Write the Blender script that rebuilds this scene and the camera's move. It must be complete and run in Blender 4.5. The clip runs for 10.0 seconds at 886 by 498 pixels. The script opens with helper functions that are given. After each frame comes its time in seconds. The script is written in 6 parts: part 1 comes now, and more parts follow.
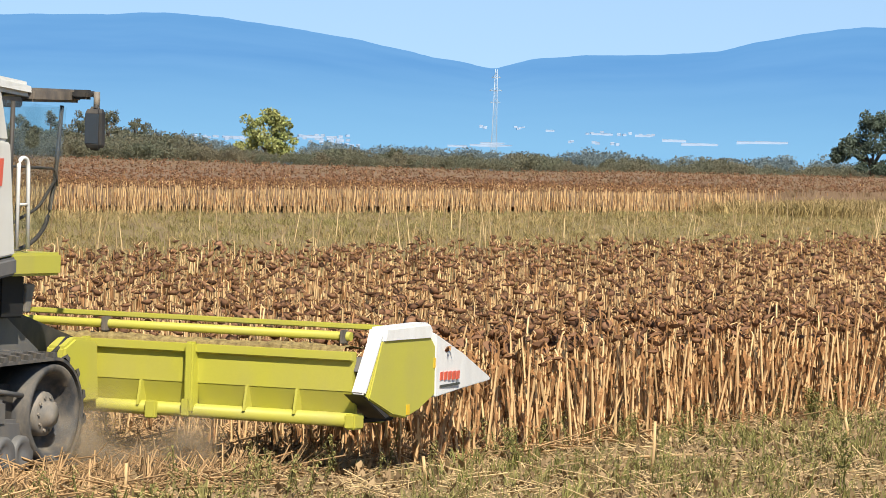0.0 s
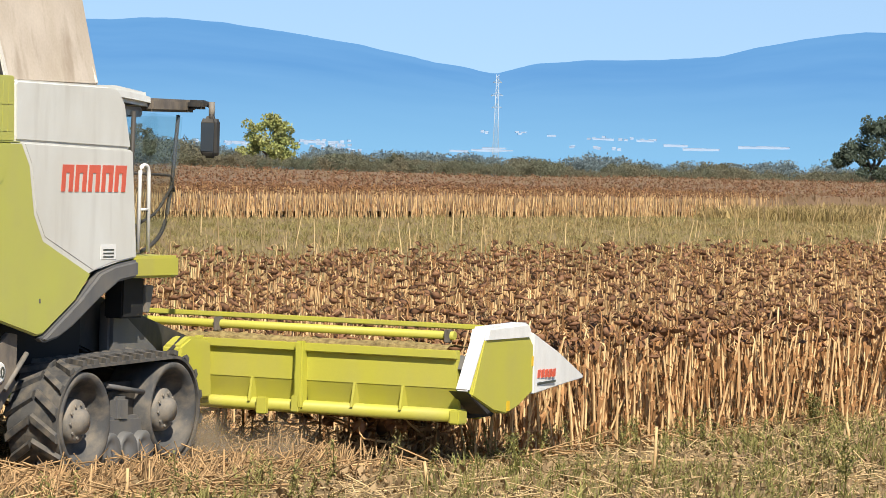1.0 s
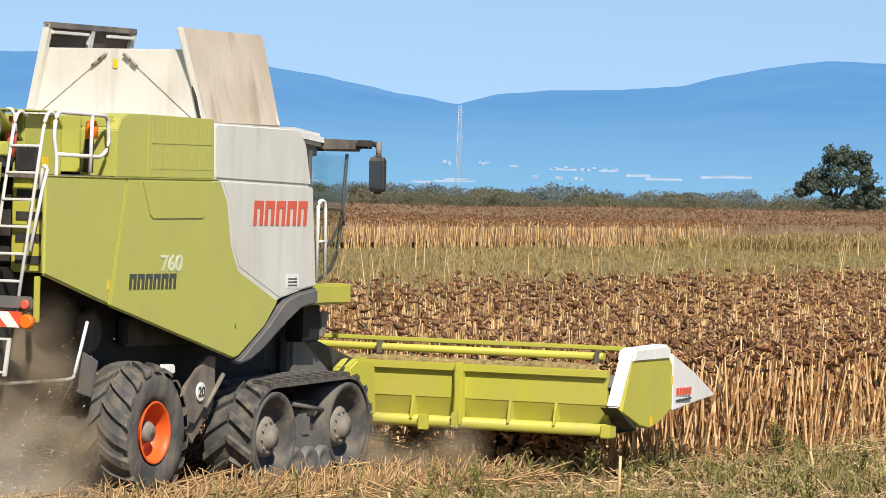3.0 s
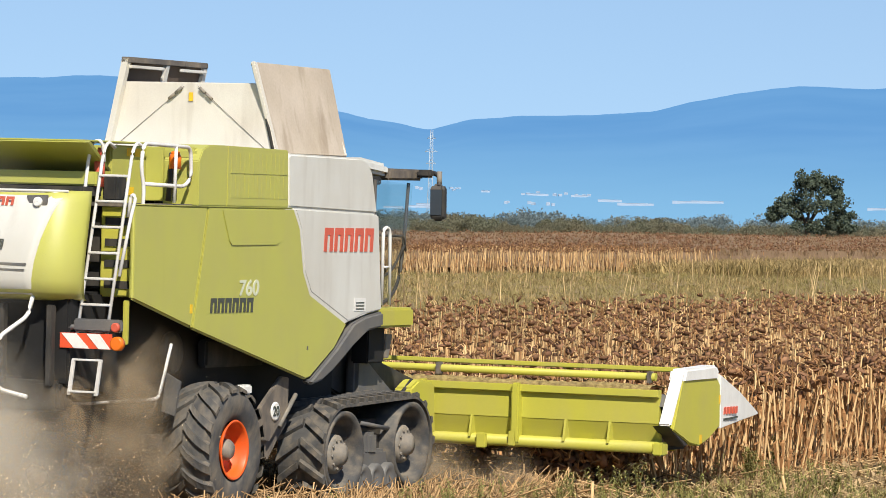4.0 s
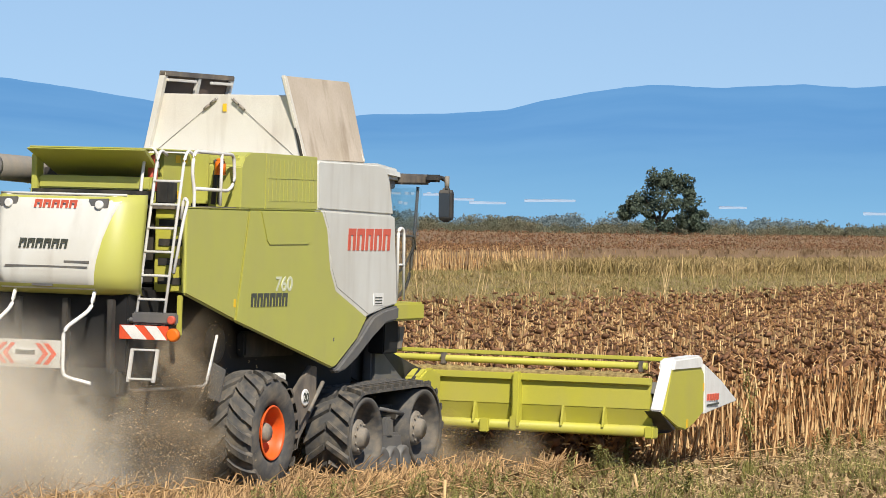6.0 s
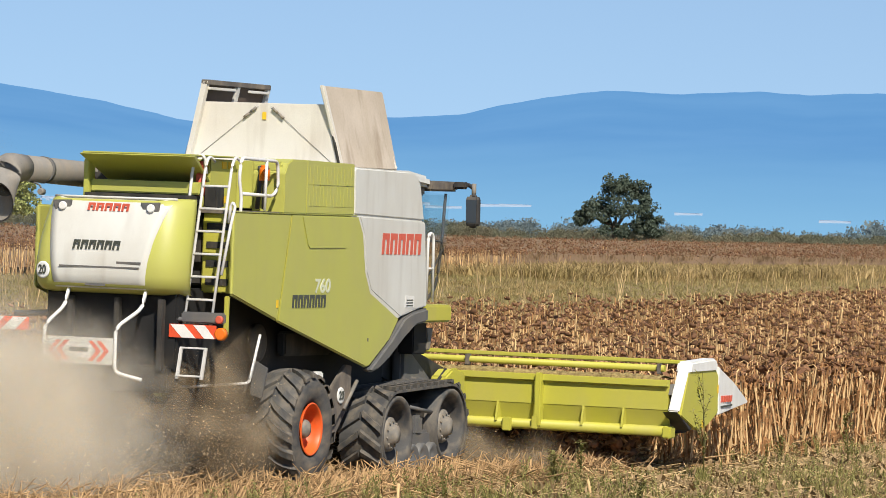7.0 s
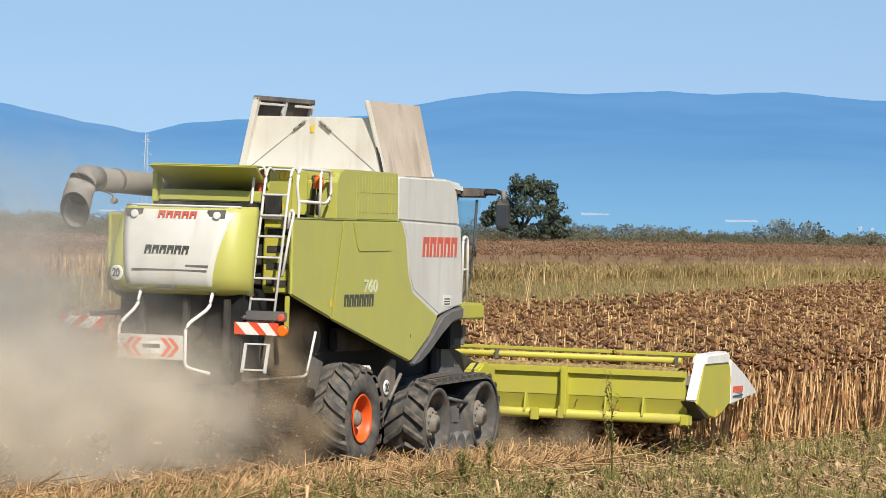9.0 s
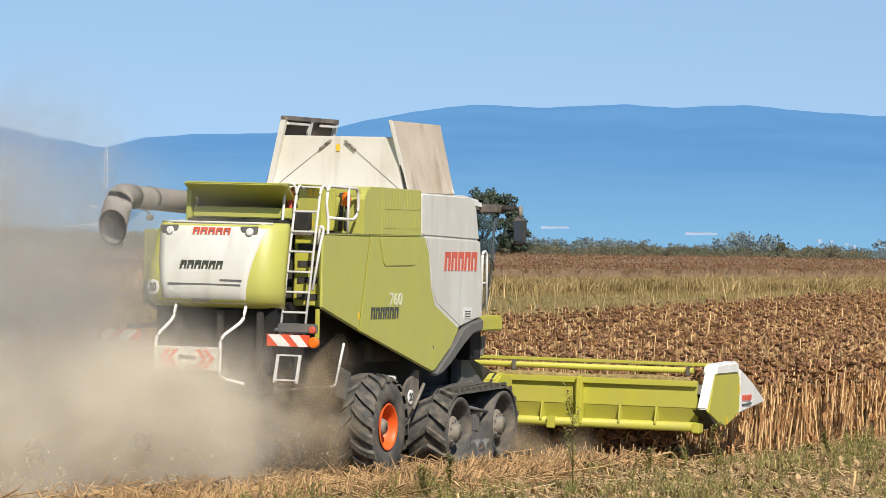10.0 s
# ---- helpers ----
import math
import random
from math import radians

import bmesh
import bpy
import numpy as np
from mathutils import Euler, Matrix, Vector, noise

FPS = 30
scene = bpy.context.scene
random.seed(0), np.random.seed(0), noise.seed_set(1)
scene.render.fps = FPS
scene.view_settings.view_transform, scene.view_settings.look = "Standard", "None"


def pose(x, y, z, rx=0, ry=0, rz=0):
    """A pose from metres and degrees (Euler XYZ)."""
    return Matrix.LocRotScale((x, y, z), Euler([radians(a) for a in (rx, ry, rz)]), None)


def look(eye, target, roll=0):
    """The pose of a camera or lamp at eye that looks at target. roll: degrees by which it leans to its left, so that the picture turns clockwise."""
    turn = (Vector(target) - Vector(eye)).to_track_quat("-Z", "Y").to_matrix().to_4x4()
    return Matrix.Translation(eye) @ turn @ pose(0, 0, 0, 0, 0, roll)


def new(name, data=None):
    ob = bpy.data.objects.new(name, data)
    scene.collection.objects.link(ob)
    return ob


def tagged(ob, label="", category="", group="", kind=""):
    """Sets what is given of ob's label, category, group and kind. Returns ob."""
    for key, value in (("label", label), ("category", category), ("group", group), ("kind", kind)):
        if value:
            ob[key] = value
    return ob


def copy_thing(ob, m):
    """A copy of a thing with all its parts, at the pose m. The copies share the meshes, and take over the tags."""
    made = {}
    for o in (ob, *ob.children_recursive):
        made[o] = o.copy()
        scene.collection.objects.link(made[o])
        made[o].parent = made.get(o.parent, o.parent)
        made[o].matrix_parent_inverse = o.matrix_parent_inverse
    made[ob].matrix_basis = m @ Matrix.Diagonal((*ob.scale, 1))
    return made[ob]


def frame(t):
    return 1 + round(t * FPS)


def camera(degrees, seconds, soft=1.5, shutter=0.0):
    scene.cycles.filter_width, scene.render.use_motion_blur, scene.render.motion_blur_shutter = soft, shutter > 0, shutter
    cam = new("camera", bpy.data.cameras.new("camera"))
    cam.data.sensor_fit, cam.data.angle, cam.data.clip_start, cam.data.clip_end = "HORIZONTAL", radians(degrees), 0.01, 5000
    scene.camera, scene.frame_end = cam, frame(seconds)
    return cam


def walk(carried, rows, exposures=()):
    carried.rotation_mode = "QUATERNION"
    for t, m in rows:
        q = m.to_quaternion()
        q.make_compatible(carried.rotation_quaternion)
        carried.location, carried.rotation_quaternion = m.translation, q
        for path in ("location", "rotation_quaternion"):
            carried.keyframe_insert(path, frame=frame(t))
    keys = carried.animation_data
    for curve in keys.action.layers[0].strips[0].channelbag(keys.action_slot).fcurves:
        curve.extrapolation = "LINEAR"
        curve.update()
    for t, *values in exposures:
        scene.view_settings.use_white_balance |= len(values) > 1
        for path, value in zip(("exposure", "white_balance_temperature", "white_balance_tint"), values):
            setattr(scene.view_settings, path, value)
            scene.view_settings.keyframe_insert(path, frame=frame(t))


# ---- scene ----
from math import atan2, cos, pi, sin, tan

# Camera: stands still on a raised spot and pans after the machine.
EYE_HEIGHT = 3.88
cam = camera(11.057, 10.0, soft=0.7)
CAMERA_ROWS = [
    (0.0, 0.0, -1.377, -1.854), (0.5, -0.052, -1.334, -1.688), (1.0, 0.018, -1.315, -1.867),
    (1.5, -0.08, -1.261, -1.89), (2.0, -0.201, -1.229, -1.671), (2.2, -0.261, -1.2, -1.66),
    (3.3, -0.562, -0.79, -1.65), (3.5, -0.647, -0.713, -1.671), (4.0, -0.803, -0.589, -1.531),
    (4.5, -0.981, -0.556, -1.559), (5.0, -1.445, -0.588, -1.461), (5.2, -1.832, -0.596, -1.45),
    (6.3, -2.812, -0.538, -1.44), (6.5, -2.924, -0.522, -1.394), (7.0, -3.205, -0.492, -2.055),
    (7.5, -3.501, -0.516, -2.189), (8.0, -3.799, -0.544, -2.229), (8.5, -4.098, -0.535, -2.067),
    (9.0, -4.369, -0.441, -1.685), (9.5, -4.628, -0.312, -1.447), (10.0, -4.871, -0.254, -1.511)]
walk(cam, [(t, pose(0, 0, EYE_HEIGHT, 90 + p, r, y)) for t, y, p, r in CAMERA_ROWS],
     exposures=[(0.0, 0.55), (2.0, 0.52), (3.5, 0.45), (5.0, 0.40), (7.0, 0.36), (10.0, 0.36)])

# The field's own axes: s runs along the rows (the way the machine drives), n across them.
HEADING = -25.95
ALONG = Vector((-sin(radians(HEADING)), cos(radians(HEADING)), 0))
ACROSS = Vector((cos(radians(HEADING)), sin(radians(HEADING)), 0))
PATH_N = -27.86
EDGE_N = -24.2          # near edge of the standing crop
FAR_N = -47.5           # far edge of the first strip of crop
BLOCK_N = -104.0        # near edge of the second block


def field(s, n, z=0.0):
    return ALONG * s + ACROSS * n + Vector((0, 0, z))


def driven(t):
    """How far along the rows the machine's rear axle has come."""
    return 39.18 + 2.534 * t + 0.02735 * t * t - 0.001078 * t ** 3


def azimuth(deg, dist, z=0.0):
    return Vector((sin(radians(deg)) * dist, cos(radians(deg)) * dist, z))


# ---- world, sun, exposure ----
SUN_AZ, SUN_EL = 167.0, 46.0
world = bpy.data.worlds.new("sky")
scene.world = world
world.use_nodes = True
wn = world.node_tree
sky = wn.nodes.new("ShaderNodeTexSky")
sky.sky_type = "NISHITA"
sky.sun_disc = False
sky.sun_elevation, sky.sun_rotation = radians(SUN_EL), radians(SUN_AZ)
sky.air_density, sky.dust_density, sky.ozone_density = 1.0, 0.1, 4.0
wn.nodes["Background"].inputs["Strength"].default_value = 0.093
# the haze band low over the horizon is thin here: look the sky's colour up a little higher
wco = wn.nodes.new("ShaderNodeTexCoord")
lift = wn.nodes.new("ShaderNodeVectorMath")
lift.operation = "ADD"
lift.inputs[1].default_value = (0, 0, 0.13)
unit = wn.nodes.new("ShaderNodeVectorMath")
unit.operation = "NORMALIZE"
wn.links.new(wco.outputs["Generated"], lift.inputs[0])
wn.links.new(lift.outputs[0], unit.inputs[0])
wn.links.new(unit.outputs[0], sky.inputs["Vector"])
deep = wn.nodes.new("ShaderNodeHueSaturation")
deep.inputs["Saturation"].default_value = 0.95
wn.links.new(sky.outputs[0], deep.inputs["Color"])
wn.links.new(deep.outputs[0], wn.nodes["Background"].inputs[0])
sun = new("sun", bpy.data.lights.new("sun", "SUN"))
sun.data.energy, sun.data.angle, sun.data.color = 4.8, radians(0.55), (1.0, 0.93, 0.82)
sun_dir = Vector((sin(radians(SUN_AZ)) * cos(radians(SUN_EL)), cos(radians(SUN_AZ)) * cos(radians(SUN_EL)), sin(radians(SUN_EL))))
sun.matrix_world = look(sun_dir * 50, (0, 0, 0))
scene.cycles.transparent_max_bounces = 64


# ---- materials ----
def material(name, color, rough=0.6, metal=0.0, second=None, scale=3.0, mix=0.5, fine=40.0, bump=0.1,
             dust=0.0, island=0.0, spec=0.5, detail=5.0, translucent=0.0, streak=0.0):
    """Base colour with a second colour in soft patches, fine grain, settled dust, random tint per island."""
    m = bpy.data.materials.new(name)
    m.use_nodes = True
    nt = m.node_tree
    n, link = nt.nodes, nt.links.new
    b = n["Principled BSDF"]
    b.inputs["Roughness"].default_value, b.inputs["Metallic"].default_value = rough, metal
    b.inputs["Specular IOR Level"].default_value = spec
    co = n.new("ShaderNodeTexCoord")
    big = n.new("ShaderNodeTexNoise")
    big.inputs["Scale"].default_value, big.inputs["Detail"].default_value = scale, detail
    link(co.outputs["Object"], big.inputs["Vector"])
    ramp = n.new("ShaderNodeMapRange")
    ramp.inputs["From Min"].default_value, ramp.inputs["From Max"].default_value = 0.35, 0.68
    ramp.inputs["To Max"].default_value = mix
    link(big.outputs["Fac"], ramp.inputs["Value"])
    mx = n.new("ShaderNodeMix")
    mx.data_type = "RGBA"
    mx.inputs["A"].default_value = (*color, 1)
    sec = second or tuple(c * 0.7 for c in color)
    mx.inputs["B"].default_value = (*sec, 1)
    link(ramp.outputs[0], mx.inputs["Factor"])
    out = mx.outputs["Result"]
    small = n.new("ShaderNodeTexNoise")
    small.inputs["Scale"].default_value, small.inputs["Detail"].default_value = fine, 4
    link(co.outputs["Object"], small.inputs["Vector"])
    if dust:
        dr = n.new("ShaderNodeMapRange")
        dr.inputs["From Min"].default_value, dr.inputs["From Max"].default_value = 0.42, 0.75
        dr.inputs["To Max"].default_value = dust
        sp = n.new("ShaderNodeTexNoise")
        sp.inputs["Scale"].default_value, sp.inputs["Detail"].default_value = scale * 2.3, 8
        mp = n.new("ShaderNodeMapping")
        mp.inputs["Scale"].default_value = (1.0, 1.0, 0.45)
        link(co.outputs["Object"], mp.inputs["Vector"])
        link(mp.outputs[0], sp.inputs["Vector"])
        link(sp.outputs["Fac"], dr.inputs["Value"])
        dm = n.new("ShaderNodeMix")
        dm.data_type = "RGBA"
        dm.inputs["B"].default_value = (0.33, 0.26, 0.17, 1)
        link(dr.outputs[0], dm.inputs["Factor"])
        link(out, dm.inputs["A"])
        out = dm.outputs["Result"]
    if streak:
        # brown run-down marks left by dust and rain
        sm = n.new("ShaderNodeMapping")
        sm.inputs["Scale"].default_value = (3.2, 3.2, 0.42)
        link(co.outputs["Object"], sm.inputs["Vector"])
        sn = n.new("ShaderNodeTexNoise")
        sn.inputs["Scale"].default_value, sn.inputs["Detail"].default_value = 1.4, 5
        link(sm.outputs[0], sn.inputs["Vector"])
        sr = n.new("ShaderNodeMapRange")
        sr.inputs["From Min"].default_value, sr.inputs["From Max"].default_value = 0.54, 0.74
        sr.inputs["To Max"].default_value = streak
        link(sn.outputs["Fac"], sr.inputs["Value"])
        st = n.new("ShaderNodeMix")
        st.data_type = "RGBA"
        st.inputs["B"].default_value = (0.22, 0.16, 0.10, 1)
        link(sr.outputs[0], st.inputs["Factor"])
        link(out, st.inputs["A"])
        out = st.outputs["Result"]
    hs = n.new("ShaderNodeHueSaturation")
    link(out, hs.inputs["Color"])
    val = n.new("ShaderNodeMapRange")
    val.inputs["To Min"].default_value, val.inputs["To Max"].default_value = 1 - 0.12, 1 + 0.12
    link(small.outputs["Fac"], val.inputs["Value"])
    vout = val.outputs[0]
    if island:
        geo = n.new("ShaderNodeNewGeometry")
        ir = n.new("ShaderNodeMapRange")
        ir.inputs["To Min"].default_value, ir.inputs["To Max"].default_value = 1 - island, 1 + island
        link(geo.outputs["Random Per Island"], ir.inputs["Value"])
        mul = n.new("ShaderNodeMath")
        mul.operation = "MULTIPLY"
        link(vout, mul.inputs[0])
        link(ir.outputs[0], mul.inputs[1])
        vout = mul.outputs[0]
    link(vout, hs.inputs["Value"])
    link(hs.outputs[0], b.inputs["Base Color"])
    if bump:
        bp = n.new("ShaderNodeBump")
        bp.inputs["Strength"].default_value, bp.inputs["Distance"].default_value = bump, 0.02
        link(small.outputs["Fac"], bp.inputs["Height"])
        link(bp.outputs[0], b.inputs["Normal"])
    if translucent:
        tr = n.new("ShaderNodeBsdfTranslucent")
        link(hs.outputs[0], tr.inputs["Color"])
        ms = n.new("ShaderNodeMixShader")
        ms.inputs["Fac"].default_value = translucent
        link(b.outputs[0], ms.inputs[1])
        link(tr.outputs[0], ms.inputs[2])
        link(ms.outputs[0], n["Material Output"].inputs["Surface"])
    return m


def glass_material():
    m = bpy.data.materials.new("cab glass")
    m.use_nodes = True
    nt = m.node_tree
    b = nt.nodes["Principled BSDF"]
    gl = nt.nodes.new("ShaderNodeBsdfGlossy")
    gl.inputs["Roughness"].default_value = 0.03
    tr = nt.nodes.new("ShaderNodeBsdfTransparent")
    tr.inputs["Color"].default_value = (0.94, 0.97, 0.97, 1)
    ms = nt.nodes.new("ShaderNodeMixShader")
    ms.inputs[0].default_value = 0.06
    nt.links.new(tr.outputs[0], ms.inputs[1])
    nt.links.new(gl.outputs[0], ms.inputs[2])
    nt.links.new(ms.outputs[0], nt.nodes["Material Output"].inputs["Surface"])
    nt.nodes.remove(b)
    return m


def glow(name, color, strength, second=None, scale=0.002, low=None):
    """A distant, hazy backdrop: the light scattered on the way is painted as glow."""
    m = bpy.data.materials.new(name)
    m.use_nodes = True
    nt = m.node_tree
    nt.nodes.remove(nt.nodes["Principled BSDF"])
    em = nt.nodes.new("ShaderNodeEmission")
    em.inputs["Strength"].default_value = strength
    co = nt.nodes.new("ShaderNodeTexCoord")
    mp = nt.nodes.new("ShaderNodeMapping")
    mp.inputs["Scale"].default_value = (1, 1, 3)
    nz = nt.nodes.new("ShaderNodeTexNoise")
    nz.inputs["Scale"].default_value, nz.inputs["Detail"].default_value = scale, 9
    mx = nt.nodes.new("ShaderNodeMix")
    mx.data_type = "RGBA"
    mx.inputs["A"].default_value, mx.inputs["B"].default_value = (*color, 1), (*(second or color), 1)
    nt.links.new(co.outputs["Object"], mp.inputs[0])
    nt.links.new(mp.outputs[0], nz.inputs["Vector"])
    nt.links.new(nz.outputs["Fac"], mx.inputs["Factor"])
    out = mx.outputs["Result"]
    # thicker haze painted in: the colour turns to low towards the foot
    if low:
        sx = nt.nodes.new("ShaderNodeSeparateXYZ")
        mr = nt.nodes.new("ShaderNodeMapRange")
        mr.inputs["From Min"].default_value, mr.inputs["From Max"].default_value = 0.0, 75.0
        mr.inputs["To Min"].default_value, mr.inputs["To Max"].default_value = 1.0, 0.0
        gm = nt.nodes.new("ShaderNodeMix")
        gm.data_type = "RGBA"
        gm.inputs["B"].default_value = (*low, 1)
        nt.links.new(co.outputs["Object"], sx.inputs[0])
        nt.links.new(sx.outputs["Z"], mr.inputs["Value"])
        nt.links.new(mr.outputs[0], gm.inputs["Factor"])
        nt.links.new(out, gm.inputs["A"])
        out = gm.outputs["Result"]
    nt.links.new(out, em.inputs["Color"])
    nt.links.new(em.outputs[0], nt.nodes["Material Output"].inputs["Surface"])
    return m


def dust_material(name, color, density):
    """Drifting dust: each flake of a puff thins out to nothing at its rim."""
    m = bpy.data.materials.new(name)
    m.use_nodes = True
    nt = m.node_tree
    nt.nodes.remove(nt.nodes["Principled BSDF"])
    at = nt.nodes.new("ShaderNodeAttribute")
    at.attribute_name = "thin"
    nz = nt.nodes.new("ShaderNodeTexNoise")
    nz.inputs["Scale"].default_value, nz.inputs["Detail"].default_value = 1.6, 6
    co = nt.nodes.new("ShaderNodeTexCoord")
    nt.links.new(co.outputs["Object"], nz.inputs["Vector"])
    mr = nt.nodes.new("ShaderNodeMapRange")
    mr.inputs["From Min"].default_value, mr.inputs["From Max"].default_value, mr.inputs["To Max"].default_value = 0.12, 0.7, density
    nt.links.new(nz.outputs["Fac"], mr.inputs["Value"])
    mu = nt.nodes.new("ShaderNodeMath")
    mu.operation = "MULTIPLY"
    nt.links.new(at.outputs["Fac"], mu.inputs[0])
    nt.links.new(mr.outputs[0], mu.inputs[1])
    tp = nt.nodes.new("ShaderNodeBsdfTransparent")
    df = nt.nodes.new("ShaderNodeBsdfDiffuse")
    tl = nt.nodes.new("ShaderNodeBsdfTranslucent")
    for b in (df, tl):
        b.inputs["Color"].default_value = (*color, 1)
    mb = nt.nodes.new("ShaderNodeMixShader")
    mb.inputs[0].default_value = 0.5
    ms = nt.nodes.new("ShaderNodeMixShader")
    nt.links.new(df.outputs[0], mb.inputs[1])
    nt.links.new(tl.outputs[0], mb.inputs[2])
    nt.links.new(mu.outputs[0], ms.inputs[0])
    nt.links.new(tp.outputs[0], ms.inputs[1])
    nt.links.new(mb.outputs[0], ms.inputs[2])
    nt.links.new(ms.outputs[0], nt.nodes["Material Output"].inputs["Surface"])
    return m


DUST = dust_material("tan dust", (0.80, 0.73, 0.60), 0.40)
HAZE = dust_material("thin grey dust", (0.47, 0.455, 0.42), 0.34)
PLUME = dust_material("brown chaff dust", (0.43, 0.345, 0.235), 0.45)
GREEN = material("machine green paint", (0.43, 0.43, 0.085), 0.42, second=(0.40, 0.385, 0.10), scale=1.2, mix=0.5, fine=90, bump=0.02, dust=0.16, streak=0.08)
LIME = material("header yellow green paint", (0.465, 0.44, 0.055), 0.52, second=(0.43, 0.395, 0.075), scale=1.0, mix=0.5, fine=90, bump=0.02, dust=0.22, spec=0.35)
WHITE = material("machine white paint", (0.63, 0.625, 0.57), 0.42, second=(0.55, 0.53, 0.46), scale=1.0, mix=0.6, fine=80, bump=0.02, dust=0.16, streak=0.2)
CREAM = material("dusty pale sheet", (0.67, 0.655, 0.595), 0.6, second=(0.58, 0.52, 0.44), scale=0.8, mix=0.7, fine=60, bump=0.03, dust=0.15, streak=0.25)
TAN = material("dust coated lid", (0.52, 0.445, 0.355), 0.8, second=(0.42, 0.35, 0.27), scale=1.1, mix=0.8, fine=30, bump=0.05, dust=0.4, streak=0.5)
GREY = material("grey plastic", (0.10, 0.10, 0.10), 0.6, second=(0.15, 0.14, 0.12), scale=2, mix=0.6, fine=60, bump=0.03, dust=0.15)
# near black, with the shade under machine and header put into the colour
BLACK = material("shade black steel", (0.006, 0.006, 0.006), 0.8, second=(0.012, 0.011, 0.01), scale=2, mix=0.5, fine=40, bump=0.05)
DARKGLASS = material("mirror glass", (0.03, 0.035, 0.04), 0.12, scale=1, mix=0.1, fine=5, bump=0)
DARK = material("dark steel", (0.018, 0.018, 0.017), 0.65, second=(0.05, 0.045, 0.04), scale=2, mix=0.5, fine=40, bump=0.05, dust=0.15)
BROWN = material("grimy steel", (0.14, 0.12, 0.10), 0.75, second=(0.08, 0.07, 0.06), scale=3, mix=0.8, fine=40, bump=0.1, dust=0.5)
TUBE = material("dusty grey tube", (0.215, 0.20, 0.175), 0.7, second=(0.19, 0.17, 0.145), scale=2, mix=0.7, fine=40, bump=0.05, dust=0.4, streak=0.2)
INNER = material("dark brown lid inside", (0.12, 0.085, 0.06), 0.85, second=(0.07, 0.05, 0.04), scale=2, mix=0.7, fine=40, bump=0.05)
RUBBER = material("rubber", (0.045, 0.045, 0.045), 0.8, second=(0.10, 0.095, 0.085), scale=3, mix=0.8, fine=50, bump=0.15, dust=0.4)
STEEL = material("pale steel tube", (0.68, 0.67, 0.64), 0.45, 0.0, second=(0.55, 0.52, 0.46), scale=4, mix=0.6, fine=60, bump=0.02, dust=0.2)
HUB = material("cast hub", (0.16, 0.15, 0.13), 0.7, second=(0.26, 0.22, 0.17), scale=6, mix=0.8, fine=50, bump=0.1, dust=0.4)
ORANGE = material("orange rim paint", (0.80, 0.11, 0.012), 0.45, second=(0.62, 0.09, 0.02), scale=4, mix=0.5, fine=60, bump=0.02, dust=0.08)
RED = material("red paint", (0.62, 0.11, 0.06), 0.45, scale=3, mix=0.3, fine=60, bump=0.0)
REFLECT = material("red stripe foil", (0.75, 0.09, 0.03), 0.4, scale=3, mix=0.3, fine=60, bump=0.0)
FOIL = material("white foil", (0.78, 0.77, 0.72), 0.4, scale=3, mix=0.2, fine=60, bump=0.0, dust=0.15)
INK = material("dark grey lettering", (0.06, 0.065, 0.05), 0.5, scale=3, mix=0.2, fine=60, bump=0.0)
PALE = material("pale lettering", (0.62, 0.64, 0.46), 0.5, scale=3, mix=0.2, fine=60, bump=0.0)
YELLOW = material("yellow sticker", (0.75, 0.48, 0.02), 0.5, scale=3, mix=0.2, fine=60, bump=0.0)
AMBER = material("amber lens", (0.75, 0.16, 0.01), 0.25, scale=3, mix=0.2, fine=60, bump=0.0)
CHAFF = material("seed and chaff heap", (0.36, 0.27, 0.10), 0.9, second=(0.16, 0.11, 0.04), scale=14, mix=1, fine=60, bump=0.9)
FOIL_CHAFF = material("pale chaff", (0.64, 0.49, 0.30), 0.8, scale=3, mix=0.3, fine=20, bump=0)
GLASS = glass_material()
STALK = material("dry stalk", (0.66, 0.45, 0.225), 0.8, second=(0.49, 0.30, 0.14), scale=1.5, mix=0.7, fine=30, bump=0.1, island=0.45, spec=0.05)
HEAD = material("ripe seed head", (0.155, 0.08, 0.045), 0.9, second=(0.28, 0.155, 0.085), scale=2.0, mix=0.8, fine=70, bump=0.3, island=0.45, spec=0.05)
LEAF = material("withered leaf", (0.38, 0.205, 0.09), 0.9, second=(0.22, 0.11, 0.045), scale=2.5, mix=0.8, fine=40, bump=0.2, island=0.5, translucent=0.15, spec=0.05)
STRAW = material("straw litter", (0.56, 0.41, 0.21), 0.85, second=(0.26, 0.175, 0.09), scale=0.6, mix=0.8, fine=30, bump=0.1, island=0.5, spec=0.05)
STUBBLE = material("fresh cut stubble", (0.46, 0.295, 0.145), 0.85, second=(0.27, 0.17, 0.085), scale=0.8, mix=0.8, fine=30, bump=0.1, island=0.5, spec=0.05)
WEED = material("weed green", (0.20, 0.195, 0.06), 0.8, second=(0.32, 0.27, 0.11), scale=0.5, mix=0.8, fine=30, bump=0.1, island=0.45, translucent=0.2, spec=0.05)
GRASS = material("dry meadow grass", (0.42, 0.305, 0.14), 0.85, second=(0.28, 0.21, 0.085), scale=0.12, mix=0.9, fine=10, bump=0.1, island=0.4, translucent=0.2, spec=0.05)
MEADOW = material("meadow green", (0.265, 0.225, 0.085), 0.85, second=(0.365, 0.28, 0.13), scale=0.10, mix=0.9, fine=10, bump=0.1, island=0.35, translucent=0.2, spec=0.05)
BROWN_GRASS = material("brown seeding grass", (0.30, 0.205, 0.115), 0.9, second=(0.22, 0.15, 0.085), scale=0.06, mix=0.9, fine=10, bump=0.1, island=0.3, translucent=0.25, spec=0.05)
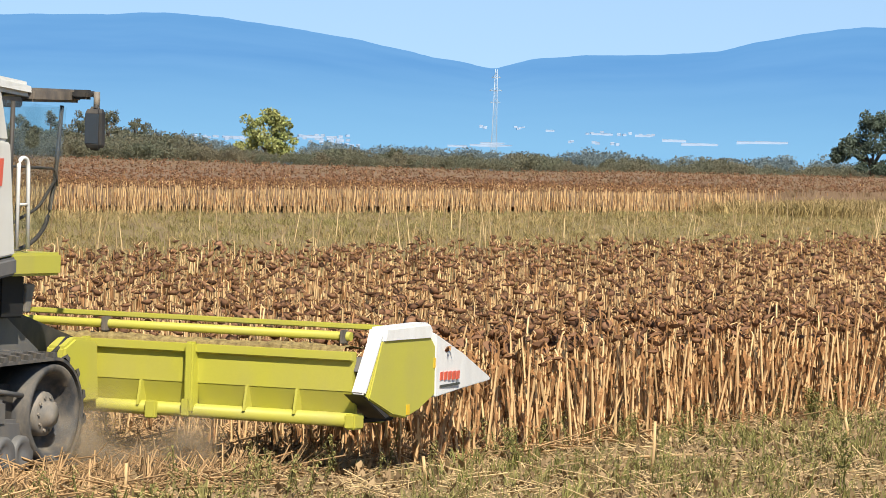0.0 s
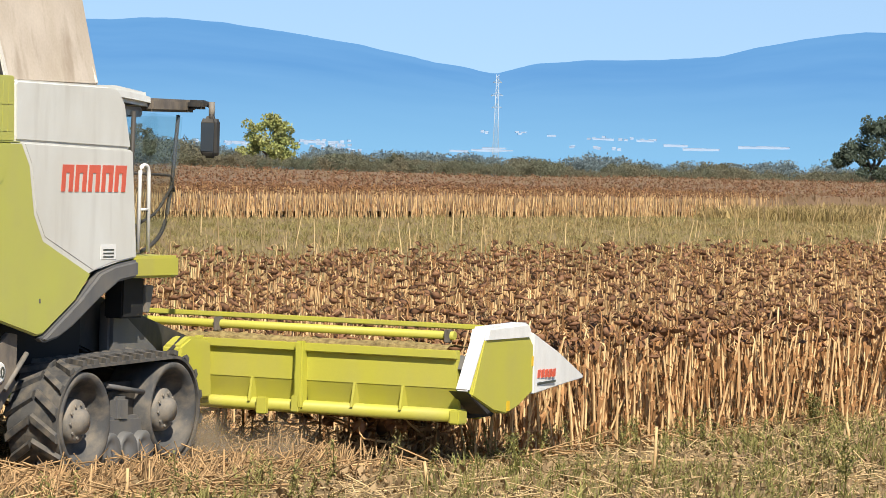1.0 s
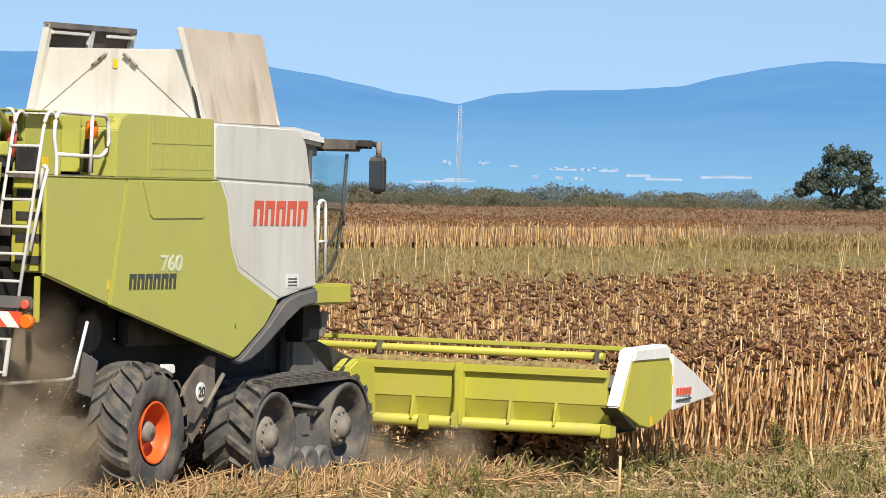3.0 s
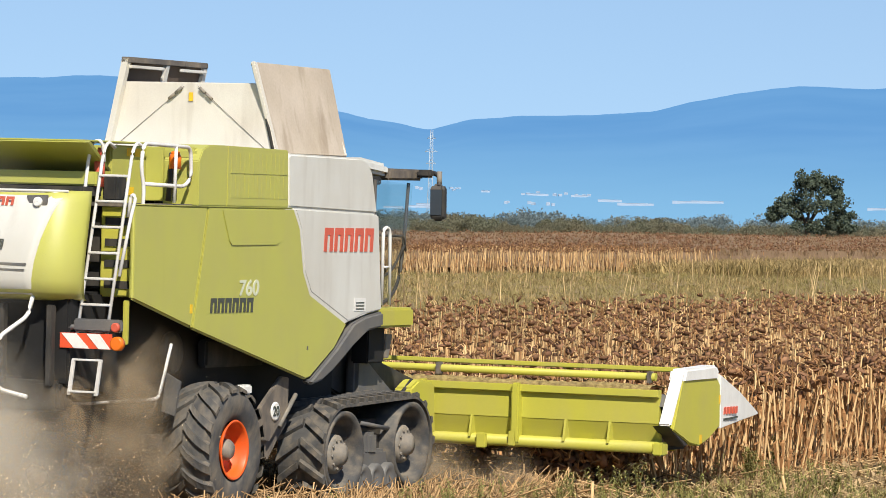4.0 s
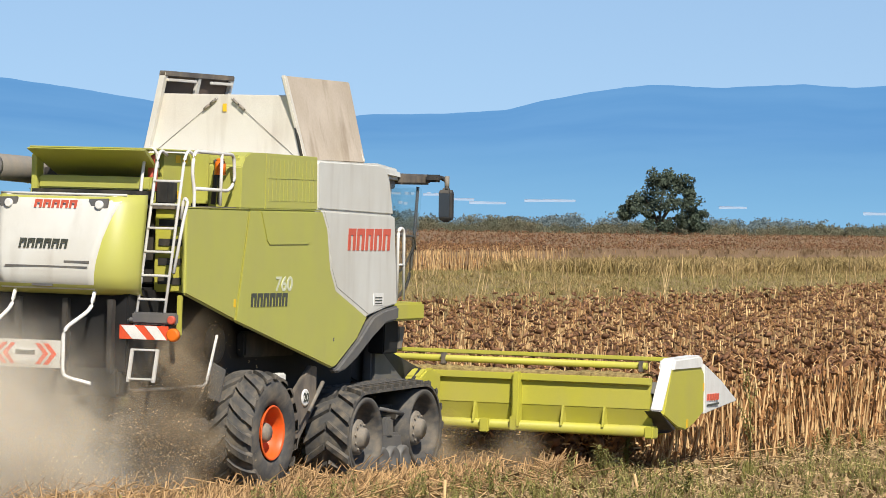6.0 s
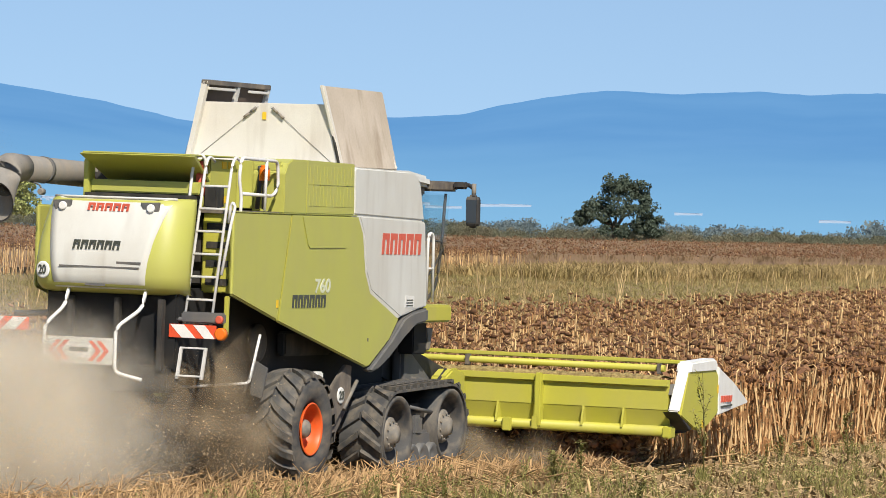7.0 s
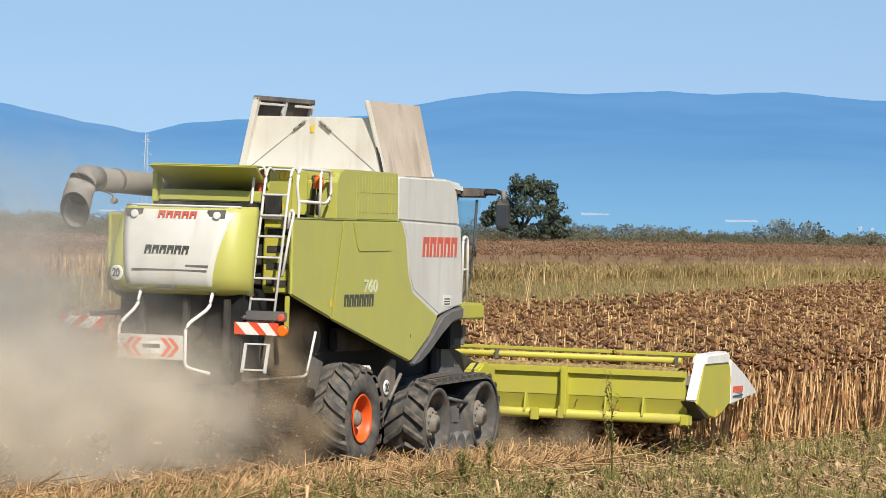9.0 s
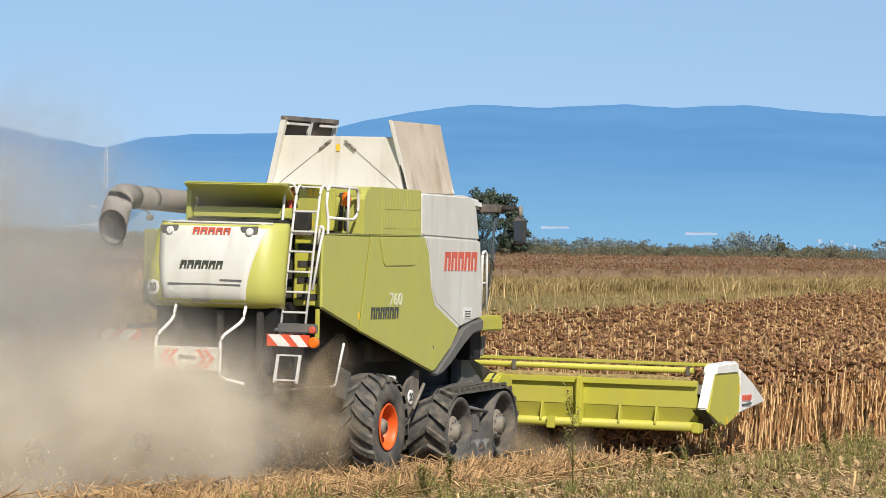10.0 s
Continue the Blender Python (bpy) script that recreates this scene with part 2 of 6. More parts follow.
CRUMB = material("dark dead leaf litter", (0.21, 0.14, 0.075), 0.95, second=(0.36, 0.26, 0.14), scale=0.7, mix=0.9, fine=30, bump=0.1, island=0.5, spec=0.05)
SOIL = material("litter covered soil", (0.235, 0.165, 0.09), 0.95, second=(0.24, 0.19, 0.085), scale=0.35, mix=0.9, fine=9, bump=0.6, detail=9, spec=0.05)
# tree, hedge and far wood greens are greyed with distance haze
TREE_LEAF = material("tree foliage", (0.08, 0.105, 0.075), 0.7, second=(0.105, 0.125, 0.09), scale=0.5, mix=0.8, fine=6, bump=0.0, island=0.32, translucent=0.2, spec=0.05)
POPLAR_LEAF = material("yellowing foliage", (0.30, 0.33, 0.11), 0.7, second=(0.40, 0.38, 0.15), scale=0.5, mix=0.8, fine=6, bump=0.0, island=0.45, translucent=0.2, spec=0.05)
BUSH_LEAF = material("hedge foliage", (0.175, 0.19, 0.125), 0.8, second=(0.25, 0.215, 0.14), scale=0.09, mix=1.0, fine=3, bump=0.0, island=0.15, translucent=0.5, spec=0.05)
# far wood: blue grey haze put into the leaf colour
HAZY_LEAF = material("wood foliage with haze tint", (0.20, 0.25, 0.245), 0.9, second=(0.245, 0.29, 0.285), scale=0.05, mix=1.0, fine=3, bump=0.0, island=0.08, translucent=0.5, spec=0.05)
BARK = material("bark", (0.12, 0.09, 0.06), 0.9, scale=2, mix=0.6, fine=20, bump=0.3)
CANOPY = material("far crop canopy", (0.225, 0.15, 0.092), 0.95, second=(0.175, 0.115, 0.07), scale=0.25, mix=0.9, fine=2.5, bump=0.5, detail=9, spec=0.05)


# ---- mesh helpers ----
def part(name, bm, mat, parent=None, label=""):
    """Links a bmesh as one mesh object, under a thing or a part."""
    me = bpy.data.meshes.new(name)
    bm.to_mesh(me)
    bm.free()
    for mt in (mat if isinstance(mat, (list, tuple)) else [mat]):
        me.materials.append(mt)
    ob = new(name, me)
    if parent:
        ob.parent = parent
    return tagged(ob, label)


def thing(name, label, category, group="", kind=""):
    return tagged(new(name), label, category, group, kind)


def soften(bm, width, segs=2, angle=30):
    if width:
        edges = [e for e in bm.edges if e.is_manifold and e.calc_face_angle(0) > radians(angle)]
        bmesh.ops.bevel(bm, geom=edges, offset=width, segments=segs, affect="EDGES", clamp_overlap=True)
    return bm


def smooth(bm):
    for f in bm.faces:
        f.smooth = True
    return bm


def box(x0, x1, y0, y1, z0, z1, bevel=0.012):
    bm = bmesh.new()
    bmesh.ops.create_cube(bm, size=1)
    for v in bm.verts:
        v.co = ((x0 + x1) / 2 + v.co.x * (x1 - x0), (y0 + y1) / 2 + v.co.y * (y1 - y0), (z0 + z1) / 2 + v.co.z * (z1 - z0))
    return soften(bm, bevel)


def join(*bms):
    """Several solids of one part in one bmesh."""
    out = bmesh.new()
    for b in bms:
        me = bpy.data.meshes.new("tmp")
        b.to_mesh(me)
        b.free()
        out.from_mesh(me)
        bpy.data.meshes.remove(me)
    return out


def prism(poly, a0, a1, axis="x", bevel=0.012, segs=2):
    """A plate: a polygon in the plane across the axis ((y, z), (x, z) or (x, y)), from a0 to a1 along it."""
    bm = bmesh.new()
    put = {"x": lambda p, a: (a, p[0], p[1]), "y": lambda p, a: (p[0], a, p[1]), "z": lambda p, a: (p[0], p[1], a)}[axis]
    lo = [bm.verts.new(put(p, a0)) for p in poly]
    hi = [bm.verts.new(put(p, a1)) for p in poly]
    bm.faces.new(lo)
    bm.faces.new(hi[::-1])
    for i in range(len(poly)):
        j = (i + 1) % len(poly)
        bm.faces.new((lo[i], hi[i], hi[j], lo[j]))
    bmesh.ops.recalc_face_normals(bm, faces=bm.faces)
    return soften(bm, bevel, segs)


def loft(sections, bevel=0.0):
    """Closed skin through rings of equal count."""
    bm = bmesh.new()
    rings = [[bm.verts.new(p) for p in s] for s in sections]
    k = len(rings[0])
    for a, b in zip(rings, rings[1:]):
        for i in range(k):
            bm.faces.new((a[i], a[(i + 1) % k], b[(i + 1) % k], b[i]))
    bm.faces.new(rings[0])
    bm.faces.new(rings[-1][::-1])
    bmesh.ops.recalc_face_normals(bm, faces=bm.faces)
    return soften(bm, bevel)


def tube(points, r, sides=8, bend=0.0):
    """A round bar along points, with its corners rounded off over the length bend."""
    pts = [Vector(p) for p in points]
    if bend:
        out = [pts[0]]
        for a, b, c in zip(pts, pts[1:], pts[2:]):
            d1, d2 = (a - b), (c - b)
            k1, k2 = min(bend, d1.length / 2.1), min(bend, d2.length / 2.1)
            p0, p2 = b + d1.normalized() * k1, b + d2.normalized() * k2
            out += [p0 * (1 - u) ** 2 + b * 2 * u * (1 - u) + p2 * u * u for u in (0, 0.25, 0.5, 0.75, 1)]
        pts = out + [pts[-1]]
    bm = bmesh.new()
    rings = []
    for i, p in enumerate(pts):
        d = (pts[min(i + 1, len(pts) - 1)] - pts[max(i - 1, 0)]).normalized()
        side = d.cross(Vector((0, 0, 1)) if abs(d.z) < 0.9 else Vector((0, 1, 0))).normalized()
        up = side.cross(d)
        rr = float(np.interp(i / (len(pts) - 1), np.linspace(0, 1, len(r)), r)) if isinstance(r, (list, tuple)) else r
        rings.append([bm.verts.new(p + (side * cos(2 * pi * k / sides) + up * sin(2 * pi * k / sides)) * rr) for k in range(sides)])
    for a, b in zip(rings, rings[1:]):
        for k in range(sides):
            f = bm.faces.new((a[k], a[(k + 1) % sides], b[(k + 1) % sides], b[k]))
            f.smooth = True
    bm.faces.new(rings[0])
    bm.faces.new(rings[-1][::-1])
    bmesh.ops.recalc_face_normals(bm, faces=bm.faces)
    return bm


def lathe(profile, sides=48, shade=True, caps=True):
    """A body of revolution about the x axis; profile: (x, radius)."""
    bm = bmesh.new()
    rings = [[bm.verts.new((x, r * cos(2 * pi * k / sides), r * sin(2 * pi * k / sides))) for k in range(sides)] for x, r in profile]
    for a, b in zip(rings, rings[1:]):
        for k in range(sides):
            f = bm.faces.new((a[k], a[(k + 1) % sides], b[(k + 1) % sides], b[k]))
            f.smooth = shade
    if caps:
        bm.faces.new(rings[0])
        bm.faces.new(rings[-1][::-1])
    bmesh.ops.recalc_face_normals(bm, faces=bm.faces)
    return bm


def moved(bm, m):
    bmesh.ops.transform(bm, matrix=m, verts=bm.verts)
    return bm


def lettering(text, size, m, mat, parent, name="number"):
    """Raised characters as a mesh; m places their plane."""
    cu = bpy.data.curves.new("lettering", "FONT")
    cu.body, cu.size, cu.extrude, cu.align_x, cu.align_y = text, size, 0.003, "CENTER", "CENTER"
    cu.offset = size * 0.022
    cu.resolution_u = 3
    ob = bpy.data.objects.new("lettering", cu)
    scene.collection.objects.link(ob)
    bpy.context.view_layer.update()
    me = bpy.data.meshes.new_from_object(ob.evaluated_get(bpy.context.evaluated_depsgraph_get()))
    bpy.data.objects.remove(ob)
    me.transform(m)
    me.materials.clear()
    me.materials.append(mat)
    out = new(name, me)
    out.parent = parent
    return out


# ---- scattered stuff ----
def scatter(name, templates, places, mats, label="", category="", kind="stuff", parent=None):
    """One mesh of many small plants or sticks. templates: (verts, triangles, material index per triangle);
    places: (x, y, z, turn, lean x, lean y, size, template)."""
    V, F, M = [], [], []
    off = 0
    places = np.asarray(places, dtype=float)
    for k, (tv, tf, tm) in enumerate(templates):
        P = places[places[:, 7].astype(int) == k]
        if not len(P):
            continue
        c, s = np.cos(P[:, 3])[:, None], np.sin(P[:, 3])[:, None]
        x, y, z = tv[:, 0][None], tv[:, 1][None], tv[:, 2][None]
        w = P[:, 6][:, None]
        X = (c * x - s * y + P[:, 4][:, None] * z) * w + P[:, 0][:, None]
        Y = (s * x + c * y + P[:, 5][:, None] * z) * w + P[:, 1][:, None]
        Z = z * w + P[:, 2][:, None] + 0 * c
        V.append(np.stack([X, Y, Z], -1).reshape(-1, 3))
        F.append((tf[None] + (np.arange(len(P)) * len(tv))[:, None, None] + off).reshape(-1, 3))
        M.append(np.tile(tm, len(P)))
        off += len(P) * len(tv)
    V, F, M = np.concatenate(V), np.concatenate(F), np.concatenate(M)
    me = bpy.data.meshes.new(name)
    me.vertices.add(len(V))
    me.vertices.foreach_set("co", V.astype(np.float32).ravel())
    me.loops.add(len(F) * 3)
    me.loops.foreach_set("vertex_index", F.astype(np.int32).ravel())
    me.polygons.add(len(F))
    me.polygons.foreach_set("loop_start", np.arange(0, len(F) * 3, 3, dtype=np.int32))
    me.polygons.foreach_set("material_index", M.astype(np.int32))
    for mt in mats:
        me.materials.append(mt)
    me.update(calc_edges=True)
    me.validate()
    ob = new(name, me)
    if parent:
        ob.parent = parent
    return tagged(ob, label, category, kind=kind)


RNG = np.random.default_rng(7)


class Template:
    """Collects triangles of a small plant."""

    def __init__(self):
        self.v, self.f, self.m = [], [], []
        self.pieces = []

    def begin(self, name):
        self.pieces.append((name, len(self.v), len(self.f)))

    def stem(self, pts, radii, mat, sides=4):
        base = len(self.v)
        for p, r in zip(pts, radii):
            for k in range(sides):
                a = 2 * pi * k / sides
                self.v.append((p[0] + r * cos(a), p[1] + r * sin(a), p[2]))
        for i in range(len(pts) - 1):
            for k in range(sides):
                a, b = base + i * sides + k, base + i * sides + (k + 1) % sides
                self.f += [(a, b, b + sides), (a, b + sides, a + sides)]
                self.m += [mat, mat]

    def disc(self, centre, radius, normal, thick, mat, sides=8, rough=0.15, rng=None):
        n = Vector(normal).normalized()
        u = n.orthogonal().normalized()
        w = n.cross(u)
        base = len(self.v)
        c = Vector(centre)
        self.v.append(tuple(c + n * thick))
        self.v.append(tuple(c - n * thick * 0.6))
        for k in range(sides):
            a = 2 * pi * k / sides
            r = radius * (1 + rough * (rng.random() - 0.5) * 2)
            self.v.append(tuple(c + (u * cos(a) + w * sin(a)) * r + n * thick * 0.5 * (rng.random() - 0.5)))
        for k in range(sides):
            a, b = base + 2 + k, base + 2 + (k + 1) % sides
            self.f += [(base, a, b), (base + 1, b, a)]
            self.m += [mat, mat]

    def blade(self, a, b, c, width, mat, across=None):
        """A bent strip from a over b to c."""
        a, b, c = Vector(a), Vector(b), Vector(c)
        side = (across or (c - a).cross(Vector((0, 0, 1)))).normalized() * width / 2
        base = len(self.v)
        for p, k in ((a, 0.4), (b, 1.0)):
            self.v += [tuple(p - side * k), tuple(p + side * k)]
        self.v.append(tuple(c))
        self.f += [(base, base + 1, base + 3), (base, base + 3, base + 2), (base + 2, base + 3, base + 4)]
        self.m += [mat] * 3

    def done(self):
        return np.array(self.v, float), np.array(self.f, int), np.array(self.m, int)


def sunflower_template(rng, leaves=10, sides=4, head_sides=8, reach=0.85, bracts=2):
    """A dead sunflower about 1.5 m high with a nodding head: stalk 0, head 1, leaves 2. reach: how high it still has leaves."""
    t = Template()
    h = 1.5 + rng.normal() * 0.10
    a = rng.random() * 2 * pi
    lean = rng.normal(size=2) * 0.05
    d = Vector((cos(a), sin(a), 0))
    pts = [Vector((0, 0, 0)), Vector((lean[0], lean[1], h * 0.5)), Vector((lean[0] * 1.6, lean[1] * 1.6, h * 0.92))]
    top = pts[-1]
    neck = top + d * 0.06 + Vector((0, 0, 0.045))
    tip = top + d * 0.15 + Vector((0, 0, 0.01 - rng.random() * 0.06))
    mid = pts[1].lerp(pts[2], 0.7)
    t.begin("stalk")
    t.stem(pts[:2] + [mid], [0.018, 0.0165, 0.0135], 0, sides)
    t.stem([mid, top, neck, tip], [0.0135, 0.011, 0.010, 0.009], 0 if rng.random() < 0.4 else 2, sides)
    t.begin("seed_head")
    tilt = 0.9 + 0.6 * rng.random() if rng.random() < 0.25 else 0.15 + 0.55 * rng.random()
    t.disc(tip + Vector((0, 0, -0.025)), 0.058 + rng.random() * 0.034, d * tilt + Vector((0, 0, -1)), 0.036, 1, head_sides, 0.28, rng)
    for k in range(leaves):
        z = h * (0.10 + (reach - 0.10) * rng.random())
        b = rng.random() * 2 * pi
        e = Vector((cos(b), sin(b), 0))
        p = Vector((lean[0] * z / h * 1.6, lean[1] * z / h * 1.6, z))
        ln = 0.05 + 0.10 * rng.random()
        t.begin("leaf")
        t.blade(p, p + e * ln * 0.6 + Vector((0, 0, -0.05)), p + e * ln * 0.5 + Vector((0, 0, -0.16 - 0.22 * rng.random())), 0.02 + 0.045 * rng.random(), 2, Vector((-e.y, e.x, 0.3 * rng.normal())))
    for k in range(bracts):
        b = rng.random() * 2 * pi
        e = Vector((cos(b), sin(b), 0))
        t.begin("bract")
        t.blade(tip, tip + e * 0.07 + Vector((0, 0, 0.02)), tip + e * 0.11 + Vector((0, 0, -0.03)), 0.04, 2)
    PIECES.append(t.pieces)
    return t.done()


def tuft_template(rng, blades, height, spread, width):
    t = Template()
    for k in range(blades):
        a = rng.random() * 2 * pi
        e = Vector((cos(a), sin(a), 0))
        o = Vector((rng.normal() * spread * 0.3, rng.normal() * spread * 0.3, 0))
        h = height * (0.5 + 0.6 * rng.random())
        t.blade(o, o + e * spread * 0.3 * rng.random() + Vector((0, 0, h * 0.6)), o + e * spread * rng.random() + Vector((0, 0, h)), width, 0, Vector((-e.y, e.x, 0.1)) if rng.random() < 0.5 else Vector((1, 0.2 * rng.normal(), 0)))
    return t.done()


def weed_template(rng, height):
    """A leafy weed: upright stems with many small leaves."""
    t = Template()
    for s in range(3):
        a = rng.random() * 2 * pi
        top = Vector((cos(a) * 0.12, sin(a) * 0.12, height * (0.7 + 0.3 * rng.random())))
        t.stem([Vector((0, 0, 0)), top], [0.008, 0.003], 0, 3)
        for k in range(9):
            p = top * (0.2 + 0.8 * k / 8)
            b = rng.random() * 2 * pi
            e = Vector((cos(b), sin(b), 0))
            ln = 0.05 + 0.07 * rng.random()
            t.blade(p, p + e * ln * 0.6 + Vector((0, 0, 0.03)), p + e * ln + Vector((0, 0, -0.01)), 0.03, 0)
    return t.done()


def stick_template(rng, length, lift):
    t = Template()
    base = 0
    d = Vector((length / 2, 0, 0))
    for p, r in ((-d, 0.009), (d, 0.006)):
        for k in range(3):
            a = 2 * pi * k / 3
            t.v.append((p.x, p.y + r * cos(a), 0.012 + r * sin(a) + (lift if p.x > 0 else 0)))
    for k in range(3):
        a, b = k, (k + 1) % 3
        t.f += [(a, b, b + 3), (a, b + 3, a + 3)]
        t.m += [0, 0]
    return t.done()


PIECES = []
FLOWERS = [sunflower_template(RNG, 13) for _ in range(14)]
FLOWERS_FAR = [sunflower_template(RNG, 3, 3, 6, 0.7, 0) for _ in range(8)]
FLOWERS_INNER = [sunflower_template(RNG, 5, 3, 7, 0.62, 1) for _ in range(14)]


def in_view(x, y, lo=-6.2, hi=11.0):
    a = np.degrees(np.arctan2(x, y))
    return (a > lo) & (a < hi)


def planted(s0, s1, n0, n1, step_s, rows, rng, count=14, size=(0.95, 1.1), keep=1.0):
    """Plants on rows along s."""
    out = []
    for n in np.arange(n0, n1, rows):
        s = np.arange(s0, s1, step_s)
        s = s + rng.normal(size=len(s)) * step_s * 0.4
        nn = n + rng.normal(size=len(s)) * 0.10
        x = ALONG.x * s + ACROSS.x * nn
        y = ALONG.y * s + ACROSS.y * nn
        ok = in_view(x, y) & (rng.random(len(s)) < keep)
        k = ok.sum()
        out.append(np.c_[x[ok], y[ok], np.zeros(k), rng.random(k) * 6.28, rng.normal(size=k) * 0.05, rng.normal(size=k) * 0.05,
                         rng.uniform(size[0], size[1], k), rng.integers(0, count, k)])
    return np.concatenate(out)


# ---- the setting: ground, far canopy, mountains ----
def make_ground():
    """One sheet to the horizon, finer and slightly uneven near the field."""
    bm = bmesh.new()
    dist = [0, 20, 35] + list(np.arange(40, 130, 1.6)) + [140, 160, 180, 210, 260, 330, 420, 550, 750, 1100, 1700, 2600, 3600, 4900]
    azs = [-180, -150, -120, -90, -60, -40, -25, -14] + list(np.arange(-8, 13.1, 0.35)) + [18, 28, 42, 60, 90, 120, 150]
    rows = []
    for d in dist[1:]:
        row = []
        for a in azs:
            p = azimuth(a, d)
            z = 0.05 * noise.noise(Vector((p.x * 0.5, p.y * 0.5, 0))) - 0.02 if d < 200 else float(np.interp(d, [200, 640, 750, 1100, 1700, 2600, 3600, 4900], [-0.03, -0.03, -1.5, -8, -14, -22, -30, -40]))
            row.append(bm.verts.new((p.x, p.y, z)))
        rows.append(row)
    c = bm.verts.new((0, 0, 0))
    k = len(azs)
    for i in range(k):
        bm.faces.new((c, rows[0][(i + 1) % k], rows[0][i]))
    for a, b in zip(rows, rows[1:]):
        for i in range(k):
            f = bm.faces.new((a[i], a[(i + 1) % k], b[(i + 1) % k], b[i]))
            f.smooth = True
    bmesh.ops.recalc_face_normals(bm, faces=bm.faces)
    return tagged(part("ground", bm, SOIL), "brown soil covered with straw litter and weeds", "ground", kind="structure")


def field_end(az):
    """How far the far field reaches in a direction."""
    return float(np.interp(az, [-8, 1, 2.4, 5.4, 9, 12], [405, 405, 455, 500, 610, 640]))


def make_canopy():
    """The closed top of the second crop block, seen at a flat angle."""
    bm = bmesh.new()
    azs = np.arange(-8, 12.01, 0.1)
    cols = []
    for a in azs:
        way = azimuth(a, 1.0)
        near = (BLOCK_N - 2.5) / way.dot(ACROSS)
        far = field_end(a)
        col = []
        for k in range(26):
            d = near + (far - near) * (k / 25) ** 1.5
            z = 1.24 + 0.14 * noise.noise(Vector((way.x * d * 0.3, way.y * d * 0.3, 1)))
            if k in (0, 25):
                z = 0.3
            col.append(bm.verts.new((way.x * d, way.y * d, z)))
        cols.append(col)
    for p, q in zip(cols, cols[1:]):
        for k in range(25):
            bm.faces.new((p[k], q[k], q[k + 1], p[k + 1]))
    tagged(part("far_crop_canopy", bm, CANOPY), "dense brown tops of ripe sunflowers far away", "sunflower field", kind="stuff")


RIDGE = [(-30, 1.0), (-12, 1.3), (-7, 1.34), (-5.5, 1.38), (-4.3, 1.42), (-3.5, 1.47), (-2.76, 1.42), (-1.9, 1.32), (-1.06, 1.2), (-0.2, 1.03),
         (0.62, 0.9), (1.07, 1.03), (1.7, 1.1), (2.65, 1.135), (3.4, 1.2), (3.8, 1.31), (4.44, 1.45), (5.2, 1.565), (6.0, 1.545),
         (7.05, 1.61), (7.7, 1.59), (8.6, 1.645), (9.5, 1.575), (10.3, 1.55), (14, 1.4), (22, 1.2), (34, 0.9)]


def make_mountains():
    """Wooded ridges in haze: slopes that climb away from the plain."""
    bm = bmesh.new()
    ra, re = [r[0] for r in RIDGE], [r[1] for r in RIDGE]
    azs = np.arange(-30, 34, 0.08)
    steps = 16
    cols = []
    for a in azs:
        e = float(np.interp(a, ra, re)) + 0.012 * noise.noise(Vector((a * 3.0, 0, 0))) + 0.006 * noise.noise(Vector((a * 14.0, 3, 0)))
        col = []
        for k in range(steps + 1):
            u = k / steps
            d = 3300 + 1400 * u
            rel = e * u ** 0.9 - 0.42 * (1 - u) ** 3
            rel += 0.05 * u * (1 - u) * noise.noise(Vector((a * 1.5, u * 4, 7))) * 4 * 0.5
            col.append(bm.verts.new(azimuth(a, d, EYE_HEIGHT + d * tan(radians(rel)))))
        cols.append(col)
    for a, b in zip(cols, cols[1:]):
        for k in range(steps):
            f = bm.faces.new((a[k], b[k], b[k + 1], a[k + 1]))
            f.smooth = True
    # the haze is in these blues, palest at the foot of the slopes
    tagged(part("backdrop", bm, glow("mountain with painted haze", (0.086, 0.244, 0.495), 1.0, (0.138, 0.312, 0.56), 0.006, (0.185, 0.39, 0.60))), "blue hazy wooded mountain ridges beyond the plain", "mountains", kind="structure")


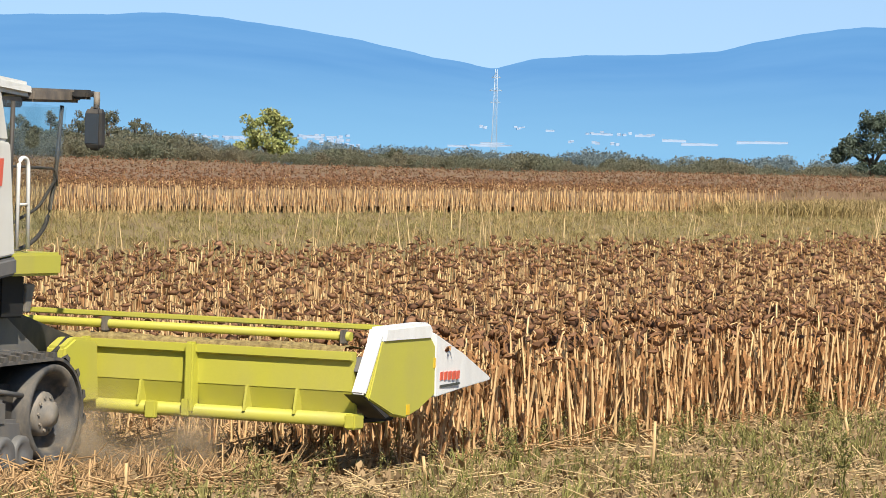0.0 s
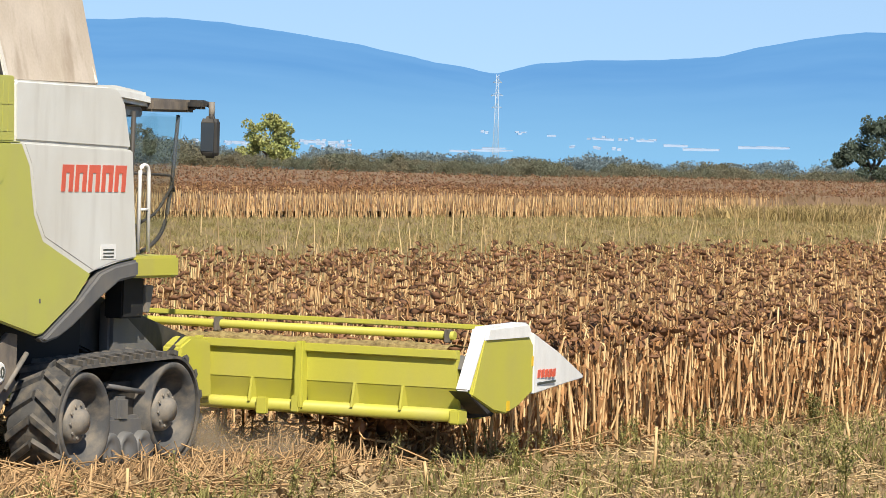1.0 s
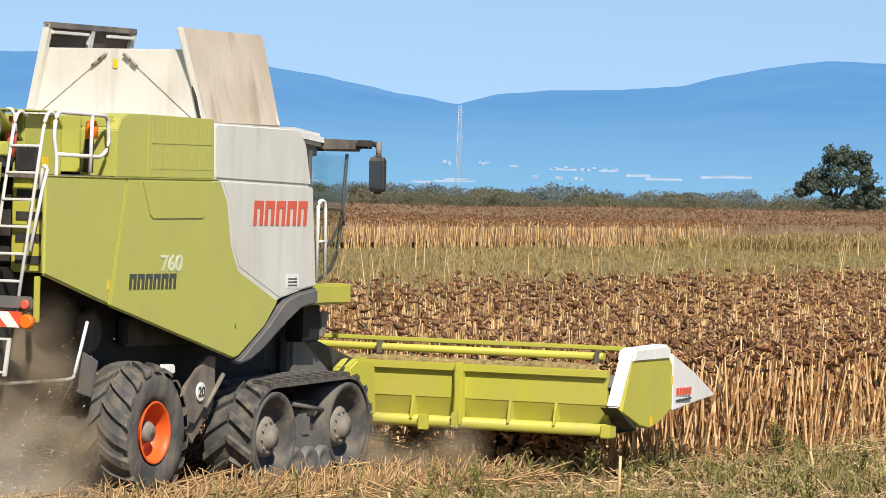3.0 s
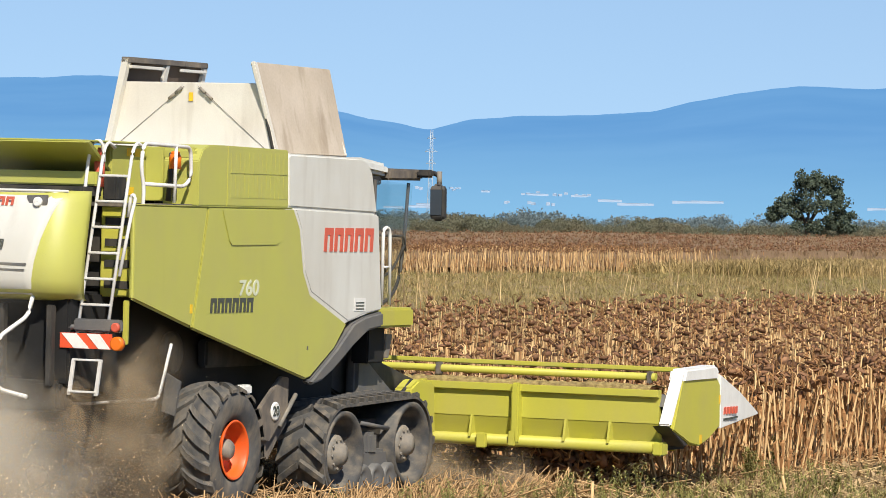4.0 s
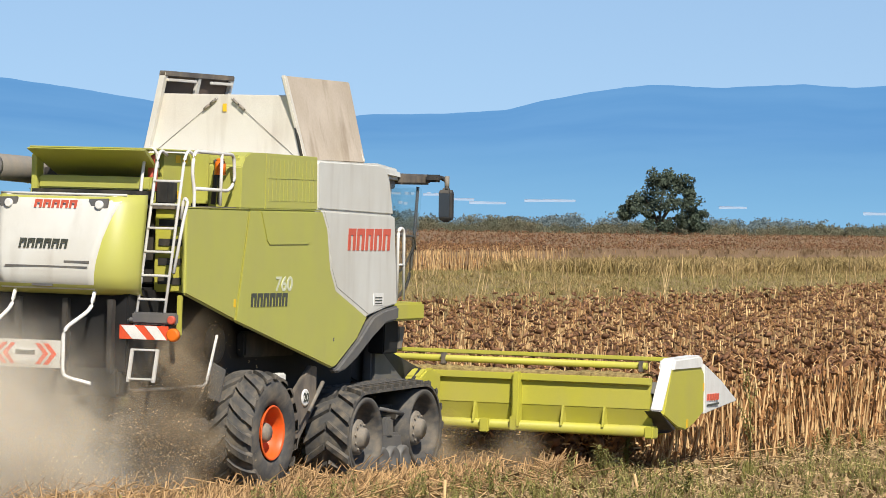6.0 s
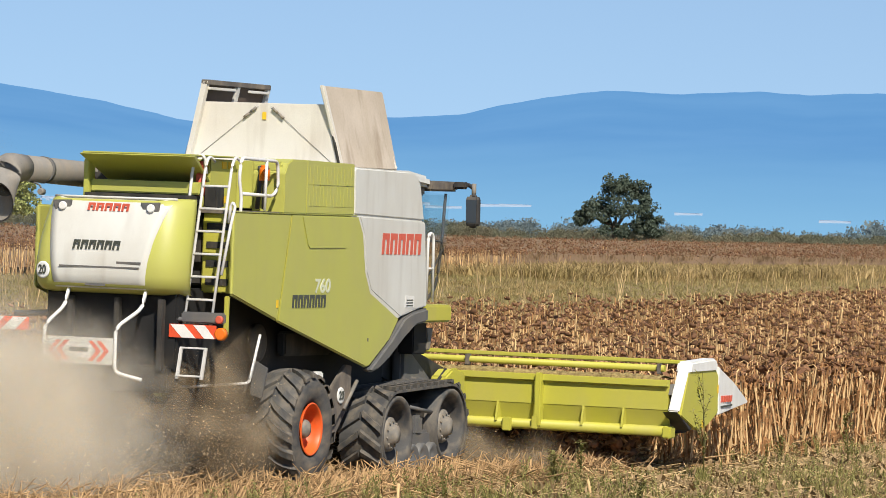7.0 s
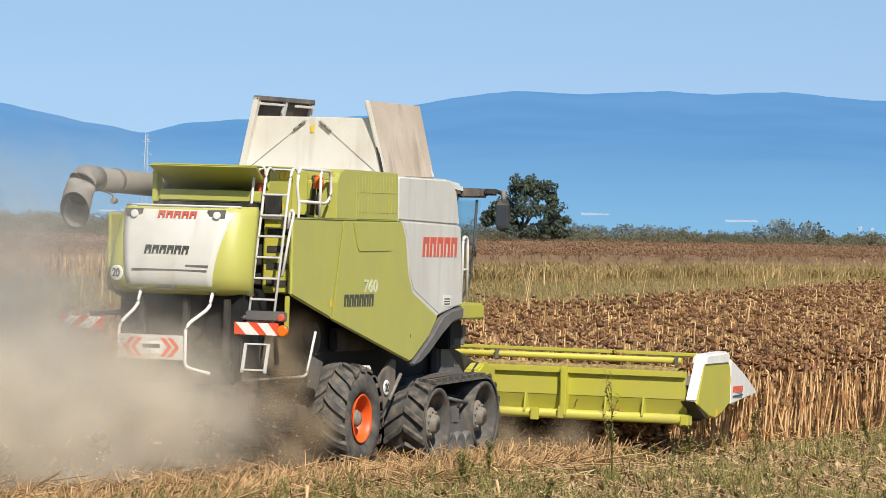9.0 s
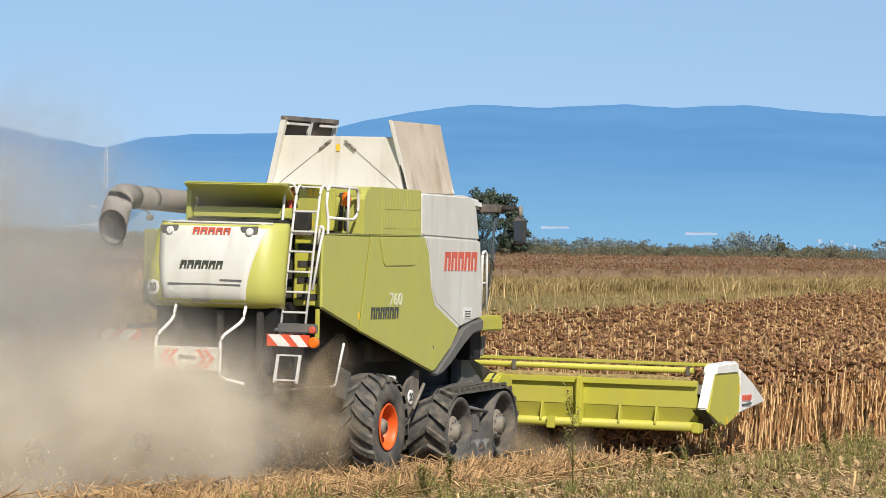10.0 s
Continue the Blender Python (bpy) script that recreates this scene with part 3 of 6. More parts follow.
# ---- crop ----
def make_crop():
    rng = np.random.default_rng(11)
    # standing strip beyond the swath and ahead of the machine's reach
    a = np.concatenate([planted(38, 230, FAR_N, PATH_N - 11, 0.40, 0.75, rng, size=(0.86, 1.12)), planted(38, 200, PATH_N - 11, PATH_N - 4.7, 0.42, 0.75, rng, size=(0.86, 1.1))])
    b = planted(78.0, 150, PATH_N - 4.5, EDGE_N - 1.2, 0.40, 0.75, rng, size=(0.86, 1.1))
    # the strip widens towards its far end
    c = planted(130, 240, FAR_N - 12, FAR_N, 0.40, 0.75, rng)
    c = c[(c[:, 0] * ACROSS.x + c[:, 1] * ACROSS.y) > FAR_N - (c[:, 0] * ALONG.x + c[:, 1] * ALONG.y - 130) * 0.15]
    scatter("sunflower_crop", FLOWERS_INNER, np.concatenate([a, b, c]), [STALK, HEAD, LEAF], "ripe brown sunflowers with nodding heads on pale dry stalks", "sunflowers")
    edge = planted(78.0, 150, EDGE_N - 1.2, EDGE_N, 0.14, 0.4, rng, size=(0.85, 1.08))
    edge[:, 4:6] *= 1.8
    scatter("edge_sunflowers", FLOWERS, edge, [STALK, HEAD, LEAF], "leafy dry sunflowers along the edge of the crop", "sunflowers")
    d = planted(130, 262, BLOCK_N - 6.5, BLOCK_N, 0.26, 0.7, rng, 8)
    scatter("far_sunflower_crop", FLOWERS_FAR, d, [STALK, HEAD, LEAF], "distant block of dry sunflowers with orange brown stalks", "sunflowers")
    # heads that stand out of the far canopy
    k = 42000
    s, n = rng.uniform(140, 600, k), BLOCK_N - 3 - rng.random(k) ** 1.6 * 280
    x, y = ALONG.x * s + ACROSS.x * n, ALONG.y * s + ACROSS.y * n
    ok = in_view(x, y) & (np.hypot(x, y) < np.interp(np.degrees(np.arctan2(x, y)), [-8, 1, 2.4, 5.4, 9, 12], [400, 400, 450, 495, 605, 635]))
    ok &= (s < 270) | (rng.random(k) < 0.55)
    m = ok.sum()
    e = np.c_[x[ok], y[ok], np.full(m, 1.02) + rng.normal(size=m) * 0.06, rng.random(m) * 6.28, np.zeros(m), np.zeros(m), rng.uniform(0.8, 1.2, m), rng.integers(0, 6, m)]
    scatter("far_seed_heads", [far_head_template(rng) for _ in range(6)], e, [STALK, HEAD, LEAF], "dark nodding sunflower heads over a distant crop", "sunflowers")


def far_head_template(rng):
    t = Template()
    for k in range(3):
        p = Vector((rng.normal() * 0.4, rng.normal() * 0.4, 0.30 + rng.normal() * 0.06))
        t.disc(p, 0.085, (rng.normal() * 0.4, -0.4 + rng.normal() * 0.3, -1), 0.05, 1, 5, 0.2, rng)
        t.blade(p + Vector((0, 0, -0.3)), p + Vector((0.01, 0, -0.15)), p, 0.05, int(rng.integers(0, 3)), Vector((1, 0, 0)))
    return t.done()


KNIFE = 8.75
CUT = []          # (object, s) of what the machine cuts on its way


def make_swath():
    """What stands in the machine's way: the edge row plant by plant, the rest in slices across the header."""
    rng = np.random.default_rng(5)
    start, end = driven(0) + KNIFE + 0.1, 78.0
    edge = []
    for k in range(12):
        v, f, m = FLOWERS[k]
        cuts = PIECES[k] + [("", len(v), len(f))]
        parts = []
        for (name, v0, f0), (_, v1, f1) in zip(cuts, cuts[1:]):
            me = bpy.data.meshes.new(name)
            me.from_pydata(v[v0:v1].tolist(), [], (f[f0:f1] - v0).tolist())
            me.polygons.foreach_set("material_index", m[f0:f1].astype(np.int32))
            for mt in (STALK, HEAD, LEAF):
                me.materials.append(mt)
            parts.append((name, me))
        edge.append(parts)
    for s in np.arange(start, 100, 0.17):
        ob = thing("sunflower", "dry brown sunflower with a nodding seed head", "sunflower", "sunflowers along the crop edge")
        for name, me in edge[int(rng.integers(0, 12))]:
            new(name, me).parent = ob
        p = field(s + rng.normal() * 0.05, EDGE_N + 0.25 + rng.normal() * 0.12)
        ob.matrix_world = pose(p.x, p.y, 0, rng.normal() * 5, rng.normal() * 5, rng.random() * 360)
        if s < end:
            CUT.append((ob, s))
    s = start
    while s < end:
        inner = planted(s, s + 0.74, PATH_N - 4.4, EDGE_N - 1.2, 0.40, 0.75, rng, size=(0.86, 1.1))
        outer = planted(s, s + 0.74, EDGE_N - 1.2, EDGE_N, 0.15, 0.4, rng)
        outer[:, 4:6] *= 1.8
        outer[:, 7] += len(FLOWERS_INNER)
        ps = np.concatenate([inner, outer])
        mid = field(s + 0.37, PATH_N)
        ps[:, 0] -= mid.x
        ps[:, 1] -= mid.y
        ob = scatter("uncut_sunflowers", FLOWERS_INNER + FLOWERS, ps, [STALK, HEAD, LEAF], "slice of standing dry sunflowers before the cutter", "sunflowers")
        ob.matrix_world = Matrix.Translation(mid)
        CUT.append((ob, s + 0.37))
        s += 0.75


def make_grass():
    rng = np.random.default_rng(3)
    tufts = [tuft_template(rng, 12, 0.40, 0.45, 0.03) for _ in range(6)]

    def mowed(k, s0, s1, n0, n1, size):
        """Tufts spread over a stretch of the meadow."""
        s, n = rng.uniform(s0, s1, k), rng.uniform(n0, n1, k)
        x, y = ALONG.x * s + ACROSS.x * n, ALONG.y * s + ACROSS.y * n
        ok = in_view(x, y) & (n < FAR_N - np.maximum(0, s - 130) * 0.15 - 0.3)
        m = ok.sum()
        return np.c_[x[ok], y[ok], np.zeros(m), rng.random(m) * 6.28, np.zeros(m), np.zeros(m), rng.uniform(*size, m), rng.integers(0, 6, m)]

    scatter("meadow_grass", tufts, mowed(20000, 75, 330, BLOCK_N + 0.5, FAR_N - 0.5, (0.35, 0.85)), [MEADOW], "low green grass between two crop blocks", "grass")
    p = mowed(7000, 75, 330, BLOCK_N + 0.5, FAR_N - 0.5, (0.4, 1.2))
    p = p[[noise.noise(Vector((q[0] * 0.09, q[1] * 0.05, 9))) > 0.02 for q in p]]
    scatter("straw_tufts", tufts, p, [GRASS], "bleached straw tufts in patches over the meadow", "grass")
    # taller pale grass towards the far end, before the second block
    k = 5000
    s, n = rng.uniform(262, 420, k), BLOCK_N + 6 - rng.random(k) * 60
    x, y = ALONG.x * s + ACROSS.x * n, ALONG.y * s + ACROSS.y * n
    ok = in_view(x, y)
    m = ok.sum()
    p = np.c_[x[ok], y[ok], np.zeros(m), rng.random(m) * 6.28, np.zeros(m), np.zeros(m), rng.uniform(1.6, 2.8, m), rng.integers(0, 6, m)]
    scatter("tall_grass", tufts, p, [GRASS], "tall dry yellow grass beside the far crop", "grass")
    # dry grass before the second block where its edge thins out
    k = 9000
    s, n = 246 + 94 * rng.random(k) ** 0.8, BLOCK_N + 0.3 + 9 * rng.random(k)
    x, y = ALONG.x * s + ACROSS.x * n, ALONG.y * s + ACROSS.y * n
    ok = in_view(x, y)
    m = ok.sum()
    p = np.c_[x[ok], y[ok], np.zeros(m), rng.random(m) * 6.28, np.zeros(m), np.zeros(m), rng.uniform(1.2, 2.4, m), rng.integers(0, 6, m)]
    scatter("dry_grass", tufts, p, [GRASS], "dry yellow grass hiding the foot of the far crop", "grass")
    # brown grass over the far end of the second block
    k = 11000
    s, n = rng.uniform(255, 600, k), BLOCK_N - 2 - rng.random(k) ** 1.5 * 250
    x, y = ALONG.x * s + ACROSS.x * n, ALONG.y * s + ACROSS.y * n
    ok = in_view(x, y) & (np.hypot(x, y) < np.interp(np.degrees(np.arctan2(x, y)), [-8, 1, 2.4, 5.4, 9, 12], [400, 400, 450, 495, 605, 635]))
    m = ok.sum()
    p = np.c_[x[ok], y[ok], np.full(m, 0.95), rng.random(m) * 6.28, np.zeros(m), np.zeros(m), rng.uniform(0.9, 1.7, m), rng.integers(0, 6, m)]
    scatter("brown_grass", tufts, p, [BROWN_GRASS], "brown seeding grass over the far field", "grass")
    # lone bleached stems
    stems = []
    for k in range(5):
        t = Template()
        l = rng.normal(size=2) * 0.3
        t.stem([Vector((0, 0, 0)), Vector((l[0], l[1], 1.5))], [0.03, 0.02], 0, 3)
        stems.append(t.done())
    k = 520
    s, n = rng.uniform(80, 300, k), rng.uniform(BLOCK_N + 8, FAR_N - 1, k)
    x, y = ALONG.x * s + ACROSS.x * n, ALONG.y * s + ACROSS.y * n
    p = np.c_[x, y, np.zeros(k), rng.random(k) * 6.28, np.zeros(k), np.zeros(k), rng.uniform(0.4, 1.0, k), rng.integers(0, 5, k)]
    scatter("bleached_stems", stems, p, [STRAW], "bleached leaning plant stems in the grass", "stems")


def make_litter():
    rng = np.random.default_rng(9)
    sticks = [stick_template(rng, l, h) for l in (0.12, 0.2, 0.3, 0.45, 0.7) for h in (0.0, 0.04, 0.12)]

    def spread(k, s0, s1, n0, n1, size=(0.7, 1.3), z=0.0):
        s, n = rng.uniform(s0, s1, k), rng.uniform(n0, n1, k)
        x, y = ALONG.x * s + ACROSS.x * n, ALONG.y * s + ACROSS.y * n
        ok = in_view(x, y)
        m = ok.sum()
        return np.c_[x[ok], y[ok], np.full(m, z), rng.random(m) * 6.28, np.zeros(m), np.zeros(m), rng.uniform(*size, m), np.zeros(m)]

    p = spread(26000, 30, 110, EDGE_N - 0.5, -9)
    p[:, 7] = rng.integers(0, len(sticks), len(p))
    scatter("straw_litter", sticks, p, [STRAW], "broken straw and stalks strewn over the soil", "straw")
    # the fresh swath: leaning reddish stubble and cut stalks
    stubs = []
    for k in range(8):
        t = Template()
        ll = 0.2 + 0.35 * rng.random()
        up = 0.12 + 0.42 * rng.random() ** 2
        t.stem([Vector((0, 0, 0)), Vector((ll, rng.normal() * 0.06, ll * up))], [0.011, 0.009], 0, 4)
        t.stem([Vector((0.05, 0.05, 0)), Vector((ll * 0.8 + 0.05, 0.05 + rng.normal() * 0.08, ll * up * 1.2))], [0.010, 0.007], 0, 3)
        t.blade((ll * 0.5, 0, ll * up * 0.5), (ll * 0.55, 0.03, ll * up * 0.3), (ll * 0.6, 0.06, 0.02), 0.035, 0)
        stubs.append(t.done())
    p = spread(15000, 28, 100, PATH_N - 4.6, EDGE_N + 0.2, (0.7, 1.2))
    p[:, 7] = rng.integers(0, 8, len(p))
    p[:, 3] = atan2(ALONG.y, ALONG.x) + rng.normal(size=len(p)) * 0.8
    scatter("cut_stubble", stubs, p, [STUBBLE], "freshly cut reddish sunflower stubble", "stubble")
    # stumps that still stand between the wheel marks
    stumps = []
    for k in range(8):
        t = Template()
        h = 0.22 + 0.2 * rng.random()
        for i in range(3):
            o = Vector((rng.normal() * 0.07, rng.normal() * 0.07, 0))
            t.stem([o, o + Vector((h * rng.uniform(0.15, 0.8), h * 0.3 * rng.normal(), h * rng.uniform(0.7, 1.0)))], [0.012, 0.010], 0, 4)
        stumps.append(t.done())
    p = np.concatenate([spread(1500, 28, 100, PATH_N + 2.2, EDGE_N - 0.2, (0.7, 1.1)), spread(900, 28, 100, PATH_N - 4.4, PATH_N - 2.1, (0.7, 1.1))])
    p[:, 7] = rng.integers(0, 8, len(p))
    p[:, 3] = atan2(ALONG.y, ALONG.x) + rng.normal(size=len(p)) * 0.5
    scatter("standing_stumps", stumps, p, [STUBBLE], "short reddish stalk stumps left standing in the swath", "stubble")
    p = spread(20000, 28, 100, PATH_N - 4.6, EDGE_N + 0.6, (0.9, 1.9), 0.02)
    p[:, 7] = rng.integers(0, len(sticks), len(p))
    scatter("cut_stalks", sticks, p, [STUBBLE], "cut sunflower stalks lying in the swath", "straw")
    grass = [tuft_template(rng, 10, 0.16, 0.14, 0.012) for _ in range(6)]
    p = spread(10000, 30, 110, EDGE_N - 0.3, -9, (0.5, 1.6))
    keep = np.array([noise.noise(Vector((q[0] * 0.35, q[1] * 0.2, 4))) > -0.03 for q in p])
    p = p[keep]
    p[:, 7] = rng.integers(0, 6, len(p))
    scatter("low_weeds", grass, p, [WEED], "low green weeds growing through the litter", "weeds")
    # crumpled dead leaves and chopped heads between the straw
    crumbs = []
    for k in range(8):
        t = Template()
        for i in range(3):
            c = Vector((rng.normal() * 0.06, rng.normal() * 0.06, 0.02 + 0.03 * rng.random()))
            base = len(t.v)
            w = rng.uniform(0.015, 0.042)
            t.v += [tuple(c + Vector((w * cos(q) * rng.uniform(0.6, 1.3), w * sin(q), 0.035 * rng.normal()))) for q in (0.3, 1.9, 3.4, 5.0)]
            t.f += [(base, base + 1, base + 2), (base, base + 2, base + 3)]
            t.m += [0, 0]
        crumbs.append(t.done())
    p = spread(34000, 30, 110, PATH_N - 4.6, -9, (0.6, 1.3))
    p[:, 7] = rng.integers(0, 8, len(p))
    scatter("leaf_litter", crumbs, p, [CRUMB], "crumpled dead leaves and chopped heads on the soil", "litter")
    weeds = [weed_template(rng, 0.5) for _ in range(6)]
    p = spread(4200, 30, 110, EDGE_N + 0.1, -10, (0.3, 1.0))
    p = p[[noise.noise(Vector((q[0] * 0.45, q[1] * 0.25, 14))) > 0.05 for q in p]]
    p[:, 7] = rng.integers(0, 6, len(p))
    scatter("leafy_weeds", weeds, p, [WEED], "leafy green weeds along the crop edge", "weeds")


def make_weeds():
    """Single tall weeds and stalks that stand out of the litter."""
    rng = np.random.default_rng(41)
    for s, n, h in ((64.0, -22.5, 1.6), (70.4, -22.3, 0.85), (48.7, -18.5, 0.7), (62.8, -24.0, 0.55), (69.5, -23.2, 0.45), (60.6, -23.6, 0.5), (57.0, -21.0, 0.4), (77.5, -22.5, 0.5)):
        w = thing("weed", "tall leafy green weed standing in the stubble", "weed")
        top = Vector((rng.normal() * 0.08, rng.normal() * 0.05, h))
        part("stem", tube([(0, 0, 0), tuple(top * 0.5 + Vector((0.03, 0, 0))), tuple(top)], [0.012, 0.009, 0.004], 6), WEED, w)
        for k in range(9):
            z = 0.15 + 0.78 * k / 9
            a = rng.random() * 6.28
            base, ln = top * z, h * 0.28 * (1.1 - z * 0.6)
            tip = base + Vector((cos(a) * ln * 0.6, sin(a) * ln * 0.3, ln))
            branch = part("branch", tube([tuple(base), tuple(tip)], [0.005, 0.003], 4), WEED, w)
            for i in range(9):
                t = Template()
                p = base.lerp(tip, 0.2 + 0.8 * i / 8)
                b = rng.random() * 6.28
                e = Vector((cos(b), sin(b), 0.2))
                l2 = 0.08 + 0.07 * rng.random()
                t.blade(p, p + e * l2 * 0.5 + Vector((0, 0, 0.02)), p + e * l2, 0.035, 0)
                mesh_of("leaf", t.done(), [WEED], branch)
        p = field(s, n)
        w.matrix_world = pose(p.x, p.y, 0, 0, 0, rng.random() * 60)
    for s, n, h, lx in ((49.85, -21.37, 0.62, 2), (45.53, -22.24, 0.36, -5), (41.9, -24.0, 0.36, 3), (66.6, -18.97, 0.4, 8), (58.0, -22.0, 0.3, -8)):
        p = field(s, n)
        st = part("stalk_stub", tube([(0, 0, -0.02), (0.01, 0, h * 0.5), (0, 0.01, h)], [0.022, 0.019, 0.017], 8), STALK)
        st.matrix_world = pose(p.x, p.y, 0, 4, lx, 0)
        tagged(st, "pale broken stalk standing upright in the litter", "stalk")
    for pts in (((67.6, -26.4, 0.05), (70.5, -26.6, 0.12), (72.2, -25.9, 0.03)), ((58.2, -24.0, 0.02), (56.6, -23.4, 0.14), (55.2, -22.6, 0.02)), ((50.4, -22.6, 0.03), (51.6, -22.0, 0.1), (53.0, -21.8, 0.03)), ((62.0, -23.4, 0.02), (63.5, -22.9, 0.1), (65.0, -22.8, 0.02))):
        st = part("fallen_stalk", tube([tuple(field(*q)) for q in pts], [0.018, 0.015, 0.01], 6, 0.8), STALK)
        tagged(st, "long pale dry stalk lying on the litter", "stalk")


# ---- trees and far things ----
def leaf_cloud(rng, centres, leaf, per):
    """Many small leaf blades round given clump centres (x, y, z, radius)."""
    t = Template()
    for cx, cy, cz, r in centres:
        for k in range(per):
            d = Vector(rng.normal(size=3))
            d = d.normalized() * r * (0.55 + 0.5 * rng.random())
            p = Vector((cx, cy, cz)) + Vector((d.x, d.y, d.z * 0.8))
            a = Vector(rng.normal(size=3)).normalized() * leaf
            b = Vector(rng.normal(size=3)).normalized() * leaf
            base = len(t.v)
            t.v += [tuple(p), tuple(p + a), tuple(p + b), tuple(p + (a + b) * 0.8)]
            t.f += [(base, base + 1, base + 2), (base + 1, base + 3, base + 2)]
            t.m += [0, 0]
    return t.done()


def mesh_of(name, data, mats, parent=None):
    v, f, m = data
    me = bpy.data.meshes.new(name)
    me.from_pydata(v.tolist(), [], f.tolist())
    for mt in mats:
        me.materials.append(mt)
    ob = new(name, me)
    if parent:
        ob.parent = parent
    return ob


def make_tree(az, dist, clumps, trunk_h, leaf_mat, label, seed, leaf=0.32, per=60, spread=1.0):
    rng = np.random.default_rng(seed)
    p = azimuth(az, dist)
    tree = thing("tree", label, "tree")
    tree.matrix_world = pose(p.x, p.y, 0, 0, 0, -az)
    bm = tube([(0, 0, 0), (0.1, 0, trunk_h * 0.5), (0.0, 0, trunk_h)], [0.45, 0.36, 0.28], 10)
    limbs = [tube([(0, 0, trunk_h * 0.6), (c[0] * 0.5, c[1] * 0.5, (trunk_h + c[2]) * 0.5), (c[0], c[1], c[2])], [0.2, 0.13, 0.05], 6) for c in clumps[::2]]
    part("trunk", join(bm, *limbs), BARK, tree)
    centres = []
    for x, y, z, r in clumps:
        for k in range(8):
            d = rng.normal(size=3) * r * 0.45
            centres.append((x + d[0], y + d[1], z + d[2] * 0.8, r * (0.3 + 0.3 * rng.random())))
    mesh_of("crown", leaf_cloud(rng, centres, leaf, per), [leaf_mat], tree)
    return tree


def make_hedge():
    """The line of bushes and scrub along the far edge of the field, with a wood and bare poplars behind."""
    rng = np.random.default_rng(21)
    bushes = []
    for k in range(9):
        cs = [(rng.normal() * 0.5, rng.normal() * 0.5, 0.35 + 0.5 * rng.random(), 0.22 + 0.22 * rng.random()) for _ in range(10)]
        cs += [(rng.normal() * 0.4, rng.normal() * 0.3, 0.2, 0.5) for _ in range(3)]
        bushes.append(leaf_cloud(rng, cs, 0.085, 60))

    def line(step, d0, size, lumps, seed, low):
        out = []
        for az in np.arange(-7.5, 12.5, step):
            w = noise.noise(Vector((az * lumps, seed, 0))) + 0.6 * noise.noise(Vector((az * lumps * 3.1, seed + 3, 0)))
            h = size * (1 + 0.75 * w)
            if az < -2.8:
                h += 1.2 * min(1.0, (-2.8 - az) / 0.7)
            if az > 6.0:
                h += 0.4
            if h < low:
                continue
            d = d0 + rng.normal() * 12
            p = azimuth(az + rng.normal() * step, d)
            out.append((p.x, p.y, -0.25 if d0 < 650 else -1.2, rng.random() * 6.28, 0, 0, h * rng.uniform(0.75, 1.25), rng.integers(0, 9)))
        return out

    scatter("hedge", bushes, line(0.035, 616, 1.65, 1.3, 2.0, 0.5), [BUSH_LEAF], "scrubby olive brown bushes along the field's far edge", "bushes")
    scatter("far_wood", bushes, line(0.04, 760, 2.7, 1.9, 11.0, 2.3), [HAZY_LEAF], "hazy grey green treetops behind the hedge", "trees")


def make_far_bush():
    rng = np.random.default_rng(77)
    p = azimuth(3.92, 470)
    b = mesh_of("bush", leaf_cloud(rng, [(x, rng.normal() * 0.4, 0.7 + 0.3 * rng.random() - 0.12 * abs(x), 0.55) for x in np.linspace(-1.7, 1.7, 9)], 0.16, 70), [BUSH_LEAF])
    b.matrix_world = pose(p.x, p.y, 0.2, 0, 0, -3.9)
    tagged(b, "lone dark green bush in the far field", "bush")


def make_pylon():
    """A lattice mast behind the field."""
    az, d = 0.64, 1500
    base, top = EYE_HEIGHT + d * tan(radians(-0.36)), EYE_HEIGHT + d * tan(radians(0.895))
    h = top + 12
    p = azimuth(az, d)
    mast = thing("lattice_mast", "pale grey steel lattice power mast", "power mast")
    mast.matrix_world = pose(p.x, p.y, -12, 0, 0, -az)
    w0, w1 = 1.5, 0.35

    def wide(z):
        return w0 + (w1 - w0) * (z / h) ** 0.6

    for sx in (-1, 1):
        for sy in (-1, 1):
            part("leg", tube([(sx * wide(0), sy * wide(0), 0), (sx * wide(h * 0.5), sy * wide(h * 0.5), h * 0.5), (sx * w1, sy * w1, h)], 0.10, 4), MAST, mast)
    z, k = 0.0, 0
    braces = []
    while z < h - 1.5:
        z2 = min(h, z + max(1.4, wide(z) * 1.7))
        a, b = wide(z), wide(z2)
        braces += [tube([(-a, -a, z), (b, -b, z2)], 0.05, 3), tube([(a, -a, z), (-b, -b, z2)], 0.05, 3), tube([(-a, -a, z), (a, -a, z)], 0.05, 3)]
        z, k = z2, k + 1
    part("bracing", join(*braces), MAST, mast)
    for f, w in ((0.93, 1.4), (0.82, 2.0), (0.72, 1.6)):
        part("cross_arm", join(tube([(-w, 0, h * f), (w, 0, h * f)], 0.09, 4), tube([(-w, 0, h * f), (0, 0, h * f + 1.2), (w, 0, h * f)], 0.07, 4)), MAST, mast)


MAST = material("galvanised lattice", (0.42, 0.49, 0.55), 0.5, 0.0, scale=0.3, mix=0.3, fine=3, bump=0)
# white walls and pale roofs, with blue grey distance haze mixed into the colour
WALLS = material("far haze tinted white walls", (0.33, 0.40, 0.48), 0.8, scale=0.1, mix=0.2, fine=1, bump=0)
ROOFS = material("far haze tinted pale roofs", (0.31, 0.37, 0.45), 0.8, scale=0.1, mix=0.3, fine=1, bump=0)


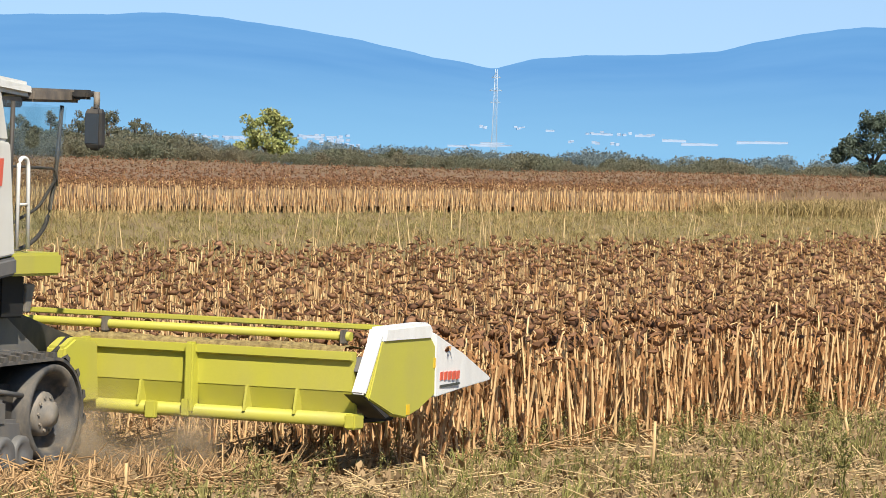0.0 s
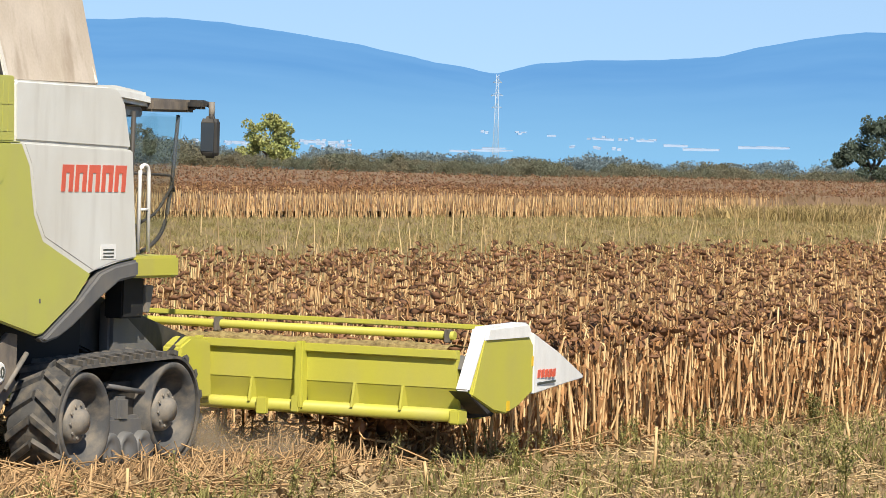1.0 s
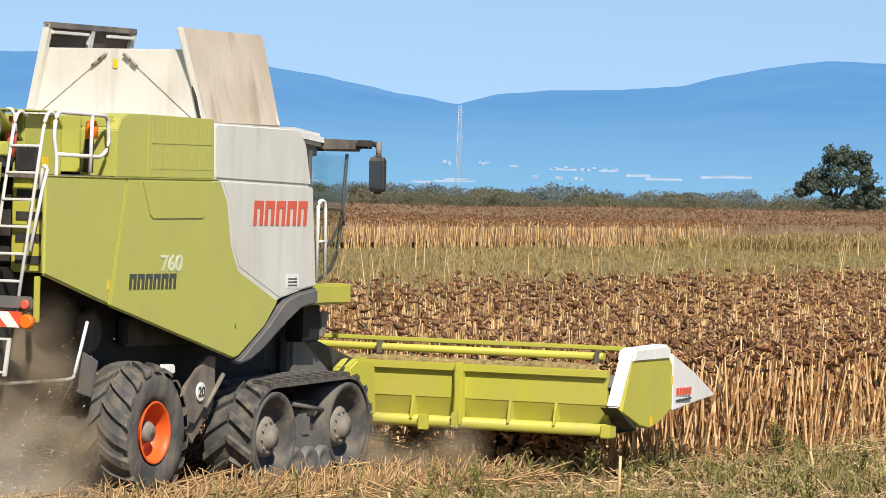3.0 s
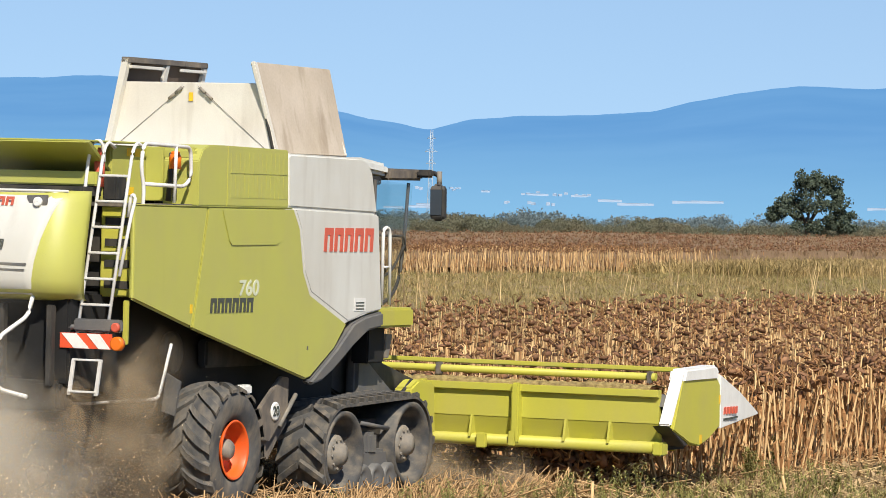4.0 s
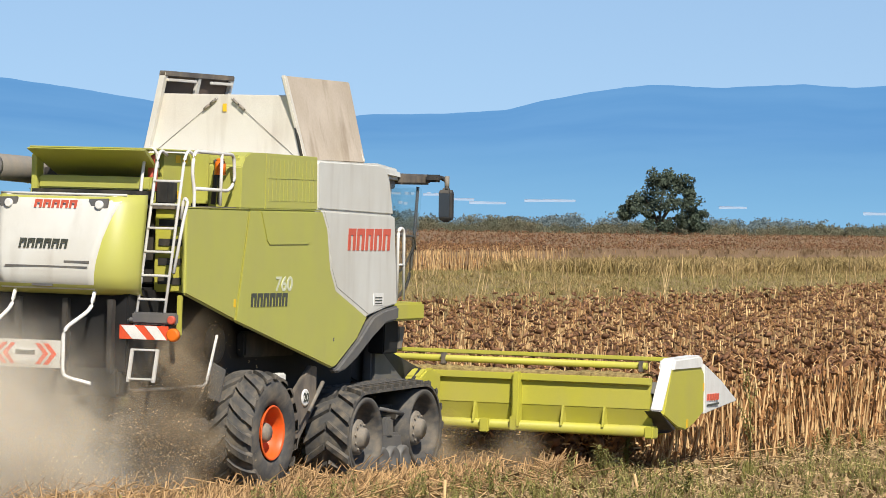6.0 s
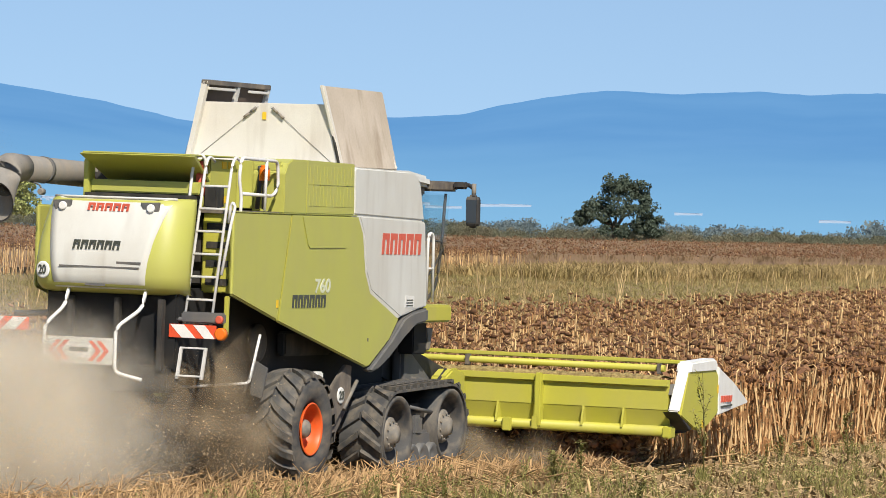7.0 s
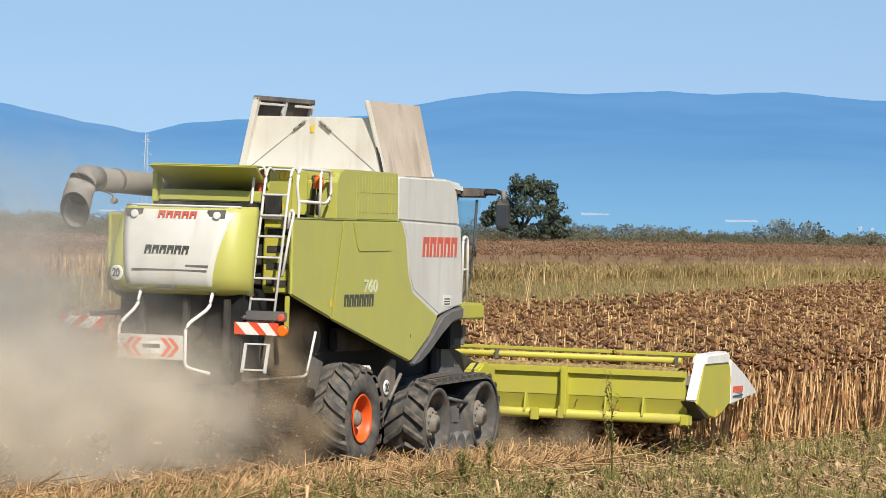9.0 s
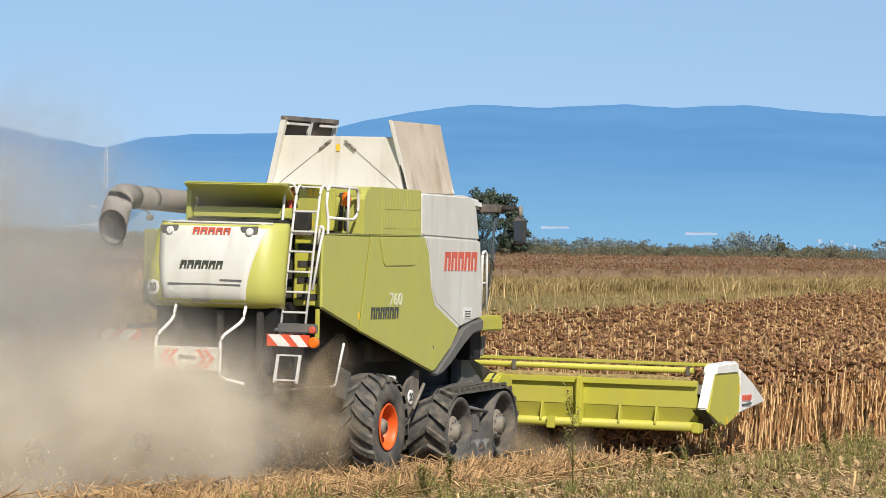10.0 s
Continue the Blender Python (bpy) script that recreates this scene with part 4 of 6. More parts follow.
def make_village():
    """White houses and long sheds at the foot of the mountains."""
    rng = np.random.default_rng(31)

    def slope_at(a, e):
        """The place on the slopes in a direction, at an elevation."""
        ridge = float(np.interp(a, [r[0] for r in RIDGE], [r[1] for r in RIDGE]))
        u = 0.0
        while ridge * u ** 0.9 - 0.42 * (1 - u) ** 3 < e:
            u += 0.005
        d = 3300 + 1400 * u - 14
        return azimuth(a, d, EYE_HEIGHT + d * tan(radians(e))), d

    spots = [(a, -0.03 - 0.05 * (a + 1.45) + 0.03 * rng.normal()) for a in rng.normal(-1.45, 0.22, 30)] + [(a, -0.11 + 0.012 * rng.normal()) for a in rng.normal(-1.4, 0.15, 10)]
    spots += [(a, -0.07 + 0.015 * rng.normal()) for a in rng.uniform(-3.3, -2.4, 16)]
    spots += [(a, 0.17 + 0.012 * rng.normal()) for a in rng.uniform(0.45, 1.05, 6)] + [(a, 0.02 + 0.008 * rng.normal()) for a in rng.uniform(1.4, 2.2, 8)]
    spots += [(a, 0.13 + 0.012 * rng.normal()) for a in rng.uniform(1.8, 2.65, 9)]
    spots += [(a, -0.05 + 0.02 * rng.normal()) for a in rng.uniform(9.0, 10.4, 7)]
    house = None
    for a, e in spots:
        p, d = slope_at(a, e)
        m = pose(p.x, p.y, p.z, 0, 0, -a + rng.normal() * 12)
        if house is None:
            house = thing("house", "small white house at the foot of the mountains", "house", "far village houses")
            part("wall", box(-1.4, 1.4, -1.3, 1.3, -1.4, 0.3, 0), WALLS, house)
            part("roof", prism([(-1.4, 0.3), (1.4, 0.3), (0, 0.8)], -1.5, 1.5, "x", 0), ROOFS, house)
            house.matrix_world = m
        else:
            copy_thing(house, m)
    # long pale sheds: from, to, elevation, height
    for a0, a1, e, h in ((2.74, 3.04, 0.074, 1.0), (2.98, 3.44, 0.036, 1.1), (3.67, 4.0, 0.082, 0.9), (3.9, 4.31, 0.09, 0.9), (0.06, 0.3, -0.08, 0.9), (0.34, 0.86, -0.062, 1.0), (0.47, 0.77, -0.035, 1.0), (1.28, 1.39, 0.15, 0.7),
                        (1.86, 2.12, 0.13, 0.5), (2.4, 2.62, 0.125, 0.6), (5.0, 5.3, 0.05, 0.7), (6.1, 6.45, 0.06, 0.7), (7.9, 8.3, 0.03, 0.8), (-1.75, -1.5, -0.02, 1.0), (-2.75, -2.5, -0.06, 1.2)):
        p, d = slope_at((a0 + a1) / 2, e)
        w = d * radians(a1 - a0) / 2
        shed = thing("shed", "long low white shed at the foot of the mountains", "shed", "far sheds")
        h *= 0.75
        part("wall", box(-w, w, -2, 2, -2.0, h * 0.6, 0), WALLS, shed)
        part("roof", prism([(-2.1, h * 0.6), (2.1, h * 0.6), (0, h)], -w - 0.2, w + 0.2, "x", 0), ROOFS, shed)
        shed.matrix_world = pose(p.x, p.y, p.z, 0, 0, -(a0 + a1) / 2)


def make_far():
    make_tree(5.36, 600, [(-3.6, 0, 4.0, 1.3), (-4.4, 0, 3.3, 1.0), (-2.2, 0.6, 5.6, 1.8), (-1.0, -0.5, 7.3, 1.7), (0.6, 0.4, 7.9, 1.5), (1.6, 0, 6.8, 1.7), (3.0, 0.4, 7.2, 1.3),
                          (3.6, 0, 5.9, 1.2), (2.4, -0.8, 4.5, 1.9), (0.2, -0.8, 5.0, 2.1), (3.8, 0, 2.6, 1.7), (4.8, 0, 2.0, 1.3), (-1.2, -0.5, 3.4, 1.6), (1.6, -1, 2.4, 1.7), (5.2, 0, 3.3, 0.9)], 3.2,
              TREE_LEAF, "large dark green spreading tree at the field's end", 4, 0.30, 90)
    make_tree(-2.21, 640, [(-2.2, 0, 2.6, 1.6), (-2.1, 0, 4.6, 1.6), (-0.6, 0, 6.0, 1.5), (0.8, 0, 6.1, 1.4), (2.1, 0, 5.2, 1.5), (2.4, 0, 3.3, 1.5), (0.4, -0.8, 4.2, 2.0), (-0.6, -0.8, 2.6, 1.8), (1.2, -0.6, 2.0, 1.7), (2.5, 0, 1.7, 1.3)], 2.4,
              POPLAR_LEAF, "round light green tree with yellowing leaves", 8, 0.30, 80)
    for i, (a, hh, ww) in enumerate(((-4.2, 6.6, 1.9), (-4.55, 5.4, 1.8), (-3.85, 5.4, 1.8), (-4.9, 5.8, 1.7), (-5.3, 5.2, 1.8), (-3.5, 2.6, 1.0), (-1.35, 1.6, 1.0), (-0.6, 2.0, 1.2), (2.1, 1.7, 0.9), (2.45, 1.9, 0.9), (8.6, 2.0, 1.6), (9.1, 3.0, 1.2), (9.5, 2.3, 1.4), (7.4, 2.0, 1.6))):
        make_tree(a, 628, [(-ww, 0, hh * 0.5, ww * 0.7), (ww, 0, hh * 0.5, ww * 0.7), (0, 0, hh * 0.85, ww * 0.6), (0, -0.4, hh * 0.45, ww * 0.9), (ww * 0.4, 0, hh * 0.7, ww * 0.6)], hh * 0.4,
                  BUSH_LEAF, "scrubby olive tree in the hedge", 50 + i, 0.22, 60 if i > 5 else 45)
    make_hedge()
    make_far_bush()
    make_pylon()
    make_village()


# ---- the combine harvester (x right, y forward, z up; origin under its rear axle) ----
SPIN = []          # (part, axle y, axle z, radius): what rolls
LUGS = []          # (lug, distance along the belt)
SIDE = 1.5


def slab_logo(parent, y0, y1, z0, z1, x, mat, count=5):
    """A maker's mark as plain slanted blocks on the side."""
    w = (y1 - y0) / count
    for k in range(count):
        a, b = y0 + k * w + w * 0.08, y0 + (k + 1) * w - w * 0.08
        sl, st, h = (z1 - z0) * 0.08, (b - a) * 0.34, z1 - z0
        part("mark", prism([(a, z0), (a + st, z0), (a + st + sl * 0.6, z0 + h * 0.7), (b - st + sl * 0.6, z0 + h * 0.7), (b - st, z0), (b, z0), (b + sl, z1), (a + sl, z1)], x, x + 0.006, "x", 0), mat, parent)


def rear_logo(parent, x0, x1, z0, z1, y, mat, count):
    """The same kind of mark on the back."""
    w, h = (x1 - x0) / count, z1 - z0
    sl = h * 0.22
    for k in range(count):
        a, b = x0 + k * w + w * 0.06, x0 + (k + 1) * w - w * 0.08
        st = (b - a) * 0.32
        part("mark", prism([(a, z0), (a + st, z0), (a + st + sl * 0.65, z0 + h * 0.65), (b - st + sl * 0.65, z0 + h * 0.65), (b - st, z0), (b, z0), (b + sl, z1), (a + sl, z1)], y - 0.006, y, "y", 0), mat, parent)


def make_body(cm):
    # dark core behind the panels
    core = [(-2.05, 2.75), (-2.05, 3.7), (4.2, 3.7), (4.25, 2.5), (2.6, 1.75)]
    part("core", prism(core, -1.40, 1.40, "x", 0.02), DARK, cm)
    part("chopper_housing", loft([[(-0.98, -2.9, 1.6), (0.98, -2.9, 1.6), (0.98, -2.9, 2.7), (-0.98, -2.9, 2.7)], [(-0.98, -0.8, 1.3), (0.98, -0.8, 1.3), (0.98, -0.8, 2.7), (-0.98, -0.8, 2.7)], [(-0.95, 2.2, 1.2), (0.95, 2.2, 1.2), (0.95, 2.2, 2.2), (-0.95, 2.2, 2.2)]], 0.03), BLACK, cm)
    part("cleaning_box", box(-0.95, 0.95, 0.9, 4.2, 0.95, 1.9, 0.05), BLACK, cm)
    part("belt_guard", box(0.98, 1.12, 0.3, 1.9, 1.75, 2.1, 0.03), DARK, cm)
    part("pulley", lathe_at((1.06, -0.5, 1.95), 0.26, "x", 0.08, 24), DARK, cm)
    for sx in (1, -1):
        x0, x1 = (SIDE - 0.06, SIDE) if sx > 0 else (-SIDE, -SIDE + 0.06)
        part("rear_side_panel", prism([(-2.33, 3.76), (-0.47, 3.75), (-0.83, 2.27), (-2.32, 2.63)], x0, x1, "x", 0.025, 3), GREEN, cm)
        part("side_panel", prism([(-0.44, 3.75), (1.84, 3.75), (2.03, 3.5), (2.16, 2.95), (2.36, 2.66), (3.45, 2.27), (3.1, 1.96), (2.42, 1.6), (2.28, 1.58), (-0.80, 2.26)], x0, x1, "x", 0.02, 3), GREEN, cm)
        part("front_side_panel", prism([(1.87, 3.75), (4.31, 3.69), (4.47, 2.44), (3.9, 2.38), (3.48, 2.29), (2.38, 2.68), (2.18, 2.96), (2.05, 3.5)], x0, x1, "x", 0.02, 3), WHITE, cm)
        xk = (SIDE - 0.055, SIDE - 0.006) if sx > 0 else (-SIDE + 0.006, -SIDE + 0.055)
        part("panel_backing", prism([(1.6, 3.74), (4.25, 3.68), (4.4, 2.46), (3.48, 2.3), (3.3, 2.25), (2.2, 2.6), (1.95, 3.0)], xk[0], xk[1], "x", 0), WHITE, cm)
        part("seam_backing", prism([(-0.7, 3.70), (-0.7, 3.82), (1.68, 3.82), (1.68, 3.70)], xk[0] - 0.02 * sx, xk[1] - 0.02 * sx, "x", 0), GREEN, cm)
        part("seam_backing", prism([(1.69, 3.68), (1.69, 3.82), (4.2, 3.80), (4.22, 3.66)], xk[0] - 0.02 * sx, xk[1] - 0.02 * sx, "x", 0), WHITE, cm)
        band = [(2.3, 1.56), (2.44, 1.58), (3.14, 1.96), (3.62, 2.28), (3.95, 2.36), (4.48, 2.42), (4.48, 2.22), (4.05, 2.17), (3.62, 1.98), (3.05, 1.68), (2.72, 1.55), (2.44, 1.5)]
        xb = (SIDE - 0.10, SIDE + 0.03) if sx > 0 else (-SIDE - 0.03, -SIDE + 0.10)
        part("arch_trim", prism(band, xb[0], xb[1], "x", 0.03, 3), GREY, cm, "grey plastic arch over the track")
        # upper boxes: grille, rounded fairing, white tank wall
        xi = (SIDE - 0.5, SIDE - 0.01) if sx > 0 else (-SIDE + 0.01, -SIDE + 0.5)
        part("upper_fairing", prism([(-0.72, 3.756), (-0.72, 4.3), (-0.62, 4.44), (-0.45, 4.5), (0.028, 4.5), (0.028, 3.756)], xi[0], xi[1], "x", 0.012, 2), GREEN, cm)
        grille = part("grille", prism([(0.032, 3.756), (0.032, 4.5), (1.66, 4.48), (1.70, 3.756)], xi[0], xi[1], "x", 0.012), GREEN, cm)
        for k in range(13):
            y = 0.12 + k * 0.118
            part("slat", box(xi[1] - 0.01 if sx > 0 else xi[0] - 0.004, xi[1] + 0.004 if sx > 0 else xi[0] + 0.01, y, y + 0.108, 3.86, 4.42, 0.003), GREEN, grille)
        for z in (4.16,):
            part("bar", box(xi[1] - 0.01 if sx > 0 else xi[0] - 0.009, xi[1] + 0.009 if sx > 0 else xi[0] + 0.01, 0.1, 1.63, z, z + 0.016, 0.004), GREEN, grille)
        part("tank_wall", prism([(1.712, 3.756), (1.68, 4.40), (1.72, 4.44), (3.75, 4.42), (3.98, 4.37), (4.12, 4.23), (4.29, 3.70)], xi[0], xi[1], "x", 0.03, 3), WHITE, cm)
        part("hatch", prism([(-0.12, 3.72), (1.66, 3.73), (1.45, 3.32), (1.38, 3.28), (0.16, 3.27), (0.08, 3.33)], SIDE - 0.02 if sx > 0 else -SIDE - 0.012, SIDE + 0.012 if sx > 0 else -SIDE + 0.02, "x", 0.01), GREEN, cm)
    # seams and handles on the right
    part("seam", box(SIDE - 0.03, SIDE + 0.002, -2.3, 1.8, 3.748, 3.756, 0), GREEN, cm)
    part("seam_strip", prism([(-0.47, 3.72), (-0.44, 3.72), (-0.80, 2.28), (-0.83, 2.28)], SIDE, SIDE + 0.008, "x", 0.003), LIME, cm)
    slab_logo(cm, 2.68, 4.16, 3.205, 3.51, SIDE + 0.002, RED)
    slab_logo(cm, -0.38, 0.78, 2.45, 2.63, SIDE + 0.002, INK, 6)
    lettering("760", 0.27, Matrix(((0, 0, 1, SIDE + 0.004), (1.35, 0.12, 0, 0.655), (0, 1, 0, 2.742), (0, 0, 0, 1))), PALE, cm)
    part("notice", box(SIDE, SIDE + 0.006, 3.63, 3.97, 2.43, 2.60, 0), FOIL, cm, "white notice sticker")
    for z in (2.45, 2.49, 2.53):
        part("notice_line", box(SIDE + 0.006, SIDE + 0.009, 3.68, 3.92, z, z + 0.018, 0), INK, cm)
    for y, z in ((-0.88, 2.45), (2.3, 1.95)):
        part("sticker", box(SIDE, SIDE + 0.006, y, y + (0.06 if z > 2.2 else 0.03), z, z + (0.11 if z > 2.2 else 0.05), 0), YELLOW if z > 2.2 else GREY, cm)
    # top deck and engine bay
    part("roof_deck", box(-1.42, 1.42, -0.7, 1.64, 4.30, 4.46, 0.04), GREEN, cm)
    part("tank_rim", box(-1.42, 1.42, 1.70, 3.9, 4.30, 4.40, 0.03), WHITE, cm)
    part("engine_bay", box(-1.0, 0.62, -1.62, -0.2, 3.7, 4.28, 0.05), DARK, cm)
    part("bay_wall", box(0.62, 0.78, -1.62, -0.75, 3.75, 4.46, 0.02), GREEN, cm)
    part("bay_floor", box(0.6, 1.42, -2.2, -0.72, 3.72, 3.77, 0.005), BROWN, cm)
    part("door", box(0.78, 1.02, -0.78, -0.73, 3.8, 4.46, 0.01), GREEN, cm)
    for y, z in ((-1.25, 4.33), (-1.05, 4.33), (-1.2, 3.86)):
        part("sticker", box(0.78, 0.788, y, y + 0.13, z, z + 0.10, 0), YELLOW, cm, "yellow warning sticker")
    part("air_hose", tube([(1.12, -0.8, 3.8), (1.15, -0.8, 4.15), (1.1, -0.7, 4.38)], 0.035, 10, 0.1), DARK, cm)


def make_tank(cm):
    """Open lids of the grain tank."""
    def plate(a, b, c, d, thick):
        """a, b below, c, d above; thick along the plate's normal."""
        pts = [Vector(p) + Vector((-0.05, 0, 0)) for p in (a, b, c, d)]
        nrm = (pts[1] - pts[0]).cross(pts[3] - pts[0]).normalized() * thick
        bm = bmesh.new()
        lo = [bm.verts.new(p) for p in pts]
        hi = [bm.verts.new(p - nrm) for p in pts]
        bm.faces.new(lo)
        bm.faces.new(hi[::-1])
        for i in range(4):
            bm.faces.new((lo[i], hi[i], hi[(i + 1) % 4], lo[(i + 1) % 4]))
        bmesh.ops.recalc_face_normals(bm, faces=bm.faces)
        return soften(bm, 0.012)

    rear = part("rear_tank_flap", plate((-1.38, 2.13, 4.46), (1.12, 2.13, 4.46), (0.87, 2.14, 5.33), (-1.15, 2.14, 5.33), 0.03), CREAM, cm, "pale dusty tank flap")
    part("front_tank_flap", plate((1.12, 4.2, 4.46), (-1.38, 4.2, 4.46), (-1.22, 4.1, 5.33), (0.80, 4.1, 5.33), 0.03), CREAM, cm)
    right = part("right_tank_lid", plate((1.10, 2.2, 4.44), (1.10, 4.24, 4.44), (0.83, 4.20, 5.585), (0.83, 2.02, 5.60), 0.05), TAN, cm, "tan dust covered tank lid standing open")
    part("edge_strip", plate((1.12, 2.17, 4.44), (1.12, 2.25, 4.44), (0.85, 2.08, 5.60), (0.85, 1.99, 5.61), 0.06), CREAM, right)
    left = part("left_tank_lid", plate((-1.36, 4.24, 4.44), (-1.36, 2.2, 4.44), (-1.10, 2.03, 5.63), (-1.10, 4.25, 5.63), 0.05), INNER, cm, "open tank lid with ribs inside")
    part("top_rim", box(-1.15, -1.05, 2.03, 4.24, 5.57, 5.645, 0.008), BROWN, left, "dark brown top rim")
    part("rib", box(-1.09, -1.035, 2.10, 3.0, 5.50, 5.54, 0.006), CREAM, left)
    part("rib", box(-1.09, -1.035, 3.5, 4.16, 5.50, 5.54, 0.006), CREAM, left)
    for y in (2.03, 3.1, 4.15):
        part("rib", loft([[(-1.38, y, 4.46), (-1.30, y, 4.46), (-1.30, y + 0.09, 4.46), (-1.38, y + 0.09, 4.46)], [(-1.14, y, 5.62), (-1.05, y, 5.62), (-1.05, y + 0.09, 5.62), (-1.14, y + 0.09, 5.62)]]), CREAM, left)
    part("seal", tube([(1.04, 2.12, 4.46), (0.81, 2.12, 5.33)], 0.022, 6), DARK, rear)
    part("seal", tube([(-1.40, 2.10, 4.46), (-1.18, 2.11, 5.33)], 0.03, 6), STEEL, rear)
    for sx in (-1, 1):
        cx = -0.17
        part("cord", tube([(cx + sx * 0.10, 2.124, 5.28), (cx + sx * 1.08, 2.124, 4.50)], 0.0035, 5), HUB, rear)
        d = Vector((sx * 0.98, -0.01, -0.78)).normalized()
        p = Vector((cx + sx * 0.13, 2.112, 5.26))
        for k in range(2):
            a, b = p + d * (0.125 * k), p + d * (0.125 * k + 0.11)
            part("spring", tube([a, b], 0.021, 8), HUB, rear)
    part("sticker", box(cx - 0.03, cx + 0.03, 2.122, 2.129, 5.09, 5.20, 0), YELLOW, rear, "yellow warning sticker")


def make_cab(cm):
    cab = part("cab_roof", loft([[(-0.95, 4.0, 4.30), (1.15, 4.0, 4.30), (1.15, 4.0, 4.42), (-0.95, 4.0, 4.42)], [(-0.95, 4.6, 4.26), (1.14, 4.6, 4.26), (1.12, 4.6, 4.44), (-0.95, 4.6, 4.44)],
                                 [(-0.95, 5.42, 4.20), (1.12, 5.42, 4.20), (1.08, 5.42, 4.37), (-0.95, 5.42, 4.37)]], 0.05), WHITE, cm, "white cab roof")
    part("visor", loft([[(-1.0, 5.36, 4.15), (1.14, 5.36, 4.15), (1.14, 5.36, 4.31), (-1.0, 5.36, 4.31)], [(-1.0, 6.45, 4.16), (1.12, 6.45, 4.16), (1.12, 6.45, 4.31), (-1.0, 6.45, 4.31)]], 0.03), BROWN, cab, "dusty brown sun visor")
    part("visor_underside", box(-0.95, 1.1, 4.5, 5.2, 4.08, 4.2, 0.02), DARK, cab)
    for sx in (1, -1):
        x = 1.12 * sx if sx > 0 else -0.95
        part("rear_pillar", box(x - 0.06, x + 0.03, 4.28, 4.42, 2.2, 4.3, 0.02), DARK, cab)
        part("door_pillar", tube([(x, 4.95, 4.15), (x + 0.02, 4.90, 3.2), (x, 4.88, 2.35)], 0.028, 8), DARK, cab)
        part("front_pillar", tube([(x * 0.93, 6.15, 4.12), (x * 0.93, 6.05, 3.3), (x * 0.95, 5.85, 2.75), (x, 5.45, 2.55), (x, 4.9, 2.42)], 0.025, 8, 0.2), DARK, cab)
        part("door_bar", tube([(x, 4.92, 3.42), (x * 0.98, 5.95, 3.40), (x * 0.98, 6.0, 3.2)], 0.016, 8, 0.1), DARK, cab)
        part("door_bar", tube([(x, 4.9, 2.75), (x * 0.98, 5.6, 2.95), (x * 0.97, 6.0, 3.3)], 0.018, 8, 0.15), DARK, cab)
        pane = part("side_window", prism([(4.42, 2.45), (4.42, 4.18), (6.12, 4.1), (6.02, 3.2), (5.8, 2.75), (5.4, 2.55)], x - 0.008, x, "x", 0), GLASS, cab)
        pane.visible_shadow = False
    wind = part("windscreen", loft([[(-0.92, 6.12, 4.1), (1.03, 6.12, 4.1), (1.03, 6.13, 4.1), (-0.92, 6.13, 4.1)], [(-0.92, 6.0, 3.2), (1.03, 6.0, 3.2), (1.03, 6.01, 3.2), (-0.92, 6.01, 3.2)], [(-0.92, 5.8, 2.7), (1.03, 5.8, 2.7), (1.03, 5.81, 2.7), (-0.92, 5.81, 2.7)]]), GLASS, cab)
    wind.visible_shadow = False
    part("cab_rear_wall", box(-0.95, 1.1, 4.22, 4.30, 2.4, 4.3, 0.02), DARK, cab)
    part("cab_floor", box(-0.95, 1.1, 4.3, 5.6, 2.30, 2.44, 0.03), DARK, cab)
    part("driver_seat", join(box(-0.2, 0.35, 4.5, 5.0, 2.44, 2.95, 0.06), box(-0.2, 0.35, 4.42, 4.55, 2.9, 3.55, 0.06)), DARK, cab)
    # mirror on its arm
    part("mirror_arm", join(tube([(1.12, 6.3, 4.26), (1.30, 6.42, 4.27), (1.48, 6.2, 4.22), (1.53, 6.08, 4.08)], 0.034, 8, 0.08), box(1.12, 1.34, 6.2, 6.36, 4.2, 4.31, 0.03)), DARK, cm)
    part("arm_joint", tube([(1.51, 6.13, 4.08), (1.51, 6.13, 4.29)], 0.036, 10), HUB, cm)

    def slant(x0, x1, y0, y1, z):
        return [(x0, y0, z), (x1, y0 + 0.05, z), (x1, y1 + 0.05, z), (x0, y1, z)]

    mir = part("mirror", loft([slant(1.46, 1.60, 6.02, 6.10, 3.62), slant(1.44, 1.625, 5.99, 6.12, 3.68), slant(1.43, 1.62, 5.99, 6.12, 4.05), slant(1.45, 1.59, 6.02, 6.10, 4.12)], 0.03), DARK, cm, "large black mirror")
    part("mirror_glass", loft([slant(1.455, 1.60, 5.978, 5.984, 3.70), slant(1.45, 1.60, 5.978, 5.984, 4.04)]), DARKGLASS, mir)
    # right handrail and platform
    part("handrail", tube([(1.42, 4.62, 2.5), (1.42, 4.62, 3.52), (1.42, 4.82, 3.52), (1.42, 4.86, 2.5)], 0.024, 8, 0.12), FOIL, cm, "white handrail")
    part("handrail", tube([(1.42, 4.62, 3.0), (1.42, 4.84, 3.0)], 0.018, 6), FOIL, cm)
    part("platform", box(1.05, 1.46, 4.5, 5.55, 2.20, 2.46, 0.03), LIME, cm, "yellow green step platform")
    part("bracket", box(1.0, 1.25, 4.6, 5.1, 1.72, 2.2, 0.02), BLACK, cm)
    part("bracket_plate", prism([(5.12, 2.1), (5.32, 2.1), (5.22, 1.78), (5.12, 1.78)], 1.15, 1.26, "x", 0.01), HUB, cm)


